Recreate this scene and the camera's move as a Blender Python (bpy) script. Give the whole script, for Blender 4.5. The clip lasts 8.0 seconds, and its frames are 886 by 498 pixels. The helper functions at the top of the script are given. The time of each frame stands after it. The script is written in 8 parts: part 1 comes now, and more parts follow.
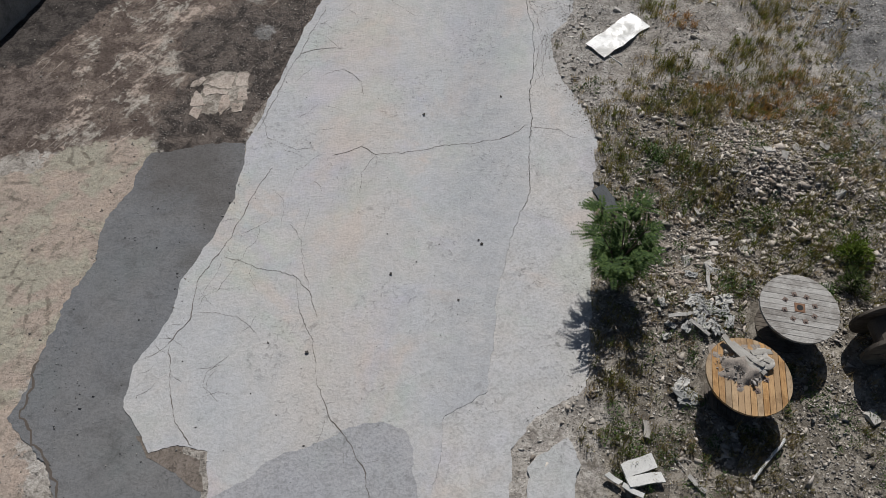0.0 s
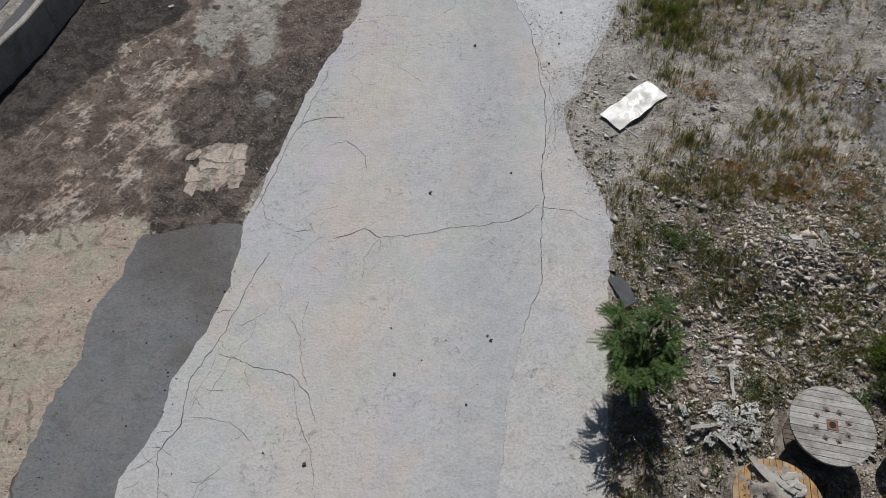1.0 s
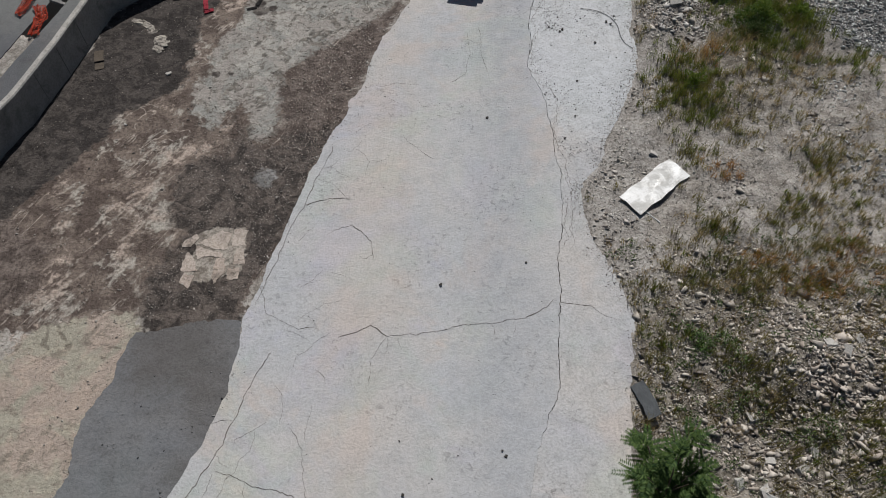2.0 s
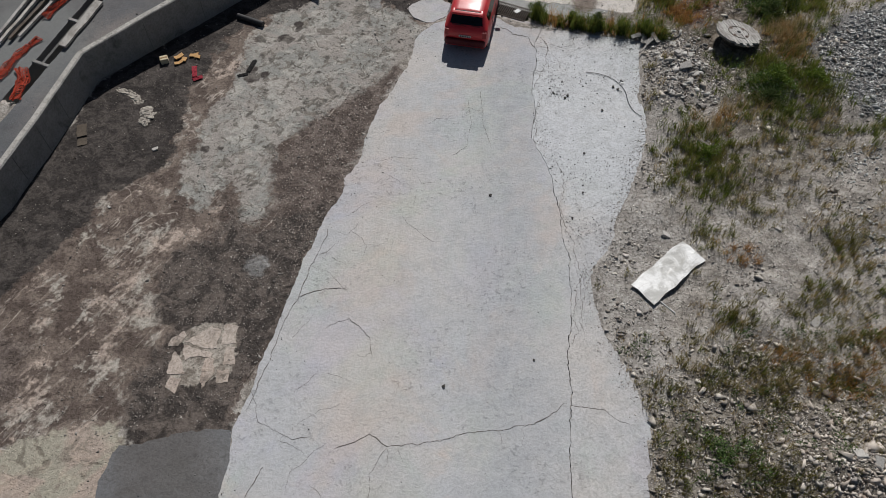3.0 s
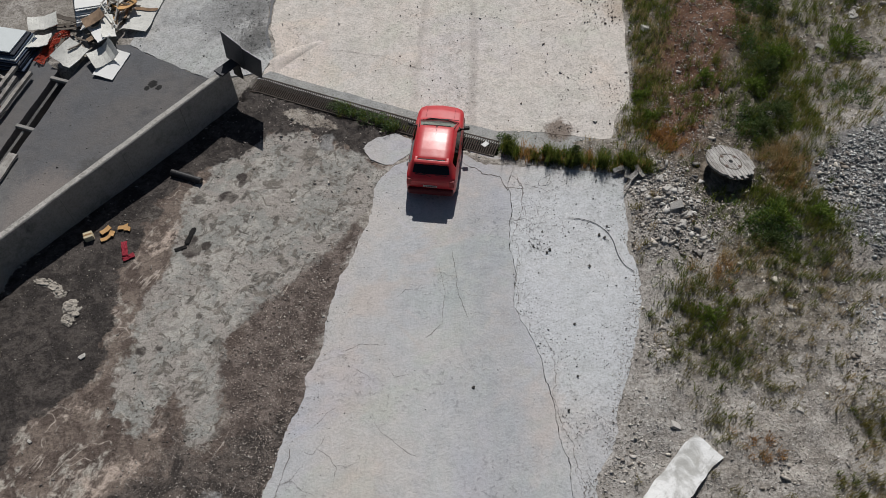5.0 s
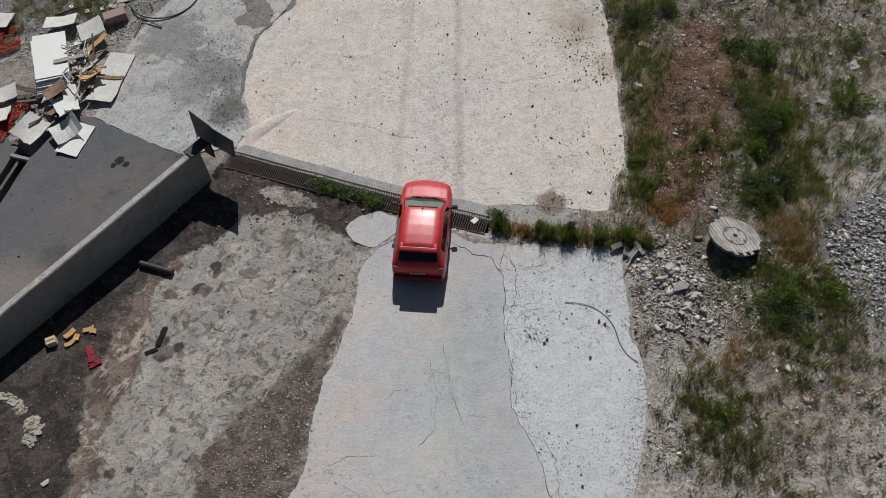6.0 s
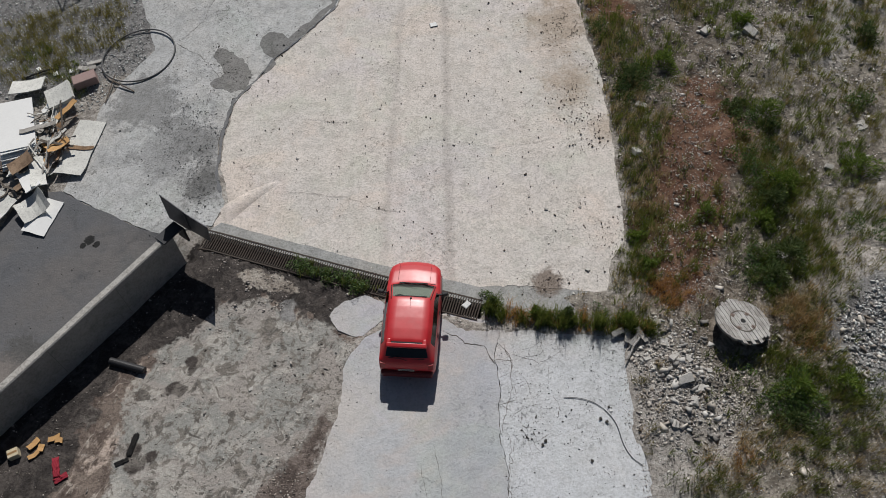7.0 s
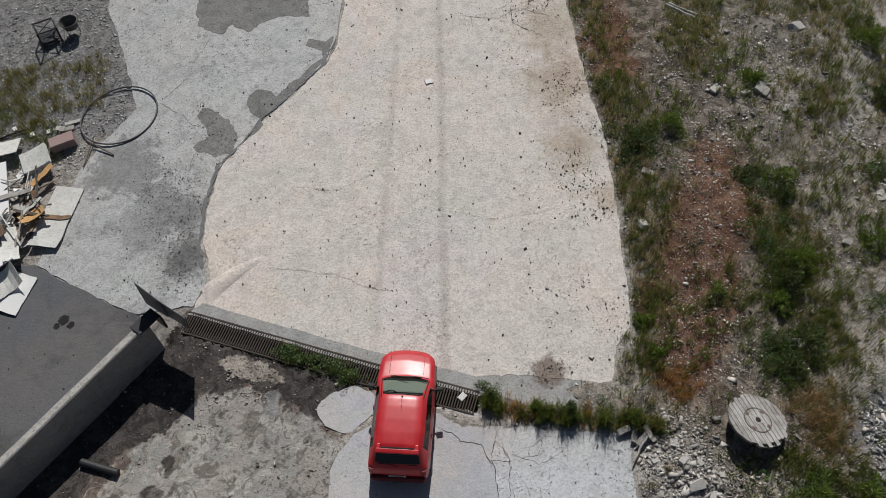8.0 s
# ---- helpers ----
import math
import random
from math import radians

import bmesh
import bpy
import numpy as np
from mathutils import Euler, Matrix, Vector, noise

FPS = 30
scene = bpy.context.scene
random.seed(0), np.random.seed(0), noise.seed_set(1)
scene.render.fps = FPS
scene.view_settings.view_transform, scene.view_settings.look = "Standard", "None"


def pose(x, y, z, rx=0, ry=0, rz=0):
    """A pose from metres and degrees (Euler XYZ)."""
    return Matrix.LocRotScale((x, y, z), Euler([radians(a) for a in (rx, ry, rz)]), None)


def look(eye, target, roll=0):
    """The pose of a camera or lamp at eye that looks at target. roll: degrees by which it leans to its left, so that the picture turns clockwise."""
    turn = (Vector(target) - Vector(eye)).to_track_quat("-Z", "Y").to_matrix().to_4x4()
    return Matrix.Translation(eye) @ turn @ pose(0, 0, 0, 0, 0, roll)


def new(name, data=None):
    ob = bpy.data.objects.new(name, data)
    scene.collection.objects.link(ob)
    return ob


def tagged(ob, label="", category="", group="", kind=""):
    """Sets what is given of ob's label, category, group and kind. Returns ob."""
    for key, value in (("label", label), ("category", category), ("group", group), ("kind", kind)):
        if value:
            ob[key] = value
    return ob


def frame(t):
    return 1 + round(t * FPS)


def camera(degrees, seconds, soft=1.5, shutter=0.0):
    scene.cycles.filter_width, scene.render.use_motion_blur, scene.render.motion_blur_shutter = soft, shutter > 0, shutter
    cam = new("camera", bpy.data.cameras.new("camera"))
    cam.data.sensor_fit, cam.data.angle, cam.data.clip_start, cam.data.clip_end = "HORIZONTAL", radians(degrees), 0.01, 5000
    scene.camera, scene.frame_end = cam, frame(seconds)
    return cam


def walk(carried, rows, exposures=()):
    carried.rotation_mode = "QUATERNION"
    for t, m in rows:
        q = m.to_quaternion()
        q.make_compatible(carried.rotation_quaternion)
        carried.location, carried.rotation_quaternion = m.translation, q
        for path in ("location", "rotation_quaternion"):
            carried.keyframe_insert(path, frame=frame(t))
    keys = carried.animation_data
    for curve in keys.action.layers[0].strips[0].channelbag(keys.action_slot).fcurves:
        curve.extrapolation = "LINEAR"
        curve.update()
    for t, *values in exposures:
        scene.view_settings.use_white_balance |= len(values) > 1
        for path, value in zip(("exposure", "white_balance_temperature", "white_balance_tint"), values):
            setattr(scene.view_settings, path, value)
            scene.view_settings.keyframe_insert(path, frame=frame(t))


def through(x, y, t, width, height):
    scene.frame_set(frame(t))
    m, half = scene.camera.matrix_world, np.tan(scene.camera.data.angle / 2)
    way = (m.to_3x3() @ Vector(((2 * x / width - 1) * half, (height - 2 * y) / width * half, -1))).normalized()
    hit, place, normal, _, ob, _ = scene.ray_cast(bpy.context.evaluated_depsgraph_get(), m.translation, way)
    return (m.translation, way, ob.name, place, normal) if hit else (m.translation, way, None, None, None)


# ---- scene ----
cam = camera(61.9, 8.0, soft=0.75)
METRES, EYE, TILT, LEAN, TURN = 23.0, 16.98, -57.0, 0.0, 0.0
EXPOSE, SUN, SKY = -0.45, 5.0, 0.040
ROWS = [
    (0.0, 0.0, 0.0, 0.0, 0.0, 0.0, -0.0),
    (0.5, -0.0021, 0.0225, 0.0474, 0.08, 0.18, -0.23),
    (1.0, -0.0057, 0.0495, 0.1033, 0.19, 0.35, -0.41),
    (1.5, -0.0128, 0.0763, 0.1597, 0.31, 0.48, -0.69),
    (3.0, -0.0247, 0.1525, 0.3231, 0.14, 0.98, -0.22),
    (3.5, -0.0264, 0.1796, 0.3794, -0.5, 1.1, 0.89),
    (4.0, -0.0263, 0.2098, 0.4377, -1.06, 1.22, 1.9),
    (4.5, -0.0261, 0.2406, 0.4977, -1.75, 1.3, 3.0),
    (6.0, -0.0121, 0.332, 0.6721, -3.03, 1.44, 5.59),
    (6.5, -0.0003, 0.3593, 0.7271, -3.43, 1.48, 6.61),
    (7.0, 0.0089, 0.3872, 0.7832, -3.44, 1.51, 6.56),
    (7.5, 0.0202, 0.4154, 0.8384, -3.39, 1.55, 6.55),
    (8.0, 0.0332, 0.4424, 0.8902, -3.34, 1.61, 6.56),
]
walk(cam, [(t, pose(0, 0, EYE, TILT, LEAN, TURN) @ pose(METRES * x, METRES * y, METRES * z, 90 + pitch, roll, yaw)) for t, x, y, z, yaw, pitch, roll in ROWS],
     exposures=[(0.0, EXPOSE), (8.0, EXPOSE)])

# ---- light: clear midday sun from ahead, open sky ----
SUN_UP, SUN_TO = 47.0, Vector((0.13, 1.0, 0.0)).normalized()
world = bpy.data.worlds.new("sky")
scene.world = world
world.use_nodes = True
wn = world.node_tree
sky = wn.nodes.new("ShaderNodeTexSky")
sky.sky_type, sky.sun_disc = "NISHITA", False
sky.sun_elevation = radians(SUN_UP)
sky.sun_rotation = math.atan2(SUN_TO.x, SUN_TO.y)
wn.links.new(sky.outputs[0], wn.nodes["Background"].inputs[0])
wn.nodes["Background"].inputs[1].default_value = SKY
sun = new("sun", bpy.data.lights.new("sun", "SUN"))
sun.data.energy, sun.data.angle, sun.data.color = SUN, radians(0.53), (1.0, 0.975, 0.945)
to_sun = SUN_TO * math.cos(radians(SUN_UP)) + Vector((0, 0, math.sin(radians(SUN_UP))))
sun.matrix_world = look(to_sun * 60, (0, 0, 0))


# ---- materials ----
class Nodes:
    """A small helper to write node materials in few words."""

    def __init__(self, name):
        self.m = bpy.data.materials.new(name)
        self.m.use_nodes = True
        self.t = self.m.node_tree
        self.b = self.t.nodes["Principled BSDF"]
        self.co = self.t.nodes.new("ShaderNodeTexCoord").outputs["Object"]

    def put(self, a, socket):
        if hasattr(a, "is_output"):
            self.t.links.new(a, socket)
        else:
            socket.default_value = a

    def noise(self, scale, detail=4.0, rough=0.55, co=None, warp=0.0):
        n = self.t.nodes.new("ShaderNodeTexNoise")
        n.inputs["Scale"].default_value, n.inputs["Detail"].default_value = scale, detail
        n.inputs["Roughness"].default_value, n.inputs["Distortion"].default_value = rough, warp
        self.t.links.new(co or self.co, n.inputs["Vector"])
        return n.outputs["Fac"]

    def cells(self, scale, feature="F1", rand=1.0, out="Distance"):
        n = self.t.nodes.new("ShaderNodeTexVoronoi")
        n.feature = feature
        n.inputs["Scale"].default_value, n.inputs["Randomness"].default_value = scale, rand
        self.t.links.new(self.co, n.inputs["Vector"])
        return n.outputs[out]

    def stretch(self, x, y, z):
        n = self.t.nodes.new("ShaderNodeMapping")
        n.inputs["Scale"].default_value = (x, y, z)
        self.t.links.new(self.co, n.inputs["Vector"])
        return n.outputs[0]

    def math(self, op, a, b=0.0):
        n = self.t.nodes.new("ShaderNodeMath")
        n.operation = op
        self.put(a, n.inputs[0])
        self.put(b, n.inputs[1])
        return n.outputs[0]

    def span(self, a, lo, hi, out0=0.0, out1=1.0):
        n = self.t.nodes.new("ShaderNodeMapRange")
        n.interpolation_type = "SMOOTHSTEP"
        self.put(a, n.inputs[0])
        for i, v in enumerate((lo, hi, out0, out1)):
            n.inputs[1 + i].default_value = v
        return n.outputs[0]

    def mix(self, f, a, b, how="MIX"):
        n = self.t.nodes.new("ShaderNodeMix")
        n.data_type, n.blend_type = "RGBA", how
        self.put(f, n.inputs[0])
        for s, v in ((n.inputs[6], a), (n.inputs[7], b)):
            self.put(v if hasattr(v, "is_output") else (*v, 1.0), s)
        return n.outputs[2]

    def attr(self, name):
        n = self.t.nodes.new("ShaderNodeAttribute")
        n.attribute_name = name
        return n.outputs["Fac"]

    def random(self):
        return self.t.nodes.new("ShaderNodeObjectInfo").outputs["Random"]

    def island(self):
        return self.t.nodes.new("ShaderNodeNewGeometry").outputs["Random Per Island"]

    def bump(self, height, strength=0.5, dist=0.02):
        n = self.t.nodes.new("ShaderNodeBump")
        n.inputs["Strength"].default_value, n.inputs["Distance"].default_value = strength, dist
        self.put(height, n.inputs["Height"])
        self.t.links.new(n.outputs[0], self.b.inputs["Normal"])

    def done(self, colour, rough=0.9, metal=0.0, spec=0.3):
        self.put(colour if hasattr(colour, "is_output") else (*colour, 1.0), self.b.inputs["Base Color"])
        self.put(rough, self.b.inputs["Roughness"])
        self.b.inputs["Metallic"].default_value = metal
        self.b.inputs["Specular IOR Level"].default_value = spec
        return self.m


def plain(name, colour, rough=0.7, metal=0.0, vary=0.25, scale=6.0, bump=0.2, spec=0.3):
    """A surface with grain and blotches round one colour."""
    n = Nodes(name)
    dark = tuple(c * (1 - vary) for c in colour)
    light = tuple(min(1.0, c * (1 + vary)) for c in colour)
    c = n.mix(n.noise(scale, 5), dark, light)
    c = n.mix(n.span(n.noise(scale * 7, 3), 0.45, 0.75), c, dark)
    n.bump(n.noise(scale * 12, 4), bump, 0.01)
    return n.done(c, rough, metal, spec)


def concrete(name, base, warm, stain, grit=1.0, stains=0.5, lanes=(), scaling=1.0, blots=(), tints=0.0):
    """Old sunlit concrete: warm and cool clouds, scaled rough fields, grain, pits, stains and worn lanes."""
    n = Nodes(name)

    def times(c, f, lo):
        return n.mix(f, c, n.mix(1.0, c, (lo, lo, lo * 0.985), "MULTIPLY"))

    c = n.mix(n.span(n.noise(0.33, 4, 0.6), 0.36, 0.66), base, warm)
    c = n.mix(n.span(n.noise(0.62, 5, 0.6, warp=0.4), 0.5, 0.7, 0.0, 0.5), c, (base[0] * 0.93, base[1] * 0.98, base[2] * 0.93))
    for scale, tint in ((0.27, (1.07, 0.985, 0.93)), (0.23, (0.97, 0.965, 1.04)), (0.31, (0.955, 1.0, 0.955))):
        c = n.mix(n.span(n.noise(scale, 5, 0.62, warp=0.8), 0.52, 0.64, 0.0, tints), c, n.mix(1.0, c, tint, "MULTIPLY"))
    c = n.mix(n.span(n.noise(1.1, 6, 0.62, warp=0.6), 0.50, 0.76, 0.0, stains), c, stain)
    xyz = n.t.nodes.new("ShaderNodeSeparateXYZ")
    n.t.links.new(n.co, xyz.inputs[0])
    for x0, y0, slope, wide, colour, strength in lanes:
        mid_x = n.math("ADD", n.math("MULTIPLY", n.math("SUBTRACT", xyz.outputs[1], y0), slope), x0)
        off = n.math("ABSOLUTE", n.math("SUBTRACT", n.math("ADD", xyz.outputs[0], n.math("MULTIPLY", n.math("SUBTRACT", n.noise(0.5, 4), 0.5), wide * 1.2)), mid_x))
        lane = n.math("MULTIPLY", n.span(off, wide * 0.05, wide * 1.15, 1.0, 0.0), n.span(n.noise(1.7, 6, 0.65), 0.3, 0.62, 0.25, strength))
        c = n.mix(lane, c, colour)
    wander, crumbs = (n.noise(0.9, 5, 0.65, warp=0.5), n.noise(9, 6, 0.75)) if blots else (None, None)
    for x0, y0, r, colour, strength, *more in blots:
        wild, fade = more or (2.2, 0.3)
        dx, dy = n.math("SUBTRACT", xyz.outputs[0], x0), n.math("SUBTRACT", xyz.outputs[1], y0)
        far = n.math("SQRT", n.math("ADD", n.math("MULTIPLY", dx, dx), n.math("MULTIPLY", dy, dy)))
        far = n.math("ADD", n.math("DIVIDE", far, r), n.math("ADD", n.math("MULTIPLY", n.math("SUBTRACT", wander, 0.5), wild), n.math("MULTIPLY", n.math("SUBTRACT", crumbs, 0.5), min(1.0, wild))))
        c = n.mix(n.span(far, 1.02 - fade, 1.02, strength, 0.0), c, colour)
    field = n.span(n.noise(0.42, 4, 0.55, warp=0.3), 0.47, 0.60)
    ticks = n.noise(7.0, 5, 0.66, warp=0.7)
    c = times(c, n.math("MULTIPLY", n.span(ticks, 0.55, 0.64), n.math("ADD", n.math("MULTIPLY", field, 0.7 * scaling), 0.04 * scaling)), 0.52)
    worn = n.noise(2.6, 6, 0.66, warp=0.4)
    c = times(c, n.span(worn, 0.42, 0.62, 0.0, 0.62 * grit), 0.80)
    cloud = n.noise(5.5, 4, 0.6)
    c = n.mix(n.span(cloud, 0.52, 0.66, 0.0, 0.55 * grit), c, n.mix(1.0, c, (1.13, 1.12, 1.10), "MULTIPLY"))
    grain = n.noise(15, 3, 0.62)
    c = times(c, n.span(grain, 0.46, 0.62, 0.0, 0.85 * grit), 0.74)
    pits = n.cells(9)
    spots = n.math("MULTIPLY", n.span(pits, 0.04, 0.12, 1.0, 0.0), n.span(n.noise(0.9, 3), 0.42, 0.6))
    c = times(c, n.math("MULTIPLY", spots, 0.8 * grit), 0.42)
    n.bump(n.math("ADD", n.math("MULTIPLY", ticks, 1.5), n.math("SUBTRACT", grain, spots)), 0.6, 0.02)
    return n.done(c, n.span(worn, 0.3, 0.7, 0.8, 0.96), spec=0.2)


def ground_material():
    """Bare stony earth, changing by weight attributes into mud, crust, red soil, gravel."""
    n = Nodes("stony_earth")
    fine, mid, big = n.noise(12, 4, 0.66), n.noise(3.8, 5, 0.64, warp=0.4), n.noise(0.9, 5, 0.6, warp=0.5)
    turn = n.t.nodes.new("ShaderNodeMapping")
    turn.inputs["Rotation"].default_value = (0, 0, radians(-58))
    n.t.links.new(n.co, turn.inputs["Vector"])
    pull = n.t.nodes.new("ShaderNodeMapping")
    pull.inputs["Scale"].default_value = (0.55, 1.7, 1)
    n.t.links.new(turn.outputs[0], pull.inputs["Vector"])
    pull2 = n.t.nodes.new("ShaderNodeMapping")
    pull2.inputs["Scale"].default_value = (0.28, 2.0, 1)
    n.t.links.new(turn.outputs[0], pull2.inputs["Vector"])
    streak = n.noise(1.25, 8, 0.72, co=pull.outputs[0], warp=0.35)
    pebble, pebble_tone = n.cells(15), n.cells(15, out="Color")
    c = n.mix(n.span(big, 0.35, 0.68), (0.355, 0.328, 0.293), (0.508, 0.478, 0.442))
    # dark soil blotches, deepened to imitate small shadows between stones
    c = n.mix(n.span(n.noise(1.9, 8, 0.7, warp=0.8), 0.46, 0.6, 0.0, 0.6), c, (0.172, 0.152, 0.134))

    def zone(c, name, sharp, one, two, how=None, lo=0.42, hi=0.58, streaky=0.0):
        a = n.attr(name)
        edge = n.math("ADD", n.math("MULTIPLY", n.math("SUBTRACT", mid, 0.5), 1.5), n.math("MULTIPLY", n.math("SUBTRACT", big, 0.5), 1.2))
        edge = n.math("ADD", edge, n.math("MULTIPLY", n.math("SUBTRACT", streak, 0.5), 1.6 * streaky))
        w = n.span(n.math("ADD", a, edge), 0.5 - sharp, 0.5 + sharp)
        w = n.math("MULTIPLY", w, n.span(a, 0.02, 0.2))
        return n.mix(w, c, n.mix(n.span(how or n.noise(2.2, 8, 0.7, warp=0.6), lo, hi), one, two))

    c = zone(c, "soil", 0.25, (0.158, 0.14, 0.116), (0.315, 0.286, 0.244), lo=0.45, hi=0.55)
    c = zone(c, "loam", 0.3, (0.110, 0.092, 0.073), (0.252, 0.218, 0.18), lo=0.45, hi=0.56)
    c = zone(c, "dust", 0.3, (0.322, 0.300, 0.274), (0.434, 0.412, 0.384))
    scrape = n.noise(2.6, 8, 0.74, co=pull2.outputs[0], warp=0.5)
    hue = n.mix(n.span(n.noise(0.75, 4, 0.55, warp=0.5), 0.45, 0.56), (0.392, 0.326, 0.278), (0.358, 0.336, 0.275))
    hue = n.mix(n.span(n.noise(2.4, 5, 0.62, warp=0.5), 0.5, 0.62, 0.0, 0.7), hue, n.mix(1.0, hue, (1.16, 1.13, 1.1), "MULTIPLY"))
    c = zone(c, "tan", 0.12, hue, (0.262, 0.226, 0.188), n.math("ADD", n.math("MULTIPLY", n.noise(1.5, 6, 0.66, co=pull.outputs[0], warp=0.6), 0.5), n.math("MULTIPLY", n.noise(4.2, 5, 0.66, warp=0.7), 0.5)), 0.525, 0.61, 0.3)
    hard = n.cells(0.8, "DISTANCE_TO_EDGE")
    split = n.math("MULTIPLY", n.math("MULTIPLY", n.span(n.math("ADD", hard, n.math("MULTIPLY", n.math("SUBTRACT", mid, 0.5), 0.25)), 0.0, 0.03, 1.0, 0.0), n.attr("tan")), n.span(n.noise(0.35, 3), 0.48, 0.56))
    c = n.mix(n.math("MULTIPLY", split, 0.65), c, (0.14, 0.12, 0.098))
    flakes = n.math("ADD", n.math("ADD", n.math("MULTIPLY", streak, 0.42), n.math("MULTIPLY", mid, 0.25)), n.math("MULTIPLY", n.noise(0.7, 5, 0.62, warp=0.8), 0.36))
    c = zone(c, "crust", 0.10, n.mix(n.span(n.noise(1.7, 5, 0.62, warp=0.6), 0.42, 0.58), (0.115, 0.09, 0.078), (0.20, 0.162, 0.138)), n.mix(n.span(n.noise(0.6, 4), 0.44, 0.56), (0.45, 0.372, 0.318), (0.40, 0.372, 0.33)), flakes, 0.525, 0.585)
    line = n.math("ABSOLUTE", n.math("SUBTRACT", n.noise(0.9, 3, 0.5, co=pull2.outputs[0], warp=0.4), 0.5))
    line2 = n.math("ABSOLUTE", n.math("SUBTRACT", n.noise(0.55, 3, 0.5, warp=0.3), 0.52))
    scratch = n.math("MAXIMUM", n.span(line, 0.004, 0.014, 1.0, 0.0), n.span(line2, 0.001, 0.006, 1.0, 0.0))
    scratch = n.math("MULTIPLY", n.math("MULTIPLY", scratch, n.attr("crust")), n.span(n.noise(1.3, 3), 0.48, 0.62, 0.0, 0.8))
    c = n.mix(scratch, c, (0.50, 0.44, 0.385))
    skin = n.mix(n.span(n.noise(0.8, 5, 0.62, warp=0.8), 0.45, 0.56), (0.338, 0.312, 0.286), (0.298, 0.295, 0.274))
    skin = n.mix(n.span(n.noise(1.1, 6, 0.68, warp=1.0), 0.52, 0.58, 0.0, 0.75), skin, (0.43, 0.41, 0.375))
    skin = n.mix(n.span(n.noise(2.9, 5, 0.66, warp=1.1), 0.555, 0.60, 0.0, 0.8), skin, (0.15, 0.135, 0.118))
    c = zone(c, "plate", 0.14, skin, n.mix(n.span(mid, 0.42, 0.56), (0.125, 0.115, 0.104), (0.22, 0.20, 0.176)), n.math("ADD", n.math("MULTIPLY", n.noise(1.5, 7, 0.70, warp=1.3), 0.7), n.math("MULTIPLY", scrape, 0.3)), 0.525, 0.575, 0.3)
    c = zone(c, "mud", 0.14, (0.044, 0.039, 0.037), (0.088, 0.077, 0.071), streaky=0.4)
    c = zone(c, "gritty", 0.25, (0.10, 0.080, 0.071), (0.20, 0.165, 0.146), streaky=0.6)
    c = zone(c, "black", 0.22, (0.058, 0.050, 0.046), (0.145, 0.122, 0.108), streaky=0.6)
    c = zone(c, "spot", 0.2, (0.065, 0.056, 0.052), (0.17, 0.155, 0.14), streaky=1.2)
    c = zone(c, "red", 0.25, (0.120, 0.064, 0.042), (0.200, 0.119, 0.081))
    c = zone(c, "pale", 0.10, (0.40, 0.365, 0.32), (0.24, 0.21, 0.18))
    c = zone(c, "grey", 0.2, (0.185, 0.181, 0.177), (0.30, 0.294, 0.287))
    c = n.mix(n.math("MULTIPLY", n.span(fine, 0.44, 0.62, 0.0, 0.85), n.math("SUBTRACT", 1.0, n.math("MULTIPLY", n.math("MAXIMUM", n.attr("plate"), n.attr("tan")), 0.55))), c, n.mix(1.0, c, (0.56, 0.545, 0.53), "MULTIPLY"))
    c = n.mix(n.span(mid, 0.54, 0.72, 0.0, 0.6), c, n.mix(1.0, c, (1.24, 1.22, 1.19), "MULTIPLY"))
    chips = n.math("MULTIPLY", n.span(pebble, 0.10, 0.26, 1.0, 0.0), n.span(n.noise(1.4, 4), 0.42, 0.58))
    c = n.mix(n.math("MULTIPLY", chips, 0.65), c, n.mix(1.0, c, n.mix(n.span(pebble_tone, 0.2, 0.9), (0.5, 0.48, 0.46), (2.1, 2.05, 2.0)), "MULTIPLY"))
    small, small_tone = n.cells(21), n.cells(21, out="Color")
    bits = n.math("MULTIPLY", n.span(small, 0.12, 0.34, 1.0, 0.0), n.span(n.noise(2.3, 5, 0.6), 0.38, 0.55, 0.15, 1.0))
    bits = n.math("MULTIPLY", bits, n.math("SUBTRACT", 1.0, n.math("MULTIPLY", n.math("MAXIMUM", n.attr("plate"), n.math("MAXIMUM", n.attr("tan"), n.attr("crust"))), 0.75)))
    # dark and pale bits; the dark ones also imitate shadowed gaps
    c = n.mix(n.math("MULTIPLY", bits, 0.75), c, n.mix(1.0, c, n.mix(n.span(small_tone, 0.25, 0.85), (0.30, 0.285, 0.27), (1.85, 1.8, 1.74)), "MULTIPLY"))
    n.bump(n.math("ADD", n.math("ADD", fine, n.math("MULTIPLY", mid, 2.0)), n.math("ADD", chips, bits)), 0.7, 0.035)
    return n.done(c, 0.95, spec=0.15)


def varied(name, dark, light, rough=0.85, spec=0.25):
    """Many small pieces in one mesh, each with a tone of its own."""
    n = Nodes(name)
    c = n.mix(n.island(), dark, light)
    c = n.mix(n.span(n.noise(24, 4), 0.4, 0.7, 0.0, 0.4), c, n.mix(1.0, c, (0.6, 0.58, 0.56), "MULTIPLY"))
    return n.done(c, rough, spec=spec)


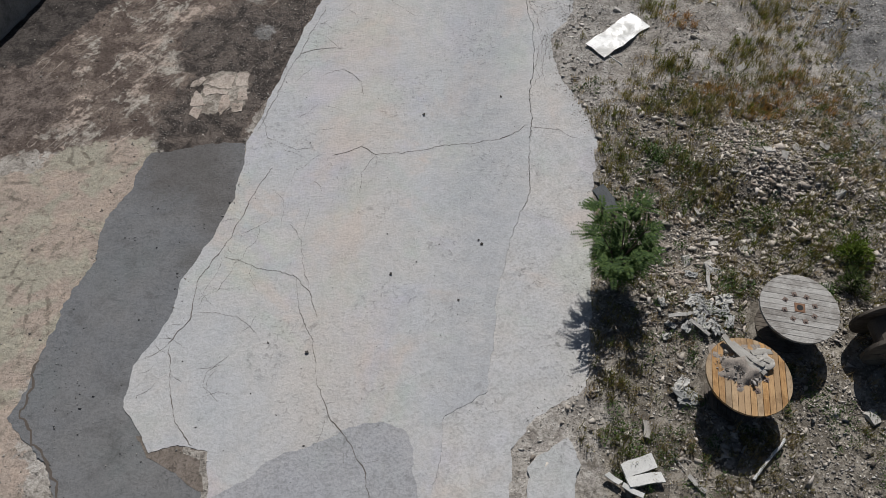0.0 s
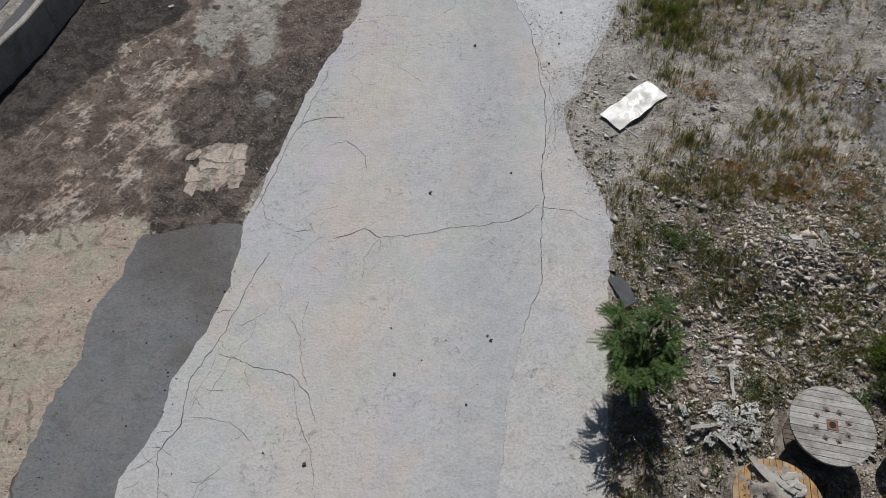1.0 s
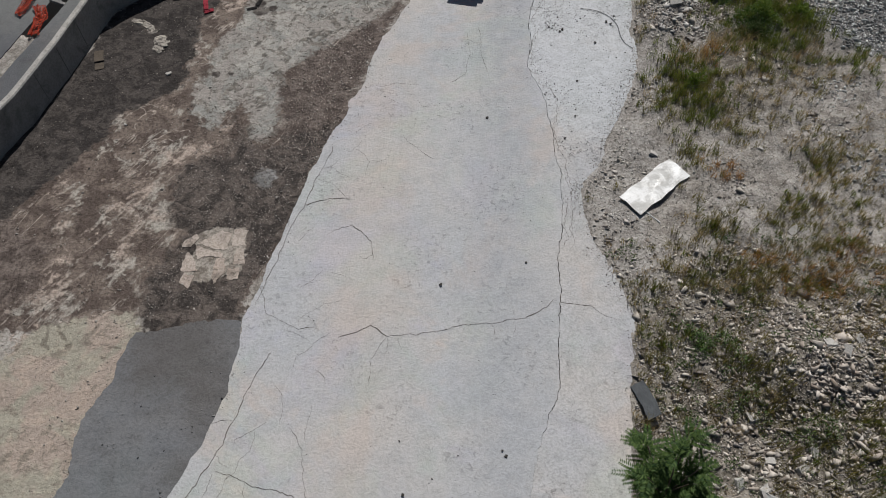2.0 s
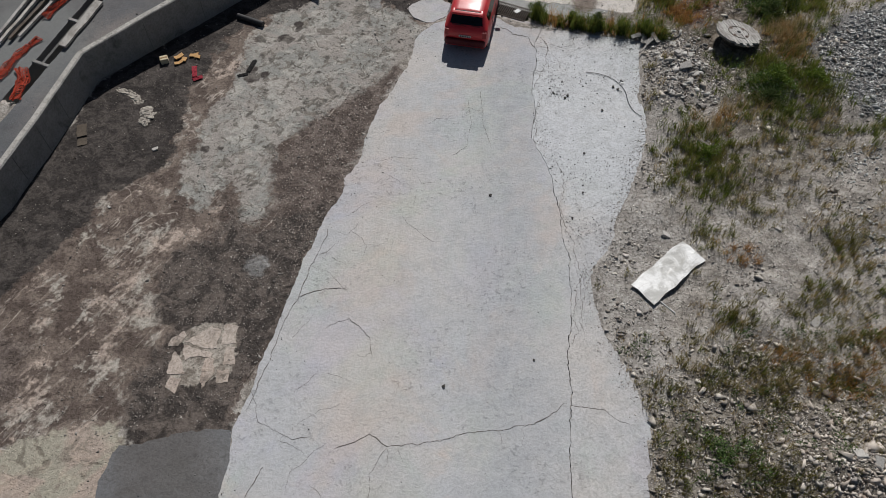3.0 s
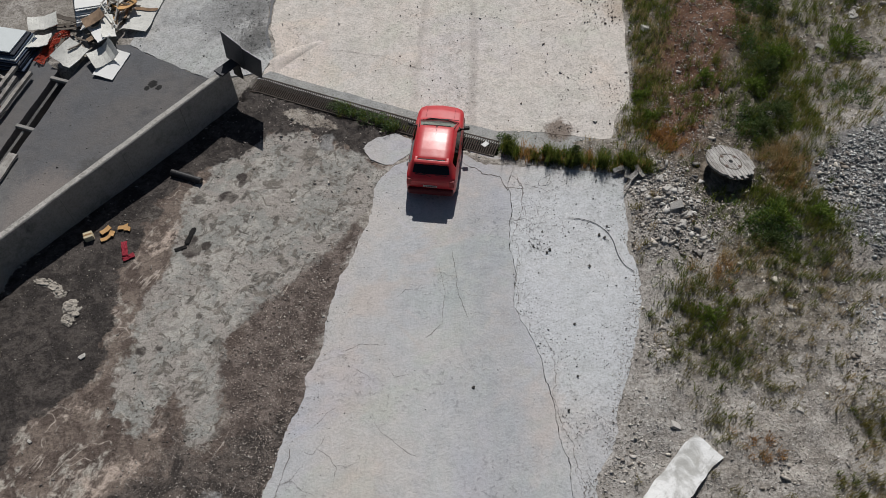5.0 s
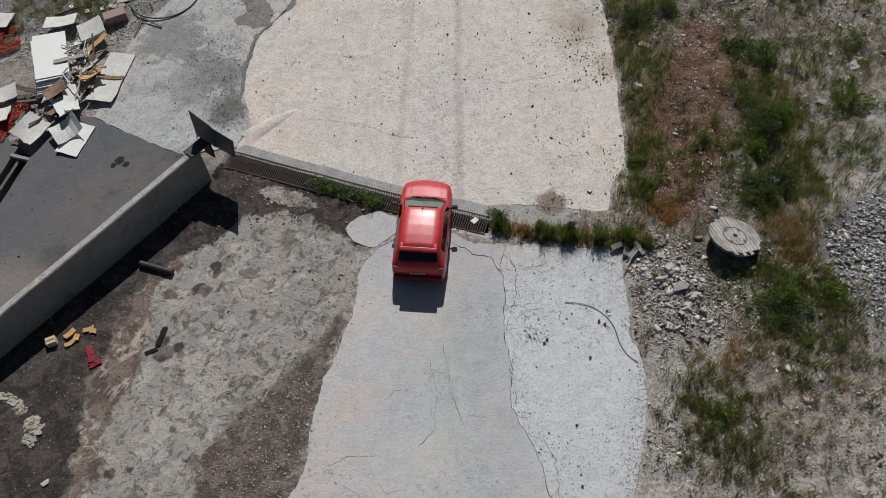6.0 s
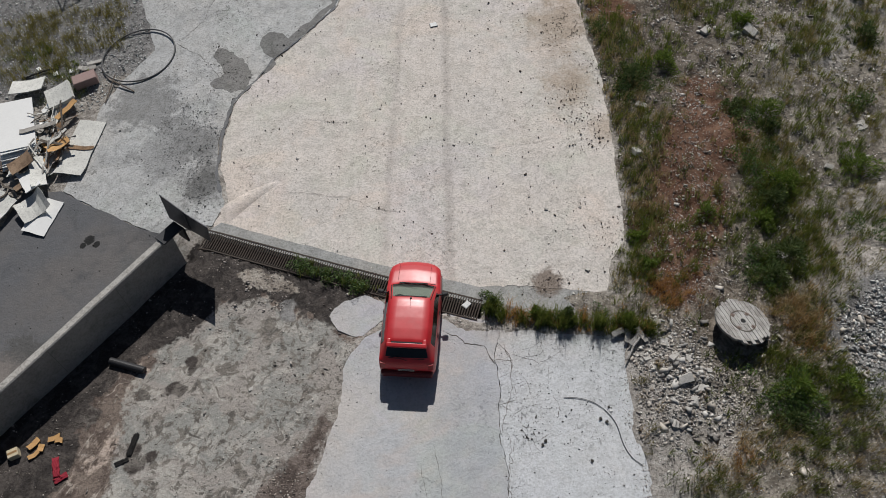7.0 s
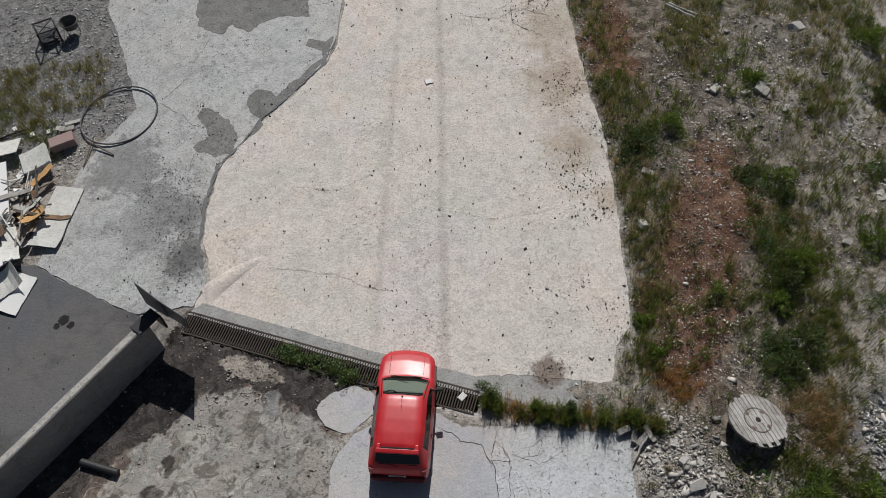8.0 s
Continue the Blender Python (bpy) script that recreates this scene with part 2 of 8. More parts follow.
def plant(name, dark, light, through=0.45):
    """Thin leaves: part of the light passes through them."""
    n = Nodes(name)
    c = n.mix(n.island(), dark, light)
    n.done(c, 0.7, spec=0.25)
    out = n.t.nodes["Material Output"]
    lit, mixed = n.t.nodes.new("ShaderNodeBsdfTranslucent"), n.t.nodes.new("ShaderNodeMixShader")
    n.t.links.new(c, lit.inputs[0])
    mixed.inputs[0].default_value = through
    n.t.links.new(n.b.outputs[0], mixed.inputs[1])
    n.t.links.new(lit.outputs[0], mixed.inputs[2])
    n.t.links.new(mixed.outputs[0], out.inputs[0])
    return n.m


def boards(name, dark, light, grey=(0.3, 0.29, 0.28), age=0.4, along=(1.5, 22, 22)):
    """Sawn timber, grain along x, each piece a tone of its own."""
    n = Nodes(name)
    grain = n.noise(3.0, 6, 0.65, co=n.stretch(*along))
    c = n.mix(n.span(grain, 0.3, 0.7), dark, light)
    c = n.mix(n.math("MULTIPLY", n.random(), age), c, grey)
    c = n.mix(n.span(n.math("FRACT", n.math("MULTIPLY", n.random(), 7.3)), 0.2, 1.0, 0.0, 0.6), c, n.mix(1.0, c, (0.62, 0.60, 0.58), "MULTIPLY"))
    c = n.mix(n.span(n.noise(9.0, 5, 0.6, co=n.stretch(*along)), 0.56, 0.66, 0.0, 0.75), c, n.mix(1.0, c, (0.4, 0.39, 0.38), "MULTIPLY"))
    c = n.mix(n.span(n.noise(2.6, 6, 0.68), 0.44, 0.64, 0.0, 0.7), c, n.mix(1.0, c, (0.5, 0.47, 0.45), "MULTIPLY"))
    n.bump(grain, 0.4, 0.008)
    return n.done(c, 0.82)


EARTH = ground_material()
CONC_S = concrete("road_concrete", (0.460, 0.468, 0.484), (0.508, 0.494, 0.484), (0.385, 0.40, 0.422), 0.48, 0.5,
                  [(1.45, 24.0, 0.03, 1.5, (0.38, 0.392, 0.415), 0.7), (-2.6, 8.5, 0.0, 1.8, (0.53, 0.475, 0.43), 0.45)], 0.8,
                  tints=1.0)
CONC_E = concrete("strip_concrete", (0.485, 0.486, 0.497), (0.53, 0.508, 0.49), (0.41, 0.42, 0.438), 0.75, 0.5, scaling=1.2, tints=0.8,
                  blots=[(4.6, 25.6, 5.2, (0.58, 0.60, 0.622), 0.75, 0.6, 0.6)])
CONC_N = concrete("pink_concrete", (0.64, 0.60, 0.562), (0.68, 0.625, 0.575), (0.53, 0.49, 0.452), 1.0, 0.5,
                  [(2.9, 42.0, 0.115, 0.22, (0.38, 0.345, 0.32), 0.5), (1.2, 42.6, 0.15, 0.2, (0.41, 0.375, 0.35), 0.4)], 1.1, tints=0.5,
                  blots=[(7.4, 42.6, 2.0, (0.40, 0.32, 0.245), 0.75, 1.6, 0.9), (7.2, 39.6, 1.7, (0.40, 0.32, 0.245), 0.8, 1.6, 0.9), (7.7, 45.3, 2.2, (0.42, 0.34, 0.265), 0.7, 1.6, 0.9), (7.9, 37.2, 0.9, (0.42, 0.34, 0.265), 0.6, 1.4, 0.9), (4.75, 31.48, 0.62, (0.20, 0.155, 0.125), 0.85, 1.3, 0.5)])
CONC_W = concrete("apron_concrete", (0.50, 0.505, 0.505), (0.53, 0.52, 0.505), (0.34, 0.343, 0.345), 1.15, 0.9, scaling=1.6,
                  blots=[(-5.9, 36.9, 1.3, (0.14, 0.14, 0.138), 0.9, 1.2, 0.8), (-6.1, 38.6, 1.3, (0.20, 0.20, 0.198), 0.75, 1.6, 0.8), (-8.2, 40.8, 1.5, (0.23, 0.23, 0.228), 0.7), (-7.0, 38.6, 1.6, (0.27, 0.27, 0.268), 0.6)])
CONC_R = concrete("ramp_concrete", (0.135, 0.138, 0.147), (0.158, 0.150, 0.147), (0.10, 0.102, 0.108), 0.3, 0.8, scaling=0.15,
                  blots=[(-9.75, 35.4, 0.2, (0.02, 0.02, 0.02), 0.95, 1.4, 0.3), (-9.5, 35.2, 0.13, (0.02, 0.02, 0.02), 0.95, 1.4, 0.3), (-9.95, 35.25, 0.12, (0.02, 0.02, 0.02), 0.95, 1.4, 0.3), (-11.6, 31.6, 0.9, (0.10, 0.098, 0.095), 0.8), (-12.9, 30.2, 2.3, (0.25, 0.222, 0.205), 0.85, 0.6, 0.5), (-13.8, 27.2, 2.6, (0.26, 0.23, 0.212), 0.85, 0.6, 0.6), (-17.2, 31.0, 3.6, (0.205, 0.21, 0.205), 0.85, 0.6, 0.6)])
# wall face toned darker, its top paler: shade and sun put into the colours
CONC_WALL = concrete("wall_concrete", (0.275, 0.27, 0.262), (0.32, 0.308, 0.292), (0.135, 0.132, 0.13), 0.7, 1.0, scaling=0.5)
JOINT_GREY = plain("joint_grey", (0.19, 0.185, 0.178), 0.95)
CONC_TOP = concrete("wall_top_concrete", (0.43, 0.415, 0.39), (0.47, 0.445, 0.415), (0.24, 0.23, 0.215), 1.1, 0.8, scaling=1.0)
ASPHALT = concrete("worn_asphalt", (0.172, 0.178, 0.19), (0.195, 0.194, 0.196), (0.125, 0.124, 0.126), 0.65, 0.8, scaling=0.8, blots=[(-7.4, 13.9, 2.3, (0.115, 0.105, 0.10), 0.75, 0.7, 0.8), (-6.3, 12.3, 1.3, (0.12, 0.112, 0.108), 0.6, 0.6, 0.8), (-6.6, 10.6, 0.8, (0.115, 0.108, 0.103), 0.6, 0.6, 0.8)])
POCKET = concrete("brown_dirt", (0.19, 0.162, 0.142), (0.225, 0.19, 0.165), (0.12, 0.102, 0.09), 1.4, 0.9, scaling=1.6)
MORTAR = concrete("grey_mortar", (0.36, 0.365, 0.36), (0.38, 0.37, 0.35), (0.26, 0.26, 0.255), 1.0, 0.7, blots=[(4.75, 31.48, 0.62, (0.20, 0.155, 0.125), 0.85, 1.3, 0.5)])
CRACK = plain("crack_dirt", (0.115, 0.096, 0.082), 0.95)
CRACK_FINE = plain("hairline_dirt", (0.13, 0.117, 0.104), 0.95)
STONE = varied("field_stone", (0.20, 0.178, 0.155), (0.72, 0.685, 0.64))
STONE_DARK = varied("dark_grit", (0.03, 0.028, 0.026), (0.12, 0.11, 0.10))
GRAVEL = varied("grey_gravel", (0.17, 0.172, 0.168), (0.64, 0.645, 0.63))
RUBBLE = plain("rubble_concrete", (0.50, 0.478, 0.445), 0.9, vary=0.42, scale=7, bump=0.6)
GREEN = plant("green_blades", (0.06, 0.095, 0.018), (0.235, 0.265, 0.058))
DRY = plant("dry_blades", (0.24, 0.175, 0.085), (0.56, 0.44, 0.235))
OLIVE = plant("olive_blades", (0.11, 0.108, 0.032), (0.33, 0.285, 0.095))
RUSTY = plant("rust_blades", (0.30, 0.15, 0.05), (0.56, 0.33, 0.12))
LEAF = plant("tree_leaf", (0.028, 0.065, 0.018), (0.105, 0.165, 0.042), 0.35)
BARK = plain("bark", (0.10, 0.075, 0.055), 0.9)
GRATE = plain("rusty_grate", (0.078, 0.062, 0.052), 0.85, 0.1, 0.4)
PATCH = concrete("dirty_patch", (0.225, 0.223, 0.22), (0.25, 0.243, 0.234), (0.15, 0.145, 0.14), 1.2, 0.9, scaling=1.4)
WETGREY = concrete("grey_overlay", (0.365, 0.37, 0.392), (0.40, 0.395, 0.402), (0.315, 0.322, 0.345), 0.8, 0.7, scaling=0.8)
IRON = plain("rusty_iron", (0.17, 0.135, 0.11), 0.8, 0.2, 0.4)
# shutter steel: reflected sky is put into the base as grey-blue
SHUTTER = plain("sky_grey_sheet_steel", (0.105, 0.11, 0.122), 0.42, 0.35, 0.3, scale=2.0)
STEEL = plain("black_steel", (0.045, 0.046, 0.05), 0.55, 0.6, 0.25)
WHITE = plain("white_sheet", (0.60, 0.605, 0.60), 0.5, vary=0.24, scale=2.2, spec=0.3)


def dirty_sheet():
    """White coated sheet, rain-streaked and dusty, half glossy; its sheen is partly painted as bright blotches."""
    n = Nodes("dirty_white_sheet")
    # large pale blotches imitate the sheet's bright highlights
    c = n.mix(n.span(n.noise(1.6, 5, 0.6, warp=0.8), 0.38, 0.62), (0.46, 0.455, 0.43), (0.84, 0.84, 0.825))
    c = n.mix(n.span(n.noise(6.0, 5, 0.7, co=n.stretch(0.4, 1.6, 1)), 0.56, 0.7, 0.0, 0.6), c, (0.36, 0.345, 0.31))
    n.bump(n.noise(3.0, 4, 0.6), 0.5, 0.05)
    return n.done(c, n.span(n.noise(2.5, 4), 0.35, 0.65, 0.28, 0.6), spec=0.5)


DIRTY = dirty_sheet()
FOAM = plain("white_foam", (0.66, 0.655, 0.63), 0.85, vary=0.2, scale=4)
OLDWOOD = boards("grey_planks", (0.27, 0.26, 0.245), (0.56, 0.54, 0.51), (0.50, 0.49, 0.47), 0.35)
NEWWOOD = boards("orange_planks", (0.42, 0.215, 0.08), (0.60, 0.37, 0.16), (0.47, 0.38, 0.27), 0.8)
# dark old boards; also colours spool parts that lie in shade
DARK_SHADE_WOOD = boards("dark_shade_planks", (0.09, 0.075, 0.06), (0.17, 0.145, 0.12), (0.2, 0.18, 0.16), 0.3)
BROWNWOOD = boards("brown_boards", (0.2, 0.115, 0.06), (0.36, 0.23, 0.13), (0.35, 0.3, 0.25), 0.5)
PALEWOOD = boards("pale_timber", (0.40, 0.38, 0.345), (0.56, 0.54, 0.50), (0.45, 0.44, 0.42), 0.4)
RUBBER = plain("black_rubber", (0.022, 0.022, 0.023), 0.75, vary=0.15)


# ---- tools for building ----
def finish(name, bm, material, parent=None, label="", smooth=False):
    me = bpy.data.meshes.new(name)
    if smooth:
        for f in bm.faces:
            f.smooth = True
    bm.to_mesh(me)
    bm.free()
    me.materials.append(material)
    ob = new(name, me)
    if parent:
        ob.parent = parent
    if label:
        ob["label"] = label
    return ob


part = finish


def thing(name, m, label, category, group="", kind=""):
    ob = new(name)
    ob.empty_display_size = 0.2
    ob.matrix_world = m
    return tagged(ob, label, category, group, kind)


def raw(name, verts, faces, material, parent=None, smooth=False):
    """A mesh from numpy arrays: verts n x 3, faces m x k."""
    me = bpy.data.meshes.new(name)
    verts, faces = np.asarray(verts, np.float32), np.asarray(faces, np.int32)
    k = faces.shape[1]
    me.vertices.add(len(verts))
    me.vertices.foreach_set("co", verts.ravel())
    me.loops.add(faces.size)
    me.loops.foreach_set("vertex_index", faces.ravel())
    me.polygons.add(len(faces))
    me.polygons.foreach_set("loop_start", np.arange(0, faces.size, k, dtype=np.int32))
    me.polygons.foreach_set("loop_total", np.full(len(faces), k, np.int32))
    if smooth:
        me.polygons.foreach_set("use_smooth", np.ones(len(faces), bool))
    me.update(calc_edges=True)
    me.materials.append(material)
    ob = new(name, me)
    if parent:
        ob.parent = parent
    return ob


def box(bm, size, m=None, bevel=0.0, seg=1):
    made = bmesh.ops.create_cube(bm, size=1.0)
    v = made["verts"]
    bmesh.ops.scale(bm, vec=size, verts=v)
    if bevel:
        edges = list({e for x in v for e in x.link_edges})
        out = bmesh.ops.bevel(bm, geom=edges, offset=bevel, segments=seg, affect="EDGES", profile=0.6)
        v = list({x for f in out["faces"] for x in f.verts} | {x for x in v if x.is_valid})
    if m is not None:
        bmesh.ops.transform(bm, matrix=m, verts=v)
    return v


def rod(bm, a, b, r, seg=8, r2=None):
    a, b = Vector(a), Vector(b)
    d = b - a
    m = Matrix.Translation((a + b) / 2) @ d.to_track_quat("Z", "Y").to_matrix().to_4x4()
    bmesh.ops.create_cone(bm, cap_ends=True, segments=seg, radius1=r, radius2=r if r2 is None else r2, depth=d.length, matrix=m)


def roughen(bm, amount, scale=3.0, seed=0.0):
    for v in bm.verts:
        v.co += Vector(noise.noise_vector(v.co * scale + Vector((seed, seed * 1.7, 3.1)))) * amount


# ---- the lie of the land ----
DIP = 30.7


def smooth01(a):
    a = np.clip(a, 0.0, 1.0)
    return a * a * (3 - 2 * a)


WALL_LINE = [(-18.0, 9.0), (-15.5, 16.5), (-13.6, 21.5), (-13.0, 24.0), (-12.45, 26.9), (-6.35, 33.7)]


def lattice(x, y, seed=0):
    """Smooth value noise on numpy arrays, 0 to 1."""
    xi, yi = np.floor(x).astype(np.int64), np.floor(y).astype(np.int64)
    fx, fy = smooth01(x - xi), smooth01(y - yi)

    def at(i, j):
        h = (i * 374761393 + j * 668265263 + seed * 974711) & 0xFFFFFFFF
        h = ((h ^ (h >> 13)) * 1274126177) & 0xFFFFFFFF
        return ((h ^ (h >> 16)) & 0xFFFF) / 65535.0

    return (at(xi, yi) * (1 - fx) + at(xi + 1, yi) * fx) * (1 - fy) + (at(xi, yi + 1) * (1 - fx) + at(xi + 1, yi + 1) * fx) * fy


def fbm(x, y, seed=0, octaves=4):
    s, a, total = 0.0, 0.5, 0.0
    for k in range(octaves):
        s, total = s + a * lattice(x * 2 ** k, y * 2 ** k, seed + k), total + a
        a *= 0.5
    return s / total


def land(x, y):
    """Height of the bare ground: yard and road with a dip at the drain, and the ramp going down behind the wall."""
    x, y = np.asarray(x, float), np.asarray(y, float)
    u = np.maximum(0.0, y - DIP)
    yard = 0.00256 * np.minimum(np.abs(x), 12.0) ** 2 + 0.06 * u * u / (u + 2.2)
    ramp = np.maximum(-0.37 + 0.1 * (x + 9.7) + 0.1 * (y - 35.3), -3.2)
    ys = [p[1] for p in WALL_LINE]
    xw = np.interp(y, ys, [p[0] for p in WALL_LINE]) - 0.17
    west = np.where(y < 33.75, (x < xw).astype(float), smooth01((-6.0 + np.minimum(2.5, (y - 33.75) * 0.8) - x) / np.clip((y - 33.75) * 2.4, 0.3, 4.5)))
    far = smooth01((y - 52) / 8)
    return yard + (ramp - yard) * west * (1 - far)


def z_at(x, y):
    return float(land(np.array([x]), np.array([y]))[0])


def inside(x, y, poly):
    """Signed distance to a closed outline, positive inside."""
    p = np.array(poly, float)
    d, odd = np.full(x.shape, 1e9), np.zeros(x.shape, bool)
    for a, b in zip(p, np.roll(p, -1, axis=0)):
        e = b - a
        t = np.clip(((x - a[0]) * e[0] + (y - a[1]) * e[1]) / (e @ e + 1e-12), 0, 1)
        d = np.minimum(d, np.hypot(x - a[0] - t * e[0], y - a[1] - t * e[1]))
        if a[1] != b[1]:
            odd ^= ((a[1] > y) != (b[1] > y)) & (x < a[0] + (y - a[1]) / (b[1] - a[1]) * e[0])
    return np.where(odd, d, -d)


# outlines on the plan
ROAD_WEST = [(-5.0, -1.8), (-5.2, 4.4), (-5.4, 5.4), (-6.3, 5.5), (-6.8, 5.4), (-7.5, 6.4), (-7.6, 7.5), (-7.1, 8.6), (-6.9, 9.9), (-6.1, 11.9), (-5.8, 13.8), (-5.9, 14.9),
             (-5.35, 17.0), (-4.8, 19.3), (-4.2, 21.3), (-3.7, 22.3), (-3.7, 22.9), (-3.3, 23.7), (-3.1, 25.4), (-2.4, 26.8), (-1.8, 28.7), (-1.6, 29.7), (-1.0, 30.4), (0.3, 30.85), (1.4, 30.75), (2.0, 30.25)]
JOINT = [(-0.3, -1.8), (-0.2, 4.4), (0.1, 6.2), (1.0, 6.8), (1.2, 8.0), (1.4, 9.6), (1.8, 11.2), (2.5, 13.0), (2.8, 17.2), (3.05, 19.8), (2.9, 22.1), (2.7, 23.5), (2.3, 24.7), (2.4, 26.9), (2.9, 30.1)]
STRIP_EAST = [(6.8, 29.35), (6.45, 28.8), (6.35, 28.2), (6.22, 27.1), (6.0, 26.5), (6.15, 25.6), (6.0, 24.6), (5.7, 23.7), (5.2, 22.5), (4.6, 21.3), (4.45, 20.7), (4.1, 20.05), (3.72, 19.6), (3.6, 19.0), (3.7, 18.5), (3.9, 17.3), (4.3, 16.3), (4.65, 15.1),
              (4.35, 13.2), (4.0, 10.3), (3.75, 8.3), (3.5, 6.9), (2.2, 6.2), (1.7, 5.5), (1.5, 4.4), (1.3, -1.8)]
NORTH = [(-5.5, 34.95), (-5.5, 35.2), (-5.1, 35.8), (-5.4, 37.3), (-5.3, 38.8), (-4.9, 40.2), (-4.2, 41.1), (-3.4, 42.3), (-2.4, 43.3), (-1.0, 44.9), (-0.6, 46.0), (-0.2, 48.2), (0.2, 60.0),
         (8.9, 60.0), (8.5, 46.8), (8.4, 44.9), (8.3, 42.2), (8.4, 40.9), (8.2, 38.3), (8.1, 37.0), (7.9, 35.5), (7.6, 34.0), (7.4, 32.6), (6.8, 32.0), (6.4, 30.9), (5.1, 31.2), (3.5, 31.6),
         (2.4, 31.35), (-0.2, 32.6), (-3.4, 34.0)]
ASPHALT_EDGE = [(-8.6, -1.8), (-8.6, 4.3), (-9.2, 5.2), (-10.1, 6.1), (-10.0, 7.4), (-9.6, 9.3), (-9.2, 12.0), (-8.6, 14.3), (-7.3, 14.6), (-5.9, 14.85)]
APRON = [(-7.35, 35.1), (-8.2, 35.6), (-9.1, 36.3), (-9.9, 36.8), (-10.9, 37.6), (-10.4, 39.0), (-9.9, 41.0), (-9.0, 42.4), (-8.0, 43.4), (-8.3, 44.7), (-8.9, 46.8), (-9.6, 49.0), (-9.5, 60.0),
         (0.1, 60.0), (-0.3, 48.2), (-0.7, 46.0), (-1.1, 44.9), (-2.5, 43.3), (-3.5, 42.3), (-4.3, 41.1), (-5.0, 40.2), (-5.4, 38.8), (-5.5, 37.3), (-5.2, 35.8), (-5.6, 35.0), (-6.4, 35.0)]


def jagged(points, amount=0.08, step=0.08, seed=1, closed=True):
    """An outline broken up by uneven bays, from hand-sized nicks to long waves."""
    p = [Vector((*q, 0)) for q in points]
    n = len(p)
    out = []
    for i in range(n if closed else n - 1):
        a, b = p[i], p[(i + 1) % n]
        k = max(1, int((b - a).length / step))
        for j in range(k):
            q = a.lerp(b, j / k)
            d = noise.noise_vector(q * 0.8 + Vector((seed * 7.3, 0, 0))) * amount * 1.7 + noise.noise_vector(q * 2.6 + Vector((0, seed * 3.1, 0))) * amount * 0.9 + noise.noise_vector(q * 8.5 + Vector((0, seed * 1.1, 0))) * amount * 0.55
            if (i or j or closed) and amount:
                q = q + Vector((d.x, d.y, 0))
            out.append((q.x, q.y))
    if not closed:
        out.append(tuple(points[-1]))
    return out


def slab(name, outline, material, up, label, category="road", thick=0.25, grid=0.45, parent=None, kind="structure", uneven=0.015):
    """A slab that follows the land: outline filled with a fine net, edges turned down."""
    from mathutils.geometry import delaunay_2d_cdt
    n = len(outline)
    pts = np.array(outline)
    lo, hi = pts.min(0), pts.max(0)
    gx, gy = np.meshgrid(np.arange(lo[0], hi[0], grid), np.arange(lo[1], hi[1], grid))
    gx, gy = gx.ravel() + np.random.uniform(-0.06, 0.06, gx.size), gy.ravel() + np.random.uniform(-0.06, 0.06, gy.size)
    keep = inside(gx, gy, outline) > 0.1
    co = [Vector(p) for p in outline] + [Vector(p) for p in zip(gx[keep], gy[keep])]
    v, _, f, *_ = delaunay_2d_cdt(co, [(i, (i + 1) % n) for i in range(n)], [], 1, 1e-4)
    xy = np.array([tuple(p) for p in v])
    z = land(xy[:, 0], xy[:, 1]) + up + (fbm(xy[:, 0] * 0.7, xy[:, 1] * 0.7, 5) - 0.5) * uneven * 2
    bm = bmesh.new()
    bv = [bm.verts.new((x, y, h)) for (x, y), h in zip(xy, z)]
    for t in f:
        try:
            bm.faces.new([bv[i] for i in t])
        except ValueError:
            pass
    bmesh.ops.recalc_face_normals(bm, faces=bm.faces)
    if sum(x.normal.z for x in bm.faces) < 0:
        bmesh.ops.reverse_faces(bm, faces=bm.faces)
    rim = [e for e in bm.edges if e.is_boundary]
    made = bmesh.ops.extrude_edge_only(bm, edges=rim)["geom"]
    for w in made:
        if isinstance(w, bmesh.types.BMVert):
            w.co.z -= thick
    bmesh.ops.recalc_face_normals(bm, faces=bm.faces)
    ob = finish(name, bm, material, parent)
    if not parent:
        tagged(ob, label, category, kind=kind)
    return ob


RAMP = [(-6.75, 34.0), (-7.3, 35.05), (-8.25, 35.6), (-9.15, 36.3), (-9.95, 36.8), (-10.95, 37.6), (-12.3, 37.8), (-12.75, 36.9), (-16.1, 29.1), (-17.5, 25.9), (-18.5, 22), (-19, 12), (-16.2, 16.2),
        (-13.95, 21.4), (-13.35, 24.0), (-12.75, 27.05)]
RAMP_SIDE = [(-13.6, 36.7), (-17.25, 28.2), (-18.5, 25.2), (-22.5, 25.5), (-22.5, 38.5), (-15, 38.2)]
TONGUE = [(-2.0, 31.3), (-1.85, 31.52), (-1.58, 31.69), (-0.83, 31.83), (-0.34, 31.6), (-0.2, 31.1), (-0.95, 30.55), (-1.28, 30.45), (-1.81, 30.72)]
SHEET = {}


def ground_z(x, y):
    """Height of the finished ground sheet, arrays or numbers."""
    u = np.clip((np.asarray(x, float) - SHEET["x0"]) / SHEET["step"], 0, SHEET["z"].shape[1] - 1.001)
    v = np.clip((np.asarray(y, float) - SHEET["y0"]) / SHEET["step"], 0, SHEET["z"].shape[0] - 1.001)
    i, j = u.astype(int), v.astype(int)
    fu, fv, z = u - i, v - j, SHEET["z"]
    return (z[j, i] * (1 - fu) + z[j, i + 1] * fu) * (1 - fv) + (z[j + 1, i] * (1 - fu) + z[j + 1, i + 1] * fu) * fv


def gz(x, y):
    return float(ground_z(np.array([x]), np.array([y]))[0])


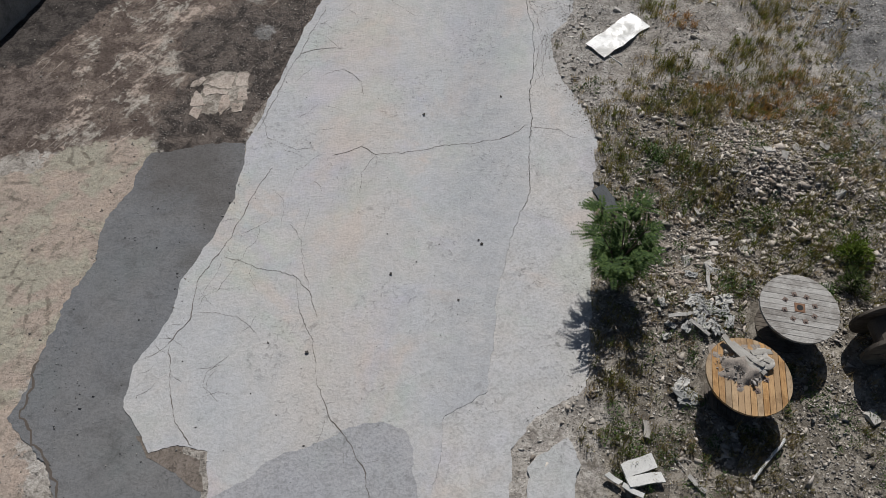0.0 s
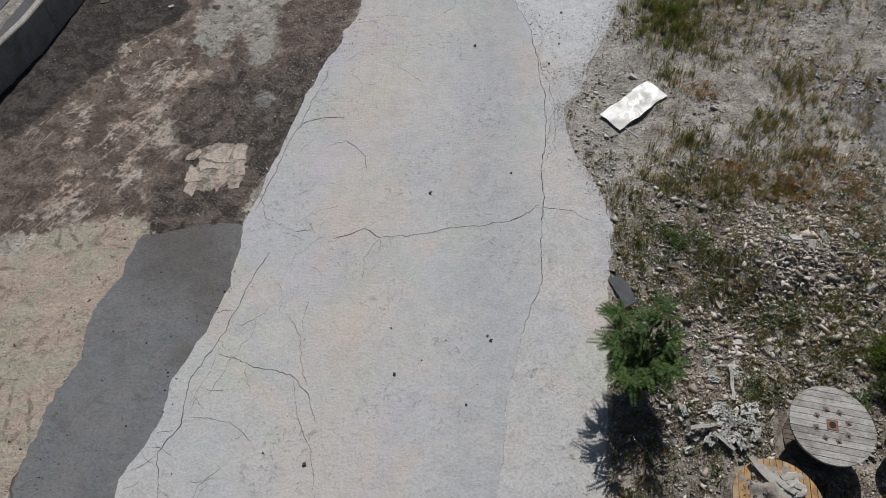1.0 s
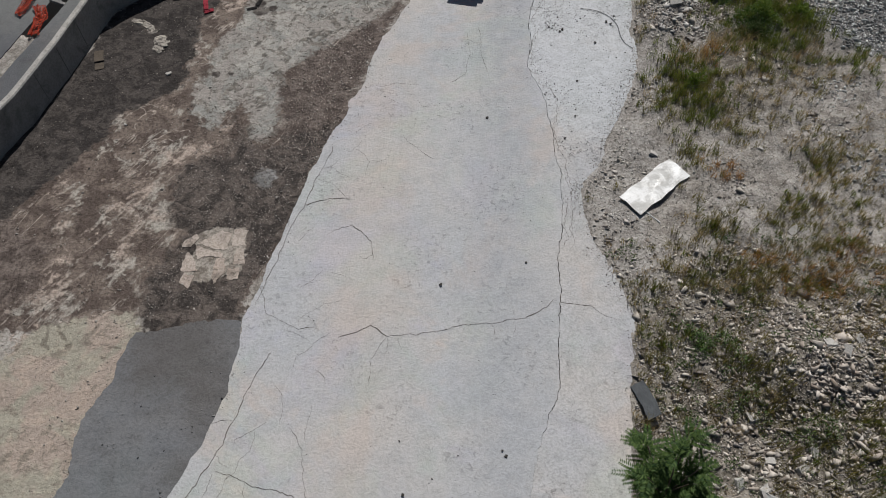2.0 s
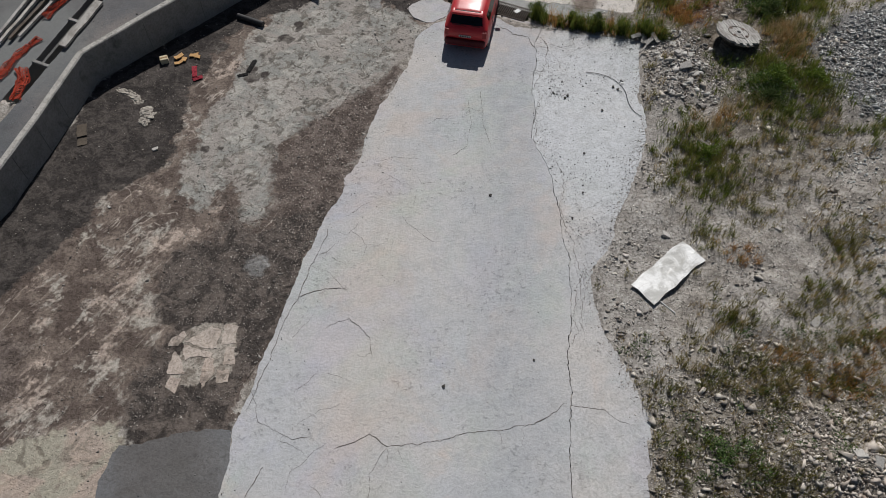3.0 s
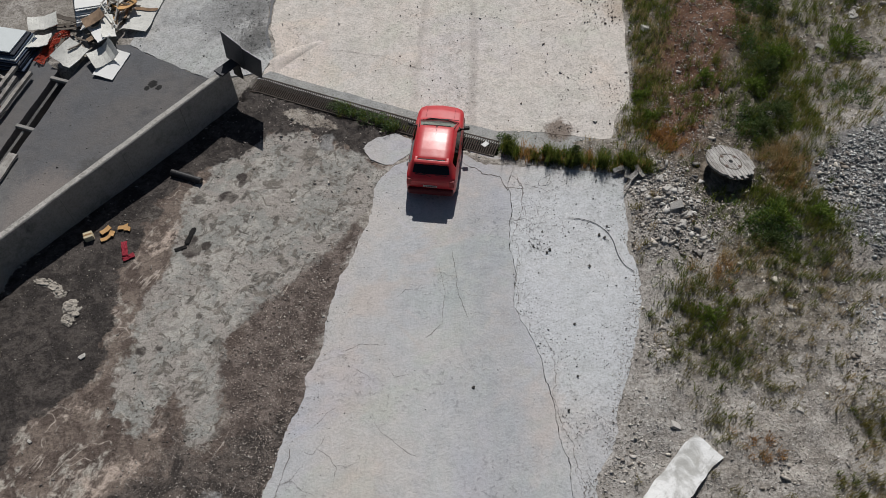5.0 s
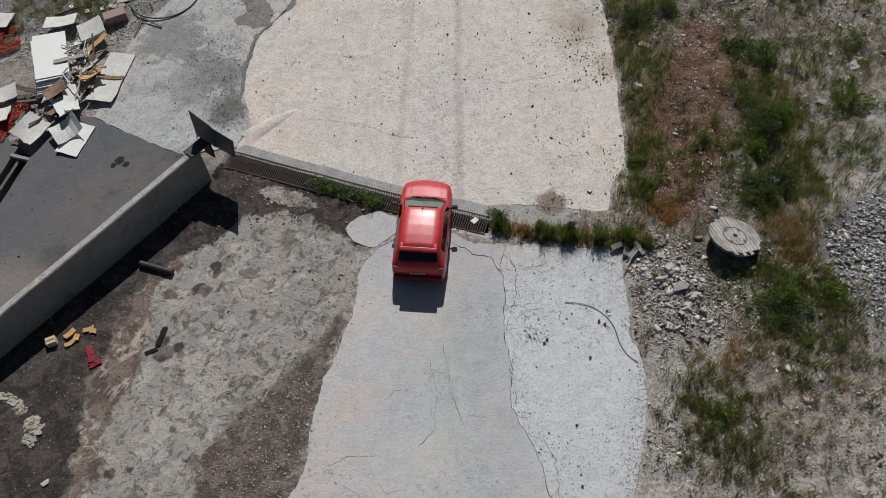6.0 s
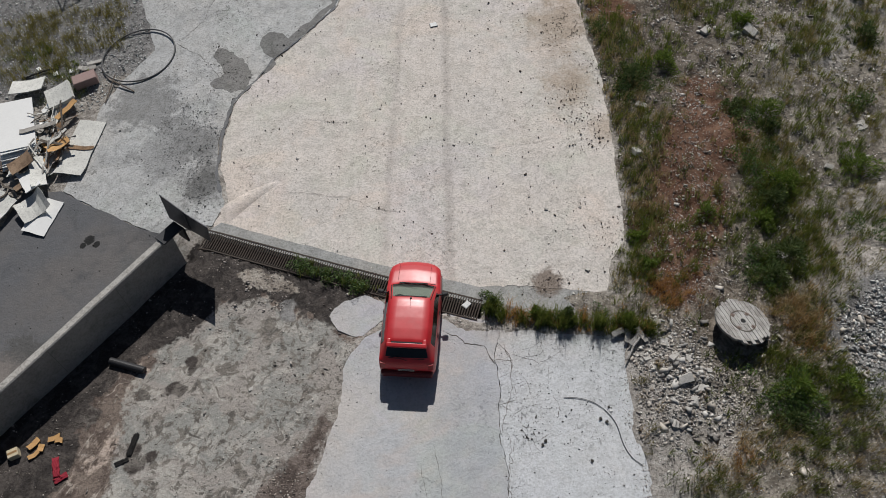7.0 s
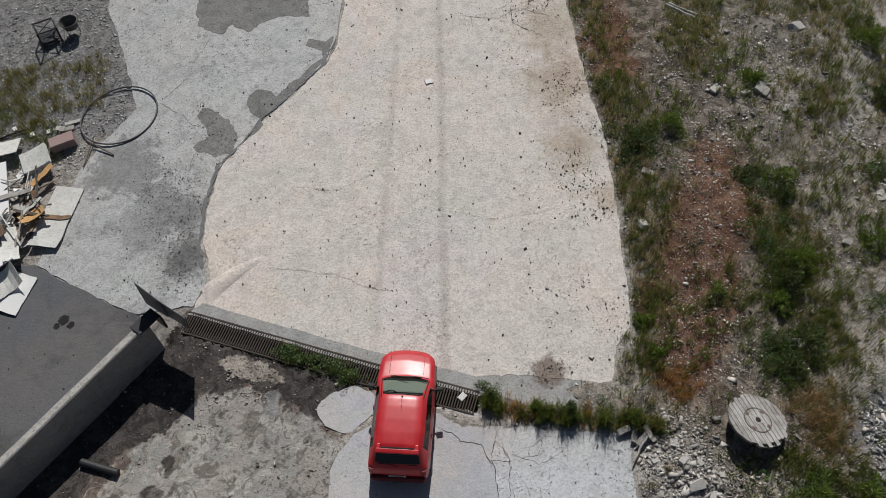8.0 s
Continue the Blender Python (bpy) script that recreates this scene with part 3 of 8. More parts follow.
# ---- ground: one sheet to the horizon ----
def build_ground():
    step = 0.125
    xs, ys = np.arange(-24, 26.01, step), np.arange(-2, 62.01, step)
    gx, gy = np.meshgrid(xs, ys)
    x, y = gx.ravel(), gy.ravel()
    z = land(x, y)
    out = np.maximum(inside(x, y, ROAD_WEST + STRIP_EAST), inside(x, y, NORTH))
    field = smooth01((x - 3.5) / 3) * smooth01(-out / 0.8)
    ys_, xs_ = [p[1] for p in WALL_LINE], [p[0] for p in WALL_LINE]
    yard = smooth01(-out / 0.6) * (1 - smooth01((x - 2) / 2)) * (y < 34) * (x > np.interp(y, ys_, xs_))
    z += field * ((fbm(x * 0.5, y * 0.5, 11) - 0.5) * 0.5 + (fbm(x * 2.2, y * 2.2, 12) - 0.5) * 0.16 + 0.05)
    z += yard * ((fbm(x * 1.4, y * 1.4, 13) - 0.5) * 0.07 + (fbm(x * 3.6, y * 3.6, 15) - 0.5) * 0.05)
    # earth lies up against the slabs' edges
    z += 0.034 * smooth01(1 + out / 0.5) * (out < 0.06) * (y < 31)
    # heaps of rubble and gravel in the field
    for cx, cy, rx, ry, h in ((9.2, 13.6, 1.8, 1.1, 0.35), (6.6, 9.2, 1.3, 1.3, 0.3), (7.6, 27.8, 1.0, 1.6, 0.25), (15.5, 28.6, 2.6, 3.6, 0.7), (10.5, 37, 1.2, 4.0, 0.3)):
        z += h * np.exp(-(((x - cx) / rx) ** 2 + ((y - cy) / ry) ** 2)) * (0.7 + 0.6 * fbm(x * 1.3, y * 1.3, 14))
    # the channel beside the ramp
    ax, ay, bx, by = -13.2, 36.8, -16.9, 28.2
    ln = math.hypot(bx - ax, by - ay)
    s = ((x - ax) * (bx - ax) + (y - ay) * (by - ay)) / ln
    off = np.abs((x - ax) * (by - ay) - (y - ay) * (bx - ax)) / ln
    z -= 0.75 * ((off < 0.62) & (s > 0) & (s < ln))
    # the trench under the grating
    ax, ay, bx, by = -5.85, 34.52, 2.5, 30.84
    ln = math.hypot(bx - ax, by - ay)
    s = ((x - ax) * (bx - ax) + (y - ay) * (by - ay)) / ln
    off = np.abs((x - ax) * (by - ay) - (y - ay) * (bx - ax)) / ln
    z -= 0.4 * ((off < 0.33) & (s > -0.05) & (s < ln + 0.05))
    # the bed under the paved pieces lies lower
    for poly in (ROAD_WEST + STRIP_EAST, NORTH, APRON, RAMP, RAMP_SIDE, ASPHALT_EDGE + [(-5.6, 13.6), (-6.8, 8.6), (-4.9, 1.0)], TONGUE):
        z -= 0.07 * smooth01((inside(x, y, poly) - 0.06) / 0.15)
    rim = np.minimum(np.minimum(x + 24, 26 - x), np.minimum(y + 2, 62 - y))
    z = z * smooth01(rim / 3.0)
    nx, ny = len(xs), len(ys)
    SHEET.update(z=z.reshape(ny, nx), x0=xs[0], y0=ys[0], step=step)
    idx = np.arange(nx * ny).reshape(ny, nx)
    quads = np.stack([idx[:-1, :-1], idx[:-1, 1:], idx[1:, 1:], idx[1:, :-1]], -1).reshape(-1, 4)
    n = len(x)
    far = 2500.0
    extra = np.array([(-24, -2, 0), (26, -2, 0), (26, 62, 0), (-24, 62, 0), (-far, -far, 0), (far, -far, 0), (far, far, 0), (-far, far, 0)])
    ring = np.array([(0, 4, 5, 1), (1, 5, 6, 2), (2, 6, 7, 3), (3, 7, 4, 0)]) + n
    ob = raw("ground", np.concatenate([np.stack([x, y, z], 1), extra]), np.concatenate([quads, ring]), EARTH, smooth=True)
    wob = (fbm(x * 0.9, y * 0.9, 21) - 0.5) * 0.55

    def weight(name, *polys, soft=0.5, spots=()):
        w = np.zeros(n)
        for cx, cy, r in spots:
            w = np.maximum(w, smooth01(1.25 - np.hypot(x - cx, y - cy) / r * 0.6))
        for poly in polys:
            w = np.maximum(w, smooth01((inside(x, y, poly) + wob) / soft * 0.5 + 0.5))
        me = ob.data
        a = me.attributes.new(name, "FLOAT", "POINT")
        a.data.foreach_set("value", np.concatenate([w, np.zeros(8)]).astype(np.float32))

    west_yard = [(-8.8, 14.9), (-7.5, 14.4), (-5.9, 14.9), (-4.1, 21.4), (-3.1, 25.4), (-1.5, 30.3), (-0.2, 32.0), (-6.2, 34.4), (-12.5, 27), (-13.5, 22), (-14.6, 17), (-13.0, 13.9), (-11.0, 14.5)]
    weight("soil", [(3.6, 2), (4.0, 9), (4.4, 13.5), (5.0, 16.0), (7.5, 17.2), (10.5, 16.2), (12.5, 14.5), (14, 8), (13, 1)], [(8.0, 24.5), (6.4, 25.0), (6.6, 22.0), (8.6, 21.8), (12.5, 24.0), (12.0, 26.5), (9.0, 26.5)],
           [(2.6, 31.0), (7.2, 29.4), (8.6, 27.2), (12, 26.0), (12.5, 29.5), (14.0, 32.0), (19, 36), (19, 50), (9.0, 50), (8.6, 40), (8.0, 32.6), (6.5, 30.9), (4, 31.4)], soft=1.0)
    weight("loam", [(7.4, 31.0), (8.0, 34.0), (8.3, 38.5), (8.5, 42.5), (8.7, 48.0), (9.2, 50.0), (12.4, 50.0), (13.0, 44.0), (13.4, 38.0), (12.6, 33.0), (12.2, 29.6), (11.0, 28.0), (8.6, 28.6), (7.6, 30.0)], soft=0.8)
    weight("tan", [(-8.5, 14.4), (-8.9, 15.2), (-10.9, 14.6), (-11.8, 13.5), (-18.0, 12.5), (-19, 0), (-8.6, 0), (-10.0, 7.0)], soft=0.4)
    weight("crust", west_yard, soft=0.5)
    weight("plate", [(-6.9, 31.1), (-5.8, 31.5), (-5.2, 32.1), (-3.8, 32.1), (-3.76, 31.76), (-2.87, 31.18), (-2.24, 31.15), (-1.72, 30.6), (-1.45, 30.1), (-1.8, 29.0), (-2.4, 27.9), (-3.0, 27.1), (-4.5, 25.6), (-5.2, 25.1), (-5.9, 24.2),
                     (-5.9, 22.5), (-6.0, 21.3), (-6.8, 21.2), (-7.2, 22.8), (-8.0, 21.5), (-8.9, 22.2), (-8.6, 24.0), (-8.4, 25.5), (-7.9, 27.6), (-7.6, 29.4)], soft=0.5)
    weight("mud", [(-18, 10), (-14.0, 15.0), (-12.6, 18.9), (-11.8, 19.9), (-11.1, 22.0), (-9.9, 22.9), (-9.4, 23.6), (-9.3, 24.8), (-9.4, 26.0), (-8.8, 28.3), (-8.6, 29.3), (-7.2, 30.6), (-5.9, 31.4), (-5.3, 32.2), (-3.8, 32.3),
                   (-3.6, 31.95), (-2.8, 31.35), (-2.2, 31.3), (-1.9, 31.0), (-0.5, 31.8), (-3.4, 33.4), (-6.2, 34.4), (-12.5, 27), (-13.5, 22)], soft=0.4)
    weight("spot", spots=[(-6.45, 29.5, 0.16), (-6.25, 29.4, 0.14), (-6.0, 30.25, 0.15), (-5.95, 30.0, 0.1), (-7.4, 27.75, 0.18), (-7.3, 27.4, 0.2), (-6.9, 27.55, 0.12), (-8.3, 24.05, 0.12), (-7.85, 24.15, 0.1), (-8.6, 28.9, 0.2)])
    weight("dust", [(6.9, 29.2), (6.1, 26.4), (5.2, 23.2), (3.9, 20.4), (3.7, 18.4), (4.7, 15.1), (5.6, 15.6), (5.6, 18.0), (6.2, 21.5), (6.9, 24.5), (7.6, 27.0)], [(17.6, 43.6), (19.8, 42.9), (18.3, 40.2), (16.9, 38.4), (16.2, 38.6), (17.1, 41.0)], soft=1.0)
    weight("gritty", [(-2.2, 28.2), (-3.0, 27.1), (-3.8, 26.6), (-5.2, 25.1), (-5.9, 24.2), (-5.9, 22.5), (-5.7, 21.3), (-4.2, 20.4), (-3.4, 23), (-2.6, 26.5)],
           [(-14.6, 17.4), (-13.0, 17.9), (-12.0, 17.0), (-11.6, 15.4), (-13.8, 13.8), (-15.8, 14.0)], soft=0.8)
    weight("black", [(-7.3, 22.8), (-7.0, 22.0), (-6.8, 21.0), (-5.9, 21.0), (-5.7, 21.3), (-3.9, 21.8), (-4.5, 20.3), (-4.8, 18.2), (-5.3, 17.6), (-5.8, 15.8), (-6.0, 14.5), (-8.4, 14.3), (-8.9, 15.4), (-8.3, 17.0), (-8.1, 17.6), (-8.4, 17.8), (-8.9, 20.0), (-7.2, 20.6)],
           soft=0.6)
    weight("pale", [(-7.75, 17.55), (-6.35, 17.7), (-6.25, 16.3), (-7.0, 16.1), (-7.7, 15.9)], 
           [(-4.68, 33.04), (-4.12, 33.1), (-3.48, 32.8), (-3.05, 32.36), (-3.57, 32.33), (-4.31, 32.68)], soft=0.3)
    weight("red", [(7.9, 33.4), (8.8, 34.5), (9.4, 35.9), (10.3, 37.4), (11.3, 39.0), (12.5, 38.8), (12.4, 37.6), (12.8, 36.2), (12.3, 35.2), (11.3, 34.5), (10.6, 32.3), (9.8, 31.0), (8.6, 30.2), (7.5, 30.5), (7.8, 32.1)],
           [(8.5, 44.9), (10.9, 47.7), (10.2, 42.2), (8.7, 41.9)], soft=0.8)
    weight("grey", [(20, 33), (16.0, 31.1), (13.6, 29.9), (12.2, 28.6), (12.0, 26.8), (13.1, 25.2), (20, 22)], [(-22, 54), (-8.8, 54), (-8.6, 49), (-7.9, 47.0), (-7.4, 44.7), (-8.6, 42.6), (-12, 42.0), (-22, 43)],
           [(12.5, 20), (17, 23), (22, 18), (20, 9), (13, 14)], soft=0.8, spots=[(-6.0, 19.7, 0.28), (-3.25, 31.75, 0.22), (-3.2, 31.45, 0.2)])
    return tagged(ob, "stony bare earth with mud stains and gravel", "ground", kind="structure")


ground = build_ground()

# ---- paved areas ----
road = slab("road", jagged(ROAD_WEST + JOINT[::-1], 0.075, seed=1), CONC_S, 0.04, "worn pale grey concrete roadway with cracks and stains")
strip = slab("road_strip", jagged([(a + (0.02 if b > 12 else 0.004), b) for a, b in JOINT] + STRIP_EAST, 0.075, seed=1), CONC_E, 0.03, "whitish concrete strip beside the roadway, ragged edge")
north = slab("road_north", jagged(NORTH, 0.06, seed=3), CONC_N, 0.02, "pinkish beige concrete roadway past the drain", grid=0.5)
mortar = slab("drain_kerb", jagged([(-5.75, 34.75), (-5.3, 35.05), (-3.4, 34.2), (-0.2, 32.8), (1.8, 32.0), (2.6, 31.65), (3.3, 31.6), (3.2, 31.25), (2.6, 31.05), (0.0, 32.18), (-3.2, 33.6), (-5.3, 34.55)], 0.02, seed=13),
              MORTAR, 0.028, "flat grey mortar kerb along the drain", "kerb", grid=0.4)
slab("drain_kerb", jagged([(2.75, 31.3), (2.9, 31.75), (3.6, 31.8), (4.4, 31.6), (5.15, 31.4), (6.2, 31.2), (6.75, 30.7), (6.6, 29.8), (5.04, 30.12), (3.85, 30.62), (3.07, 31.05)], 0.05, seed=17), MORTAR, 0.010,
     "broken grey mortar kerb under the grass beside the drain", "kerb", grid=0.3)
slab("pavement_fragment", jagged([(1.55, 30.93), (2.4, 30.57), (2.72, 30.4), (2.85, 30.05), (3.2, 29.83), (2.75, 29.9), (2.42, 30.13), (2.22, 30.42), (1.65, 30.7)], 0.03, seed=18), CONC_S, 0.02,
     "cracked-off piece of grey concrete at the drain", "pavement", thick=0.2, grid=0.2)
asphalt = slab("pavement", jagged(ASPHALT_EDGE, 0.11, 0.06, seed=4, closed=False) + [(-5.6, 13.6), (-5.8, 11.9), (-6.5, 9.9), (-6.8, 8.6), (-7.2, 7.4), (-7.1, 6.5), (-6.3, 5.2), (-5.0, 5.1), (-4.9, -1.8)], ASPHALT, 0.02,
               "dark grey worn asphalt strip along the concrete", "pavement")
apron = slab("apron", jagged(APRON, 0.05, seed=5), CONC_W, 0.025, "grey stained concrete apron with dark patches", "pavement", grid=0.5)
ramp = slab("ramp", jagged(RAMP, 0.02, seed=6), CONC_R, 0.03, "smooth dark grey concrete ramp going down", "ramp", thick=0.9, grid=0.5)
ramp_side = slab("ramp", jagged(RAMP_SIDE, 0.02, seed=16), CONC_R, 0.03, "grey concrete floor past the channel", "ramp", thick=0.9, grid=0.6)
islet = slab("pavement_fragment", jagged([(1.9, 5.0), (2.9, 5.75), (3.15, 5.1), (3.0, 4.7), (2.7, 3.4), (2.0, 3.4)], 0.06, seed=7), CONC_E, 0.085, "broken-off piece of pale concrete in the dirt", "pavement")
tongue = slab("pavement_fragment", jagged(TONGUE, 0.05, seed=8), CONC_S, 0.035, "rounded loose piece of grey concrete beside the drain", "pavement")
slab("dirt_pocket", jagged([(-7.15, 5.75), (-6.3, 5.75), (-5.4, 5.65), (-5.0, 5.3), (-4.8, 4.3), (-5.55, 4.5), (-6.3, 4.95), (-6.8, 5.2)], 0.05, 0.06, seed=9), POCKET, 0.027, "brown gritty dirt filling a broken corner of the slab", "dirt")
for k, (outline, amount, material) in enumerate((
        ([(-5.95, 52.5), (-5.95, 48.6), (-5.94, 47.18), (-5.46, 46.78), (-5.04, 46.7), (-4.79, 47.0), (-4.62, 47.19), (-3.91, 46.85), (-3.37, 47.25), (-2.81, 47.57), (-1.64, 47.43), (-1.6, 48.4), (-1.7, 52.5)], 0.09, PATCH),
        ([(-5.74, 42.68), (-5.55, 43.06), (-5.08, 42.74), (-4.77, 42.31), (-4.47, 41.95), (-4.4, 41.42), (-4.59, 40.93), (-5.1, 40.7), (-5.71, 41.07), (-5.83, 41.42), (-5.62, 41.61), (-5.44, 41.74), (-5.56, 42.14)], 0.11, PATCH),
        ([(-3.95, 41.5), (-3.69, 41.69), (-3.49, 42.01), (-3.59, 42.34), (-3.95, 42.65), (-4.07, 43.07), (-3.99, 43.47), (-3.69, 43.81), (-3.18, 43.67), (-2.97, 43.31), (-2.83, 43.49), (-2.55, 43.88), (-2.13, 44.17), (-1.69, 44.7), (-1.17, 45.08),
          (-1.22, 45.42), (-1.83, 45.81), (-1.75, 46.11), (-1.11, 45.93), (-0.78, 46.29), (-0.74, 46.0), (-1.14, 44.9), (-2.54, 43.3), (-3.54, 42.3)], 0.05, PATCH))):
    slab("dirt_patch", jagged(outline, amount, 0.045, seed=20 + k), material, 0.030, "", thick=0.004, parent=apron, uneven=0.015)
slab("overlay_patch", jagged([(-5.05, -1.7), (-5.1, 4.3), (-4.41, 4.71), (-3.72, 5.32), (-2.97, 5.73), (-2.3, 5.9), (-1.6, 6.1), (-0.9, 5.95), (-0.7, 5.4), (-0.5, 4.37), (-0.6, -1.7)], 0.10, 0.07, seed=27), WETGREY, 0.0445, "", thick=0.004, parent=road, uneven=0.015)



def build_lip():
    """A low tongue of concrete spilled over the slab's corner beside the shutter."""
    bm = bmesh.new()
    rows = []
    for i in range(15):
        f = i / 14
        c = Vector((-5.25, 35.3)).lerp(Vector((-3.3, 36.45)), f)
        c.y += 0.18 * math.sin(f * 2.6)
        wide, high = 0.30 * (1 - f) ** 0.7 + 0.03, 0.12 * (1 - f) ** 0.8 * min(1.0, 0.15 + f * 5)
        row = []
        for j in range(7):
            u = j / 3 - 1
            x_, y_ = c.x + u * wide * 0.5, c.y - u * wide
            row.append(bm.verts.new((x_, y_, z_at(x_, y_) + 0.01 + high * max(0.0, 1 - u * u) * (1 + 0.5 * noise.noise((x_ * 5, y_ * 5, 2))))))
        rows.append(row)
    for a, b in zip(rows, rows[1:]):
        for j in range(6):
            bm.faces.new((a[j], b[j], b[j + 1], a[j + 1]))
    bmesh.ops.recalc_face_normals(bm, faces=bm.faces)
    finish("spilled_concrete", bm, CONC_N, north, smooth=True)


build_lip()


def ribbon(parent, points, width, material, up, seed=1, wander=0.07):
    """A crack: an uneven dirt-filled line on a slab."""
    p = jagged(points, wander, 0.07, seed, closed=False)
    v, f = [], []
    for i, (x, y) in enumerate(p):
        a, b = Vector(p[max(0, i - 1)]), Vector(p[min(len(p) - 1, i + 1)])
        side = (b - a).normalized().orthogonal()
        w = width * (0.35 + 1.1 * abs(noise.noise((x * 2.1, y * 2.1, seed)))) * min(1.0, 0.3 + 0.25 * min(i, len(p) - 1 - i))
        h = z_at(x, y) + up + (float(fbm(np.array([x * 0.7]), np.array([y * 0.7]), 5)[0]) - 0.5) * 0.03
        for s in (1, -1):
            v.append((x + side.x * w * s, y + side.y * w * s, h))
        if i:
            f.append((2 * i - 2, 2 * i - 1, 2 * i + 1, 2 * i))
    return raw("crack", v, f, material, parent)


def twigs(parent, line, width, up, seed):
    """Hairline side cracks that leave a crack here and there."""
    rng = random.Random(seed)
    for a, b in zip(line, line[1:]):
        d = Vector(b) - Vector(a)
        for _ in range(rng.choice((0, 0, 1)) if d.length < 1.2 else rng.choice((0, 1, 1, 2))):
            p = Vector(a) + d * rng.random()
            q = d.normalized()
            q.rotate(Matrix.Rotation(rng.choice((-1, 1)) * rng.uniform(0.6, 1.5), 2))
            ln = rng.uniform(0.3, 0.9)
            ribbon(parent, [tuple(p), tuple(p + q * ln * 0.5), tuple(p + (q + Vector((rng.uniform(-0.3, 0.3), rng.uniform(-0.3, 0.3)))) * ln)], width, CRACK_FINE, up, seed + 100, 0.1)


CRACKS_ROAD = [(0.020, [(-3.3, 14.3), (-2.4, 14.6), (-2.0, 14.3), (0.2, 14.75), (1.9, 14.95), (2.6, 15.5)]), (0.012, [(-2.0, 14.3), (-2.4, 13.6), (-2.4, 12.9)]),
               (0.018, [(-5.9, 10.75), (-4.6, 10.3), (-3.9, 10.1), (-3.5, 9.6), (-3.2, 8.9)]), (0.014, [(-4.3, 11.9), (-3.8, 11.2), (-3.75, 10.3), (-3.55, 9.7)]),
               (0.022, [(-5.0, 13.8), (-5.9, 11.3), (-6.4, 9.9), (-6.5, 8.9), (-6.9, 8.1), (-6.6, 6.8), (-6.3, 6.1), (-5.8, 5.5)]), (0.022, [(-3.1, 7.2), (-2.8, 6.4), (-2.65, 6.1), (-2.1, 5.5), (-1.8, 5.0), (-1.7, 4.4), (-1.6, 2.0)]),
               (0.012, [(-6.3, 9.0), (-5.3, 8.9), (-4.7, 8.4)]), (0.014, [(-5.6, 16.0), (-5.3, 14.9), (-4.4, 14.5), (-3.9, 14.6)]), (0.013, [(-3.9, 10.1), (-3.8, 9.2), (-3.3, 8.2), (-3.15, 7.3)]),
               (0.012, [(0.25, 26.4), (0.3, 25.2), (0.1, 24.3), (-0.4, 23.9)]), (0.011, [(0.6, 26.9), (0.7, 25.2), (0.9, 24.2)]), (0.03, [(1.3, 30.35), (1.9, 29.8), (2.4, 29.6), (2.6, 29.0)]), (0.024, [(-4.7, 18.6), (-4.0, 18.9), (-3.3, 18.9)]), (0.02, [(-5.6, 15.2), (-5.1, 17.2), (-4.5, 19.4), (-4.1, 21.0)]),
               (0.016, [(-3.9, 17.6), (-3.2, 17.9), (-2.6, 17.4), (-2.5, 16.8)])]
CRACKS_STRIP = [(0.014, [(2.7, 15.5), (3.5, 15.3), (4.2, 14.9)]), (0.018, [(2.6, 29.9), (3.1, 29.3), (3.0, 28.3), (2.75, 27.6), (2.5, 26.9)]), (0.012, [(3.1, 29.3), (3.9, 28.9), (4.6, 29.2)]), (0.012, [(3.2, 19.9), (3.35, 19.0), (3.15, 17.6)])]
CRACKS_NORTH = [(0.012, [(-3.2, 36.1), (-1.4, 35.6), (-0.4, 35.0), (0.5, 34.8)]), (0.010, [(-2.6, 39.2), (-1.2, 38.8), (0.3, 39.4)]), (0.012, [(4.4, 46.6), (5.6, 46.2), (6.6, 46.7), (7.8, 46.0)]), (0.010, [(2.8, 37.4), (4.2, 36.9), (5.9, 37.1)]),
                (0.012, [(6.4, 47.6), (6.2, 45.8), (7.2, 45.0)])]
for k, (w, line) in enumerate(CRACKS_ROAD):
    ribbon(road, line, w * 0.5, CRACK if w > 0.015 else CRACK_FINE, 0.049, k + 1)
    twigs(road, line, w * 0.3, 0.0445, k + 1)
for k, (w, line) in enumerate(CRACKS_STRIP):
    ribbon(strip, line, w * 0.55, CRACK, 0.0345, k + 31)
for k, (w, line) in enumerate(CRACKS_NORTH):
    ribbon(north, line, w * (1.1 if line[0][1] > 44 else 0.6), CRACK if line[0][1] > 44 else CRACK_FINE, 0.0385, k + 51)
    if line[0][1] > 44:
        twigs(north, line, w * 0.8, 0.0385, k + 61)
for k in range(34):
    a_ = random.uniform(6.5, 27)
    edge = float(np.interp(a_, [p[1] for p in ROAD_WEST], [p[0] for p in ROAD_WEST]))
    p_ = Vector((edge + random.uniform(0.35, 2.4), a_))
    line_, way_ = [tuple(p_)], random.uniform(0, 6.28)
    for _ in range(random.randint(2, 5)):
        way_ += random.gauss(0, 0.5)
        p_ = p_ + Vector((math.cos(way_), math.sin(way_))) * random.uniform(0.2, 0.45)
        line_.append(tuple(p_))
    if min(q[0] for q in line_) > edge + 0.3:
        ribbon(road, line_, 0.0055, CRACK_FINE, 0.0445, 200 + k, 0.05)
for k in range(7):
    a_ = random.uniform(5.7, 8.6)
    edge = float(np.interp(a_, [p[1] for p in ROAD_WEST], [p[0] for p in ROAD_WEST]))
    p_, way_ = Vector((edge + 0.12, a_)), random.uniform(-0.9, 0.5)
    line_ = [tuple(p_ + Vector((math.cos(way_ + 0.1 * i), math.sin(way_ + 0.1 * i))) * 0.2 * i) for i in range(random.randint(3, 5))]
    ribbon(road, line_, 0.008, CRACK_FINE, 0.0445, 400 + k, 0.05)
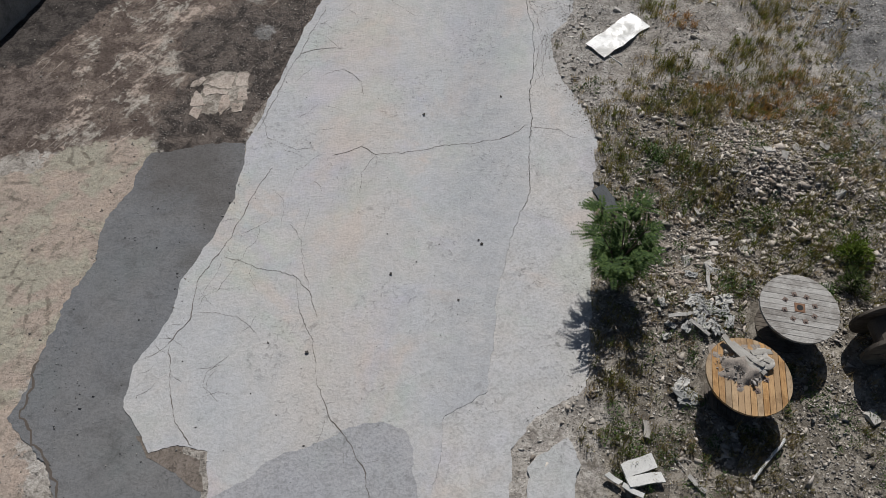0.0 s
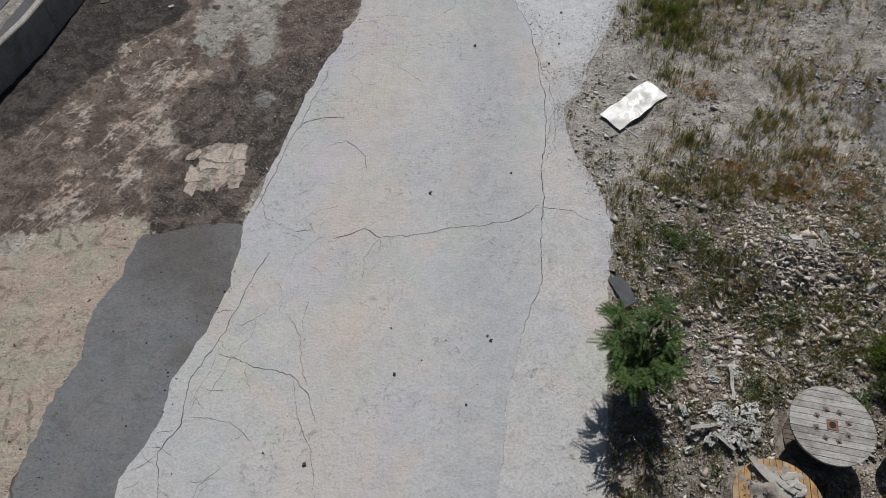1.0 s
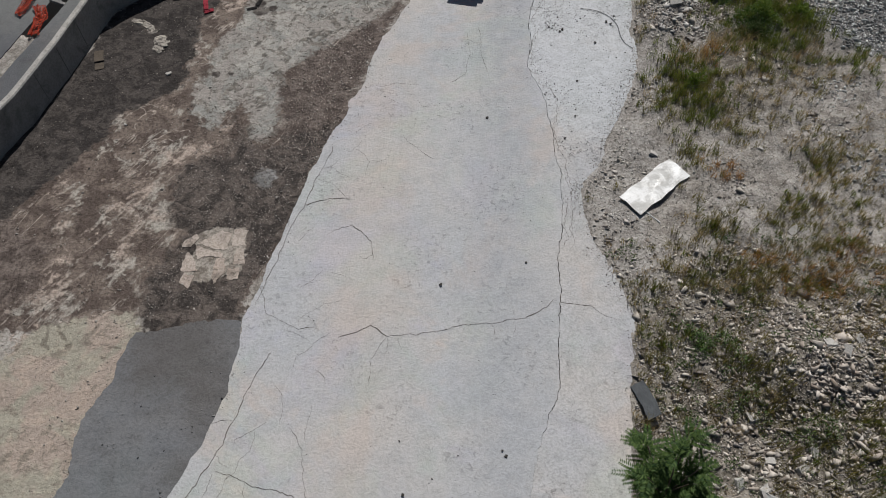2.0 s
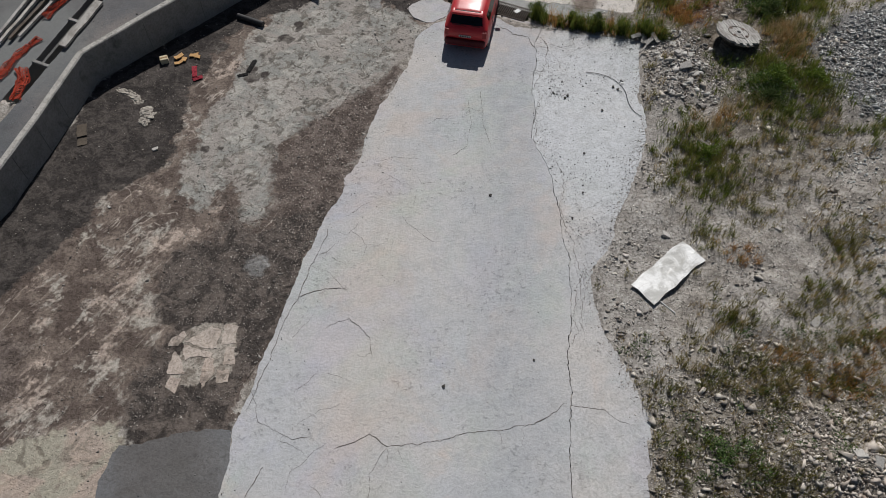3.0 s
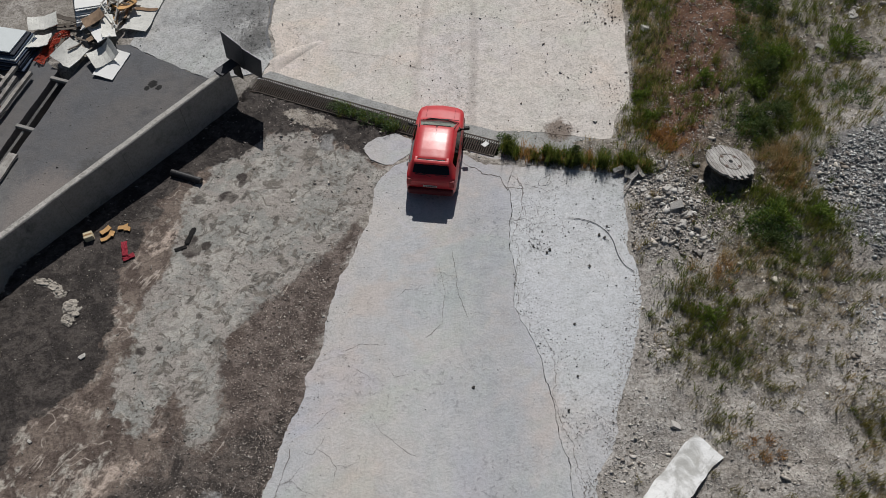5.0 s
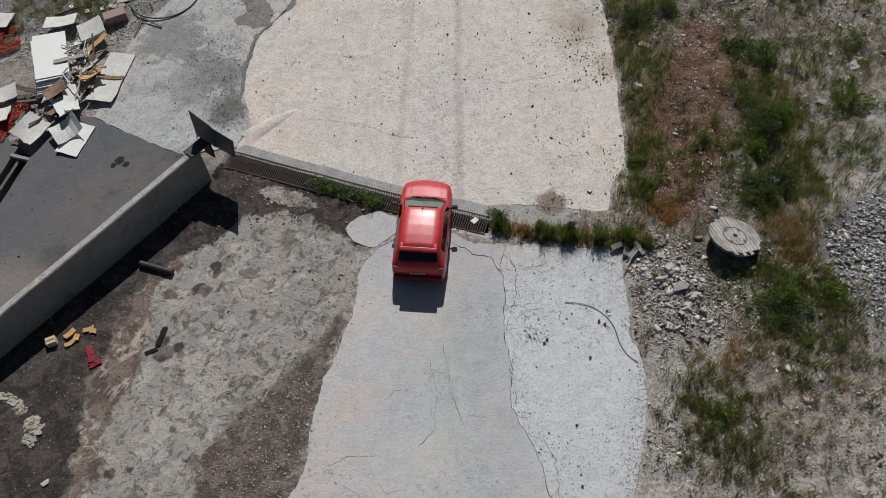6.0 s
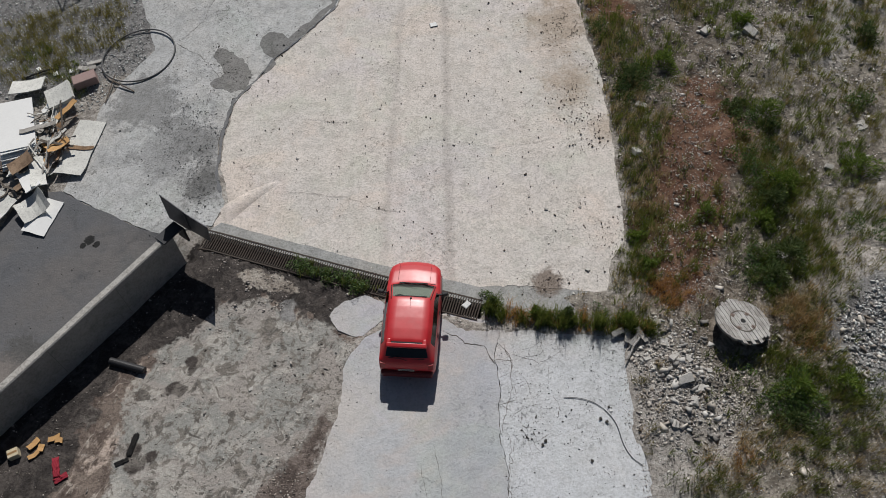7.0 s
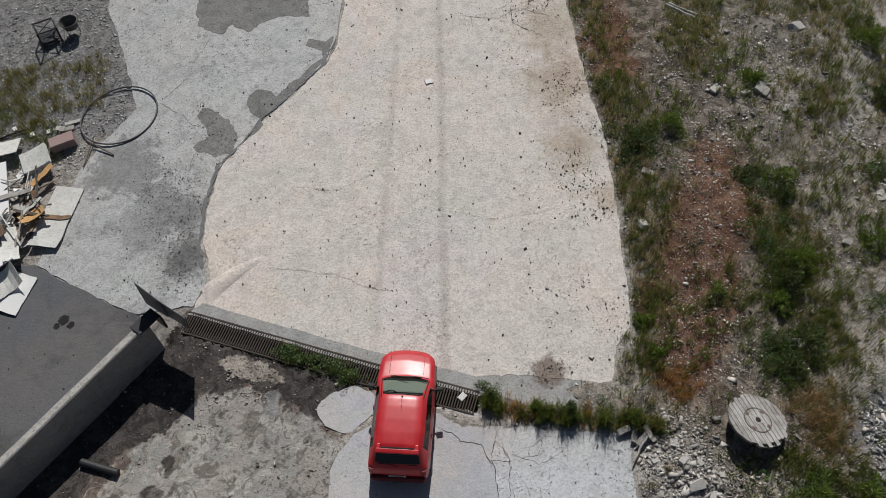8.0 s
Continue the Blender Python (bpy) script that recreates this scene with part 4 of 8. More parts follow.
ribbon(strip, [(a + 0.13 + 0.08 * math.sin(b * 1.7), b) for a, b in JOINT if 13 < b < 29.5], 0.009, CRACK, 0.0345, 501, 0.16)
ribbon(strip, [(a + 0.3 + 0.12 * math.sin(b * 1.1), b) for a, b in JOINT if 15 < b < 22], 0.006, CRACK_FINE, 0.0345, 502, 0.2)
ribbon(asphalt, [(-9.9, 7.6), (-9.95, 6.9), (-10.0, 6.2), (-9.1, 5.25), (-8.5, 4.35), (-8.5, 2.6)], 0.05, CRACK, 0.0245, 91, 0.12)
NET = {}
for i in range(6):
    for j in range(9):
        NET[i, j] = (2.62 + 0.36 * i + random.uniform(-0.13, 0.13) + 0.1 * (j % 2), 26.3 + 0.4 * j + random.uniform(-0.14, 0.14))
for (i, j), p_ in NET.items():
    for q_ in ((i + 1, j), (i, j + 1)):
        if q_ in NET and random.random() < 0.9 - 0.13 * i - 0.05 * (8 - j) and max(p_[1], NET[q_][1]) < 29.75:
            ribbon(strip, [p_, NET[q_]], 0.007 if random.random() < 0.5 else 0.011, CRACK if i < 2 else CRACK_FINE, 0.0345, 300 + i * 10 + j, 0.07)
# flat dark bands at the far slab's edge: a groove's shade drawn as colour
ribbon(apron, [(-5.4, 36.3), (-5.52, 37.3), (-5.42, 38.8), (-5.02, 40.2), (-4.32, 41.1)], 0.085, ASPHALT, 0.0290, 73, 0.05)
ribbon(apron, [(-4.32, 41.1), (-3.52, 42.3), (-2.52, 43.3), (-1.1, 44.9), (-0.7, 46.0)], 0.06, ASPHALT, 0.0290, 74, 0.05)
ribbon(apron, [(-5.5, 46.5), (-6.2, 44.6), (-7.0, 43.6)], 0.008, CRACK, 0.0295, 71)
ribbon(apron, [(-7.2, 43.6), (-6.3, 42.7), (-5.6, 41.6), (-6.0, 40.3)], 0.008, CRACK, 0.0295, 72)


# ---- the retaining wall and what stands at its end ----
def build_wall():
    line = [Vector((*p, 0)) for p in WALL_LINE]
    fine = []
    for a, b in zip(line, line[1:]):
        k = max(1, int((b - a).length / 0.4))
        fine += [a.lerp(b, j / k) for j in range(k)]
    fine.append(line[-1])
    rows = []
    for i, p in enumerate(fine):
        d = (fine[min(i + 1, len(fine) - 1)] - fine[max(i - 1, 0)]).normalized()
        side = Vector((-d.y, d.x, 0))
        wob = 0.012 * noise.noise(p * 1.3)
        top = WALL_TOP + 0.02 * noise.noise(p * 0.8)
        back = p + side * 0.25
        rows.append([(p.x - side.x * 0.05, p.y - side.y * 0.05, -0.6), (p.x + side.x * wob, p.y + side.y * wob, top - 0.025), (p.x + side.x * 0.03, p.y + side.y * 0.03, top),
                     (back.x - side.x * 0.03, back.y - side.y * 0.03, top), (back.x, back.y, top - 0.03), (back.x, back.y, -3.6)])
    bm = bmesh.new()
    vs = [[bm.verts.new(c) for c in r] for r in rows]
    for a, b in zip(vs, vs[1:]):
        for j in range(5):
            bm.faces.new((a[j], b[j], b[j + 1], a[j + 1]))
    bm.faces.new(vs[0])
    bm.faces.new(vs[-1][::-1])
    bmesh.ops.recalc_face_normals(bm, faces=bm.faces)
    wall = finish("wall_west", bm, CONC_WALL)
    tagged(wall, "bare concrete retaining wall beside the ramp, weathered top coloured paler for the sun", "wall", kind="structure")
    # pale skin of the wall's top: rain-washed, with sunlit brightness put into its colour
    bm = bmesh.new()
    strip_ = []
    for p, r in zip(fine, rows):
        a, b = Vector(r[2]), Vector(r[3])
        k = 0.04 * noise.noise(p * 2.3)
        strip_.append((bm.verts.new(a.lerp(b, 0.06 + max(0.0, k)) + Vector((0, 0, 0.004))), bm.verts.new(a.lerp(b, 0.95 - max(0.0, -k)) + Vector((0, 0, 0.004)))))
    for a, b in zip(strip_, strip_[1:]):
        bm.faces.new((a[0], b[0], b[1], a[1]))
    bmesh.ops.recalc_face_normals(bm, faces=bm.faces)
    finish("wall_top", bm, CONC_TOP, wall, "pale rain-washed concrete top, lightened for the sun")
    # formwork joints on the yard face
    for a, b, s in ((line[4], line[5], 0.25), (line[4], line[5], 0.5), (line[4], line[5], 0.76), (line[3], line[4], 0.35), (line[2], line[3], 0.4), (line[2], line[3], 0.9)):
        p, d = a.lerp(b, s), (b - a).normalized()
        out = Vector((d.y, -d.x, 0))
        bm = bmesh.new()
        box(bm, (0.012, 0.012, WALL_TOP - 0.35), Matrix.Translation(p + out * 0.028 + Vector((0, 0, WALL_TOP / 2 + 0.1))) @ Matrix.Rotation(math.atan2(d.y, d.x), 4, "Z"))
        finish("joint", bm, JOINT_GREY, wall)


WALL_TOP = 1.62
build_wall()


def build_plate():
    """Two rusty steel sheets fixed across the wall's end, the far one taller."""
    a, m, b = Vector((-6.5, 34.5, 0)), Vector((-5.9, 34.07, 0)), Vector((-5.31, 33.62, 0))
    a2, m2, b2 = Vector((-6.43, 34.45, 0)), Vector((-5.76, 33.88, 0)), Vector((-5.13, 33.37, 0))
    t = thing("steel_shutter", Matrix.Translation((m.x, m.y, 0)), "black steel shutter of two sheets fixed to the wall's end", "shutter")
    out = Vector((b - a).cross(Vector((0, 0, 1)))).normalized() * 0.02
    for ring, off in ((((a, 1.5), (m, 1.3), (m2, 2.45), (a2, 2.68)), 1.0), (((m + (a - b) * 0.06, 1.3), (b, 1.22), (b2, 2.24), (m2 + (a - b) * 0.06, 2.36)), -0.6)):
        bm = bmesh.new()
        front = [bm.verts.new((c.x - m.x + out.x * (off + 0.5), c.y - m.y + out.y * (off + 0.5), z)) for c, z in ring]
        back = [bm.verts.new((c.x - m.x + out.x * (off - 0.5), c.y - m.y + out.y * (off - 0.5), z)) for c, z in ring]
        bm.faces.new(front)
        bm.faces.new(back[::-1])
        for i in range(4):
            bm.faces.new((front[i], back[i], back[(i + 1) % 4], front[(i + 1) % 4]))
        bmesh.ops.recalc_face_normals(bm, faces=bm.faces)
        part("sheet", bm, SHUTTER, t)
    bm = bmesh.new()
    box(bm, (0.75, 0.42, 0.05), pose(-6.42 - m.x, 33.78 - m.y, WALL_TOP + 0.04, 0, 0, 47), 0.008)
    box(bm, (0.06, 0.42, 0.62), pose(-6.15 - m.x, 34.0 - m.y, WALL_TOP - 0.25, 0, 0, 47), 0.008)
    part("bracket", bm, STEEL, t)


build_plate()


def build_drain():
    a, b = Vector((-5.85, 34.52, 0)), Vector((2.5, 30.84, 0))
    d = b - a
    ang, ln = math.atan2(d.y, d.x), d.length
    t = thing("drain_grate", Matrix.Translation(a), "long rusty iron drain grating across the road", "drain")
    wide = 0.62
    mesh = None
    n = int(ln / 0.078)
    for i in range(n):
        p = a + d * ((i + 0.5) / n)
        z = z_at(p.x, p.y) + 0.02
        m = Matrix.Translation(p - a + Vector((0, 0, z))) @ Matrix.Rotation(ang, 4, "Z")
        if mesh is None:
            bm = bmesh.new()
            box(bm, (0.038, wide, 0.04), None, 0.006)
            bar = part("bar", bm, GRATE, t)
            mesh = bar.data
        else:
            bar = new("bar", mesh)
            bar.parent = t
        bar.matrix_local = m @ Matrix.Rotation(random.uniform(-0.02, 0.02), 4, "Z")
    for off, name in ((-wide / 2 - 0.03, "rail"), (wide / 2 + 0.03, "rail"), ):
        bm = bmesh.new()
        k = 24
        side = Vector((-d.y, d.x, 0)).normalized() * off
        low = 0.012 if abs(off) < 0.2 else 0.0
        prev = None
        for i in range(k + 1):
            p = a + d * (i / k) + side
            z = z_at(p.x, p.y) + 0.04 - low
            e = Vector((-d.y, d.x, 0)).normalized() * 0.022
            ring = [bm.verts.new((p.x - a.x + s * e.x, p.y - a.y + s * e.y, z + h)) for s, h in ((-1, -0.06), (1, -0.06), (1, 0), (-1, 0))]
            if prev:
                for j in range(4):
                    bm.faces.new((prev[j], prev[(j + 1) % 4], ring[(j + 1) % 4], ring[j]))
            prev = ring
        bmesh.ops.recalc_face_normals(bm, faces=bm.faces)
        part(name, bm, GRATE, t)
    # bed of the channel, near black: shade between the bars put into its colour
    bm = bmesh.new()
    prev = None
    for i in range(25):
        p = a + d * (i / 24) - a
        q = a + d * (i / 24)
        z = z_at(q.x, q.y) - 0.3
        e = Vector((-d.y, d.x, 0)).normalized() * (wide / 2)
        r = [bm.verts.new((p.x - e.x, p.y - e.y, z)), bm.verts.new((p.x + e.x, p.y + e.y, z))]
        if prev:
            bm.faces.new((prev[0], r[0], r[1], prev[1]))
        prev = r
    part("channel_bed", bm, plain("shade_black_bed", (0.028, 0.025, 0.022), 0.9), t)


build_drain()


# ---- the red car ----
def car_paint():
    n = Nodes("faded_red_paint")
    c = n.mix(n.span(n.noise(1.6, 3), 0.35, 0.7), (0.46, 0.012, 0.018), (0.55, 0.024, 0.032))
    c = n.mix(n.span(n.noise(60, 3), 0.6, 0.8, 0.0, 0.2), c, (0.62, 0.10, 0.10))
    n.b.inputs["Coat Weight"].default_value = 0.38
    n.b.inputs["Coat Roughness"].default_value = 0.3
    return n.done(c, n.span(n.noise(3, 4), 0.3, 0.7, 0.42, 0.55), 0.0, 0.4)


def glass(name, tint, see):
    m = bpy.data.materials.new(name)
    m.use_nodes = True
    t = m.node_tree
    t.nodes.clear()
    out, add, clear, gloss, fres = (t.nodes.new("ShaderNode" + k) for k in ("OutputMaterial", "MixShader", "BsdfTransparent", "BsdfGlossy", "Fresnel"))
    clear.inputs[0].default_value = (*[c * see for c in tint], 1)
    gloss.inputs["Roughness"].default_value = 0.04
    fres.inputs["IOR"].default_value = 1.55
    t.links.new(fres.outputs[0], add.inputs[0])
    t.links.new(clear.outputs[0], add.inputs[1])
    t.links.new(gloss.outputs[0], add.inputs[2])
    t.links.new(add.outputs[0], out.inputs[0])
    return m


def build_car():
    PAINT = car_paint()
    CLEAR, TINT = glass("windscreen_glass", (0.86, 0.95, 0.88), 0.9), glass("dark_glass", (0.5, 0.6, 0.75), 0.35)
    TRIM = plain("black_trim", (0.02, 0.02, 0.021), 0.6, vary=0.1)
    # dashboard grey raised to imitate a bright reflection in the windscreen
    GREYIN = plain("reflection_grey_interior", (0.32, 0.325, 0.31), 0.85, vary=0.1)
    DARKIN = plain("dark_cloth", (0.03, 0.03, 0.033), 0.9, vary=0.2)
    t = thing("car", pose(CAR[0], CAR[1], z_at(CAR[0], CAR[1]) + 0.04, CAR_PITCH, 0, CAR[2]), "small red five-door hatchback with a roof spoiler, slightly faded paint", "car")
    # stations from tail to nose: y, half width, belt half width, belt z, top half width, top z
    key = np.array([(-1.80, 0.70, 0.68, 0.62, 0.62, 0.68), (-1.77, 0.75, 0.73, 0.80, 0.66, 0.84), (-1.70, 0.785, 0.755, 0.90, 0.66, 0.935), (-1.64, 0.79, 0.76, 0.905, 0.63, 0.985),
                    (-1.30, 0.805, 0.77, 0.905, 0.555, 1.365), (-1.20, 0.81, 0.775, 0.905, 0.555, 1.395), (-0.9, 0.815, 0.78, 0.903, 0.57, 1.418), (-0.55, 0.82, 0.785, 0.90, 0.575, 1.427), (-0.2, 0.82, 0.785, 0.895, 0.572, 1.420), (0.02, 0.82, 0.785, 0.89, 0.565, 1.402),
                    (0.14, 0.82, 0.785, 0.888, 0.56, 1.375), (0.86, 0.815, 0.775, 0.865, 0.66, 0.935), (0.92, 0.815, 0.77, 0.86, 0.67, 0.905), (1.40, 0.79, 0.745, 0.79, 0.64, 0.83),
                    (1.64, 0.745, 0.695, 0.72, 0.575, 0.75), (1.75, 0.66, 0.61, 0.64, 0.50, 0.665), (1.82, 0.50, 0.46, 0.56, 0.38, 0.58)])
    ys = sorted(set(np.round(np.concatenate([np.linspace(-1.80, 1.82, 73), key[:, 0]]), 3)))
    dense = np.linspace(-1.80, 1.82, 400)
    bell = np.exp(-np.linspace(-2.2, 2.2, 15) ** 2)
    cols = []
    for k in range(1, 6):
        line = np.interp(dense, key[:, 0], key[:, k])
        soft = np.convolve(np.pad(line, 7, mode="edge"), bell / bell.sum(), mode="valid")
        cols.append(np.interp(ys, dense, soft))
    rows = []
    for y, w, wb, zb, wt, zt in zip(ys, *cols):
        half = [(w - 0.05, 0.20), (w, 0.34), (w, 0.58), (w - 0.012, min(zb - 0.05, 0.72) if zb > 0.7 else zb - 0.03), (wb, zb)]
        rise = zt - zb
        half += [(wb + (wt - wb) * 0.10, zb + rise * 0.15), (wb + (wt - wb) * 0.40, zb + rise * 0.42), (wb + (wt - wb) * 0.64 + 0.01, zb + rise * 0.63), (wt + 0.012, zb + rise * 0.90), (wt - 0.04, zb + rise * 0.972), (wt * 0.62, zb + rise * 0.995), (0.0, zt + 0.012)]
        nose, tail = min(1.0, max(0.0, (y - 0.05) / 0.7)), min(1.0, max(0.0, (-1.2 - y) / 0.5))
        bow = [y + (0.09 * tail - 0.13 * nose) * (abs(x) / 0.78) ** 2.2 for x, z in half]
        rows.append([(x, b, z) for (x, z), b in zip(half, bow)] + [(-x, b, z) for (x, z), b in zip(half[-2::-1], bow[-2::-1])])
    n = len(rows[0])
    body, front, back, sides = bmesh.new(), bmesh.new(), bmesh.new(), {}
    bv = [[body.verts.new(c) for c in r] for r in rows]

    def pane(key, i, j):
        if key == "front":
            b = front
        elif key == "back":
            b = back
        else:
            b = sides.setdefault(key, bmesh.new())
        b.faces.new([b.verts.new(rows[a][c]) for a, c in ((i, j), (i, j + 1), (i + 1, j + 1), (i + 1, j))])

    for i in range(len(rows) - 1):
        ym = (ys[i] + ys[i + 1]) / 2
        for j in range(n - 1):
            jj = min(j, n - 2 - j)
            side = "l" if j > n // 2 - 1 else "r"
            where = None
            if jj >= 9 and 0.17 < ym < 0.84:
                where = "front"
            elif jj >= 9 and -1.61 < ym < -1.32:
                where = "back"
            elif jj in (5, 6):
                for lo, hi, tag in ((0.0, 0.60, "front_door"), (-0.70, 0.0, "rear_door"), (-1.20, -0.70, "quarter")):
                    if lo < ym < hi:
                        where = tag + side
            if where:
                pane(where, i, j)
            else:
                body.faces.new((bv[i][j], bv[i][j + 1], bv[i + 1][j + 1], bv[i + 1][j]))
    body.faces.new(bv[0])
    body.faces.new(bv[-1][::-1])
    for r0, r1 in zip(bv, bv[1:]):
        body.faces.new((r0[0], r1[0], r1[-1], r0[-1]))
    bmesh.ops.recalc_face_normals(body, faces=body.faces)
    shell = part("body", body, PAINT, t, smooth=True)
    shell.data.set_sharp_from_angle(angle=radians(55))

    def glazed(name, b, mat):
        bmesh.ops.remove_doubles(b, verts=b.verts, dist=0.002)
        bmesh.ops.recalc_face_normals(b, faces=b.faces)
        return part(name, b, mat, t, smooth=True)

    glazed("windscreen", front, CLEAR)
    glazed("rear_window", back, TINT)
    for tag in sorted(sides):
        glazed("side_window", sides[tag], TINT)
    # rubber round the screens, roof rails of trim
    for y0, z0, w0, y1, z1, w1 in ((0.85, 0.945, 0.42, 0.85, 0.945, 0.42), (0.16, 1.372, 0.45, 0.16, 1.372, 0.45), (-1.6, 1.005, 0.5, -1.6, 1.005, 0.5)):
        bm = bmesh.new()
        box(bm, (w0 * 2, 0.03, 0.016), pose(0, y0, z0 + 0.008), 0.005)
        part("seal", bm, TRIM, t)
    for s in (-1, 1):
        bm = bmesh.new()
        rod(bm, (s * 0.56, 0.07, 1.365), (s * 0.645, 0.76, 0.94), 0.014, 6)
        part("seal", bm, TRIM, t)
    # bumpers, sills
    for y, w in ((-1.74, 1.46), (1.66, 1.22)):
        bm = bmesh.new()
        box(bm, (w, 0.20, 0.26), pose(0, y, 0.40), 0.09, 3)
        part("bumper", bm, PAINT if y > 0 else plain("dark_bumper", (0.10, 0.012, 0.016), 0.6, vary=0.15), t)
    # roof spoiler: a blade lying close over the tail edge of the roof
    bm = bmesh.new()
    box(bm, (1.10, 0.13, 0.10), pose(0, -1.375, 1.345, 14, 0, 0), 0.03, 3)
    for s in (-1, 1):
        box(bm, (0.11, 0.24, 0.08), pose(s * 0.495, -1.31, 1.35, 8, 0, s * 5), 0.028, 3)
    part("spoiler", bm, PAINT, t, smooth=True)
    bm = bmesh.new()
    box(bm, (0.84, 0.05, 0.02), pose(0, -1.315, 1.398, 10, 0, 0), 0.006)
    part("spoiler_slot", bm, TRIM, t)
    # mirrors
    for s in (-1, 1):
        bm = bmesh.new()
        box(bm, (0.18, 0.10, 0.12), pose(s * 0.93, 0.52, 0.97, 0, 0, s * 10), 0.03, 2)
        box(bm, (0.12, 0.05, 0.04), pose(s * 0.81, 0.51, 0.93), 0.01)
        part("side_mirror", bm, TRIM, t, "black side mirror")
    # wheels
    DISC = plain("wheel_disc", (0.32, 0.32, 0.33), 0.45, 0.6, 0.12)
    for s in (-1, 1):
        for y in (1.16, -1.24):
            bm = bmesh.new()
            bmesh.ops.create_cone(bm, cap_ends=True, segments=28, radius1=0.285, radius2=0.285, depth=0.175, matrix=pose(0, 0, 0, 0, 90, 0))
            bmesh.ops.bevel(bm, geom=[e for e in bm.edges if abs(e.verts[0].co.x - e.verts[1].co.x) < 1e-4], offset=0.03, segments=2, affect="EDGES")
            wheel = part("wheel", bm, RUBBER, t)
            wheel.location = (s * 0.70, y, 0.285)
            bm = bmesh.new()
            bmesh.ops.create_cone(bm, cap_ends=True, segments=20, radius1=0.19, radius2=0.16, depth=0.03, matrix=pose(s * 0.09, 0, 0, 0, s * 90, 0))
            part("rim", bm, DISC, wheel)
            bm = bmesh.new()
            bmesh.ops.create_cone(bm, cap_ends=True, segments=24, radius1=0.335, radius2=0.335, depth=0.10, matrix=pose(s * 0.735, y, 0.29, 0, 90, 0))
            part("wheel_arch", bm, TRIM, t)
    # lamps, plate, wiper, handles, aerial, badge
    REDLAMP = plain("red_lamp", (0.30, 0.008, 0.01), 0.5, vary=0.1, spec=0.5)
    LAMP = plain("clear_lamp", (0.62, 0.62, 0.60), 0.2, vary=0.08, spec=0.6)
    for s in (-1, 1):
        bm = bmesh.new()
        box(bm, (0.15, 0.07, 0.24), pose(s * 0.665, -1.695, 0.75, -8, 0, s * 10), 0.015, 2)
        part("tail_lamp", bm, REDLAMP, t)
        bm = bmesh.new()
        box(bm, (0.28, 0.07, 0.12), pose(s * 0.48, 1.655, 0.585, 10, 0, -s * 24), 0.02, 2)
        part("headlamp", bm, LAMP, t)
        for y in (-0.02, -0.74):
            bm = bmesh.new()
            box(bm, (0.022, 0.13, 0.028), pose(s * 0.805, y, 0.80), 0.008)
            part("door_handle", bm, TRIM, t)
        for y in (0.60, -0.05, -0.72):
            bm = bmesh.new()
            box(bm, (0.006, 0.009, 0.5), pose(s * 0.8215, y, 0.55))
            part("door_gap", bm, TRIM, t)
    bm = bmesh.new()
    box(bm, (0.44, 0.014, 0.085), pose(0, -1.805, 0.70, -4, 0, 0), 0.004)
    # white plate coloured dim, as it looks in the tail's shade
    plate = part("number_plate", bm, plain("plate_shaded_white", (0.45, 0.45, 0.43), 0.5, vary=0.06), t)
    bm = bmesh.new()
    for k in range(6):
        box(bm, (0.038, 0.006, 0.05), pose(-0.155 + k * 0.062, -1.813, 0.70, -4, 0, 0))
    part("plate_bars", bm, TRIM, plate)
    bm = bmesh.new()
    rod(bm, (0.02, -1.66, 0.985), (-0.34, -1.58, 1.075), 0.009, 6)
    part("wiper", bm, TRIM, t)
    for x in (-0.35, 0.22):
        bm = bmesh.new()
        rod(bm, (x, 0.87, 0.95), (x + 0.42, 0.80, 0.995), 0.009, 6)
        part("wiper", bm, TRIM, t)
    bm = bmesh.new()
    box(bm, (0.05, 0.05, 0.02), pose(0, 0.08, 1.41), 0.006)
    rod(bm, (0, 0.08, 1.41), (0, -0.16, 1.60), 0.004, 5)
    part("aerial", bm, TRIM, t)
    for x in (-0.42, 0.42):
        bm = bmesh.new()
        box(bm, (0.006, 0.62, 0.006), pose(x * 1.12, 1.27, 0.862, -9.5, 0, 0))
        part("bonnet_crease", bm, plain("shut_line", (0.2, 0.012, 0.016), 0.7, vary=0.1), t)
    # inside
    bm = bmesh.new()
    box(bm, (1.34, 0.45, 0.18), pose(0, 0.62, 0.80, -6, 0, 0), 0.04, 2)
    part("dashboard", bm, GREYIN, t)
    for x in (-0.36, 0.36):
        bm = bmesh.new()
        box(bm, (0.48, 0.5, 0.16), pose(x, -0.02, 0.52), 0.05, 2)
        box(bm, (0.46, 0.14, 0.58), pose(x, -0.32, 0.80, 14, 0, 0), 0.05, 2)
        part("seat", bm, DARKIN, t)
    bm = bmesh.new()
    box(bm, (1.2, 0.5, 0.16), pose(0, -0.85, 0.52), 0.05, 2)
    box(bm, (1.2, 0.14, 0.5), pose(0, -1.12, 0.74, 14, 0, 0), 0.05, 2)
    part("rear_bench", bm, DARKIN, t)
    bm = bmesh.new()
    box(bm, (1.25, 0.42, 0.02), pose(0, -1.40, 0.89), 0.004)
    part("parcel_shelf", bm, DARKIN, t)
    bm = bmesh.new()
    box(bm, (1.4, 2.6, 0.04), pose(0, -0.3, 0.24), 0.004)
    part("cabin_floor", bm, DARKIN, t)
    bm = bmesh.new()
    bmesh.ops.create_circle(bm, segments=20, radius=0.18, matrix=pose(-0.36, 0.32, 0.86, 62, 0, 0))
    ring = list(bm.edges)
    bm2 = bmesh.new()
    for e in ring:
        rod(bm2, e.verts[0].co, e.verts[1].co, 0.014, 6)
    bm.free()
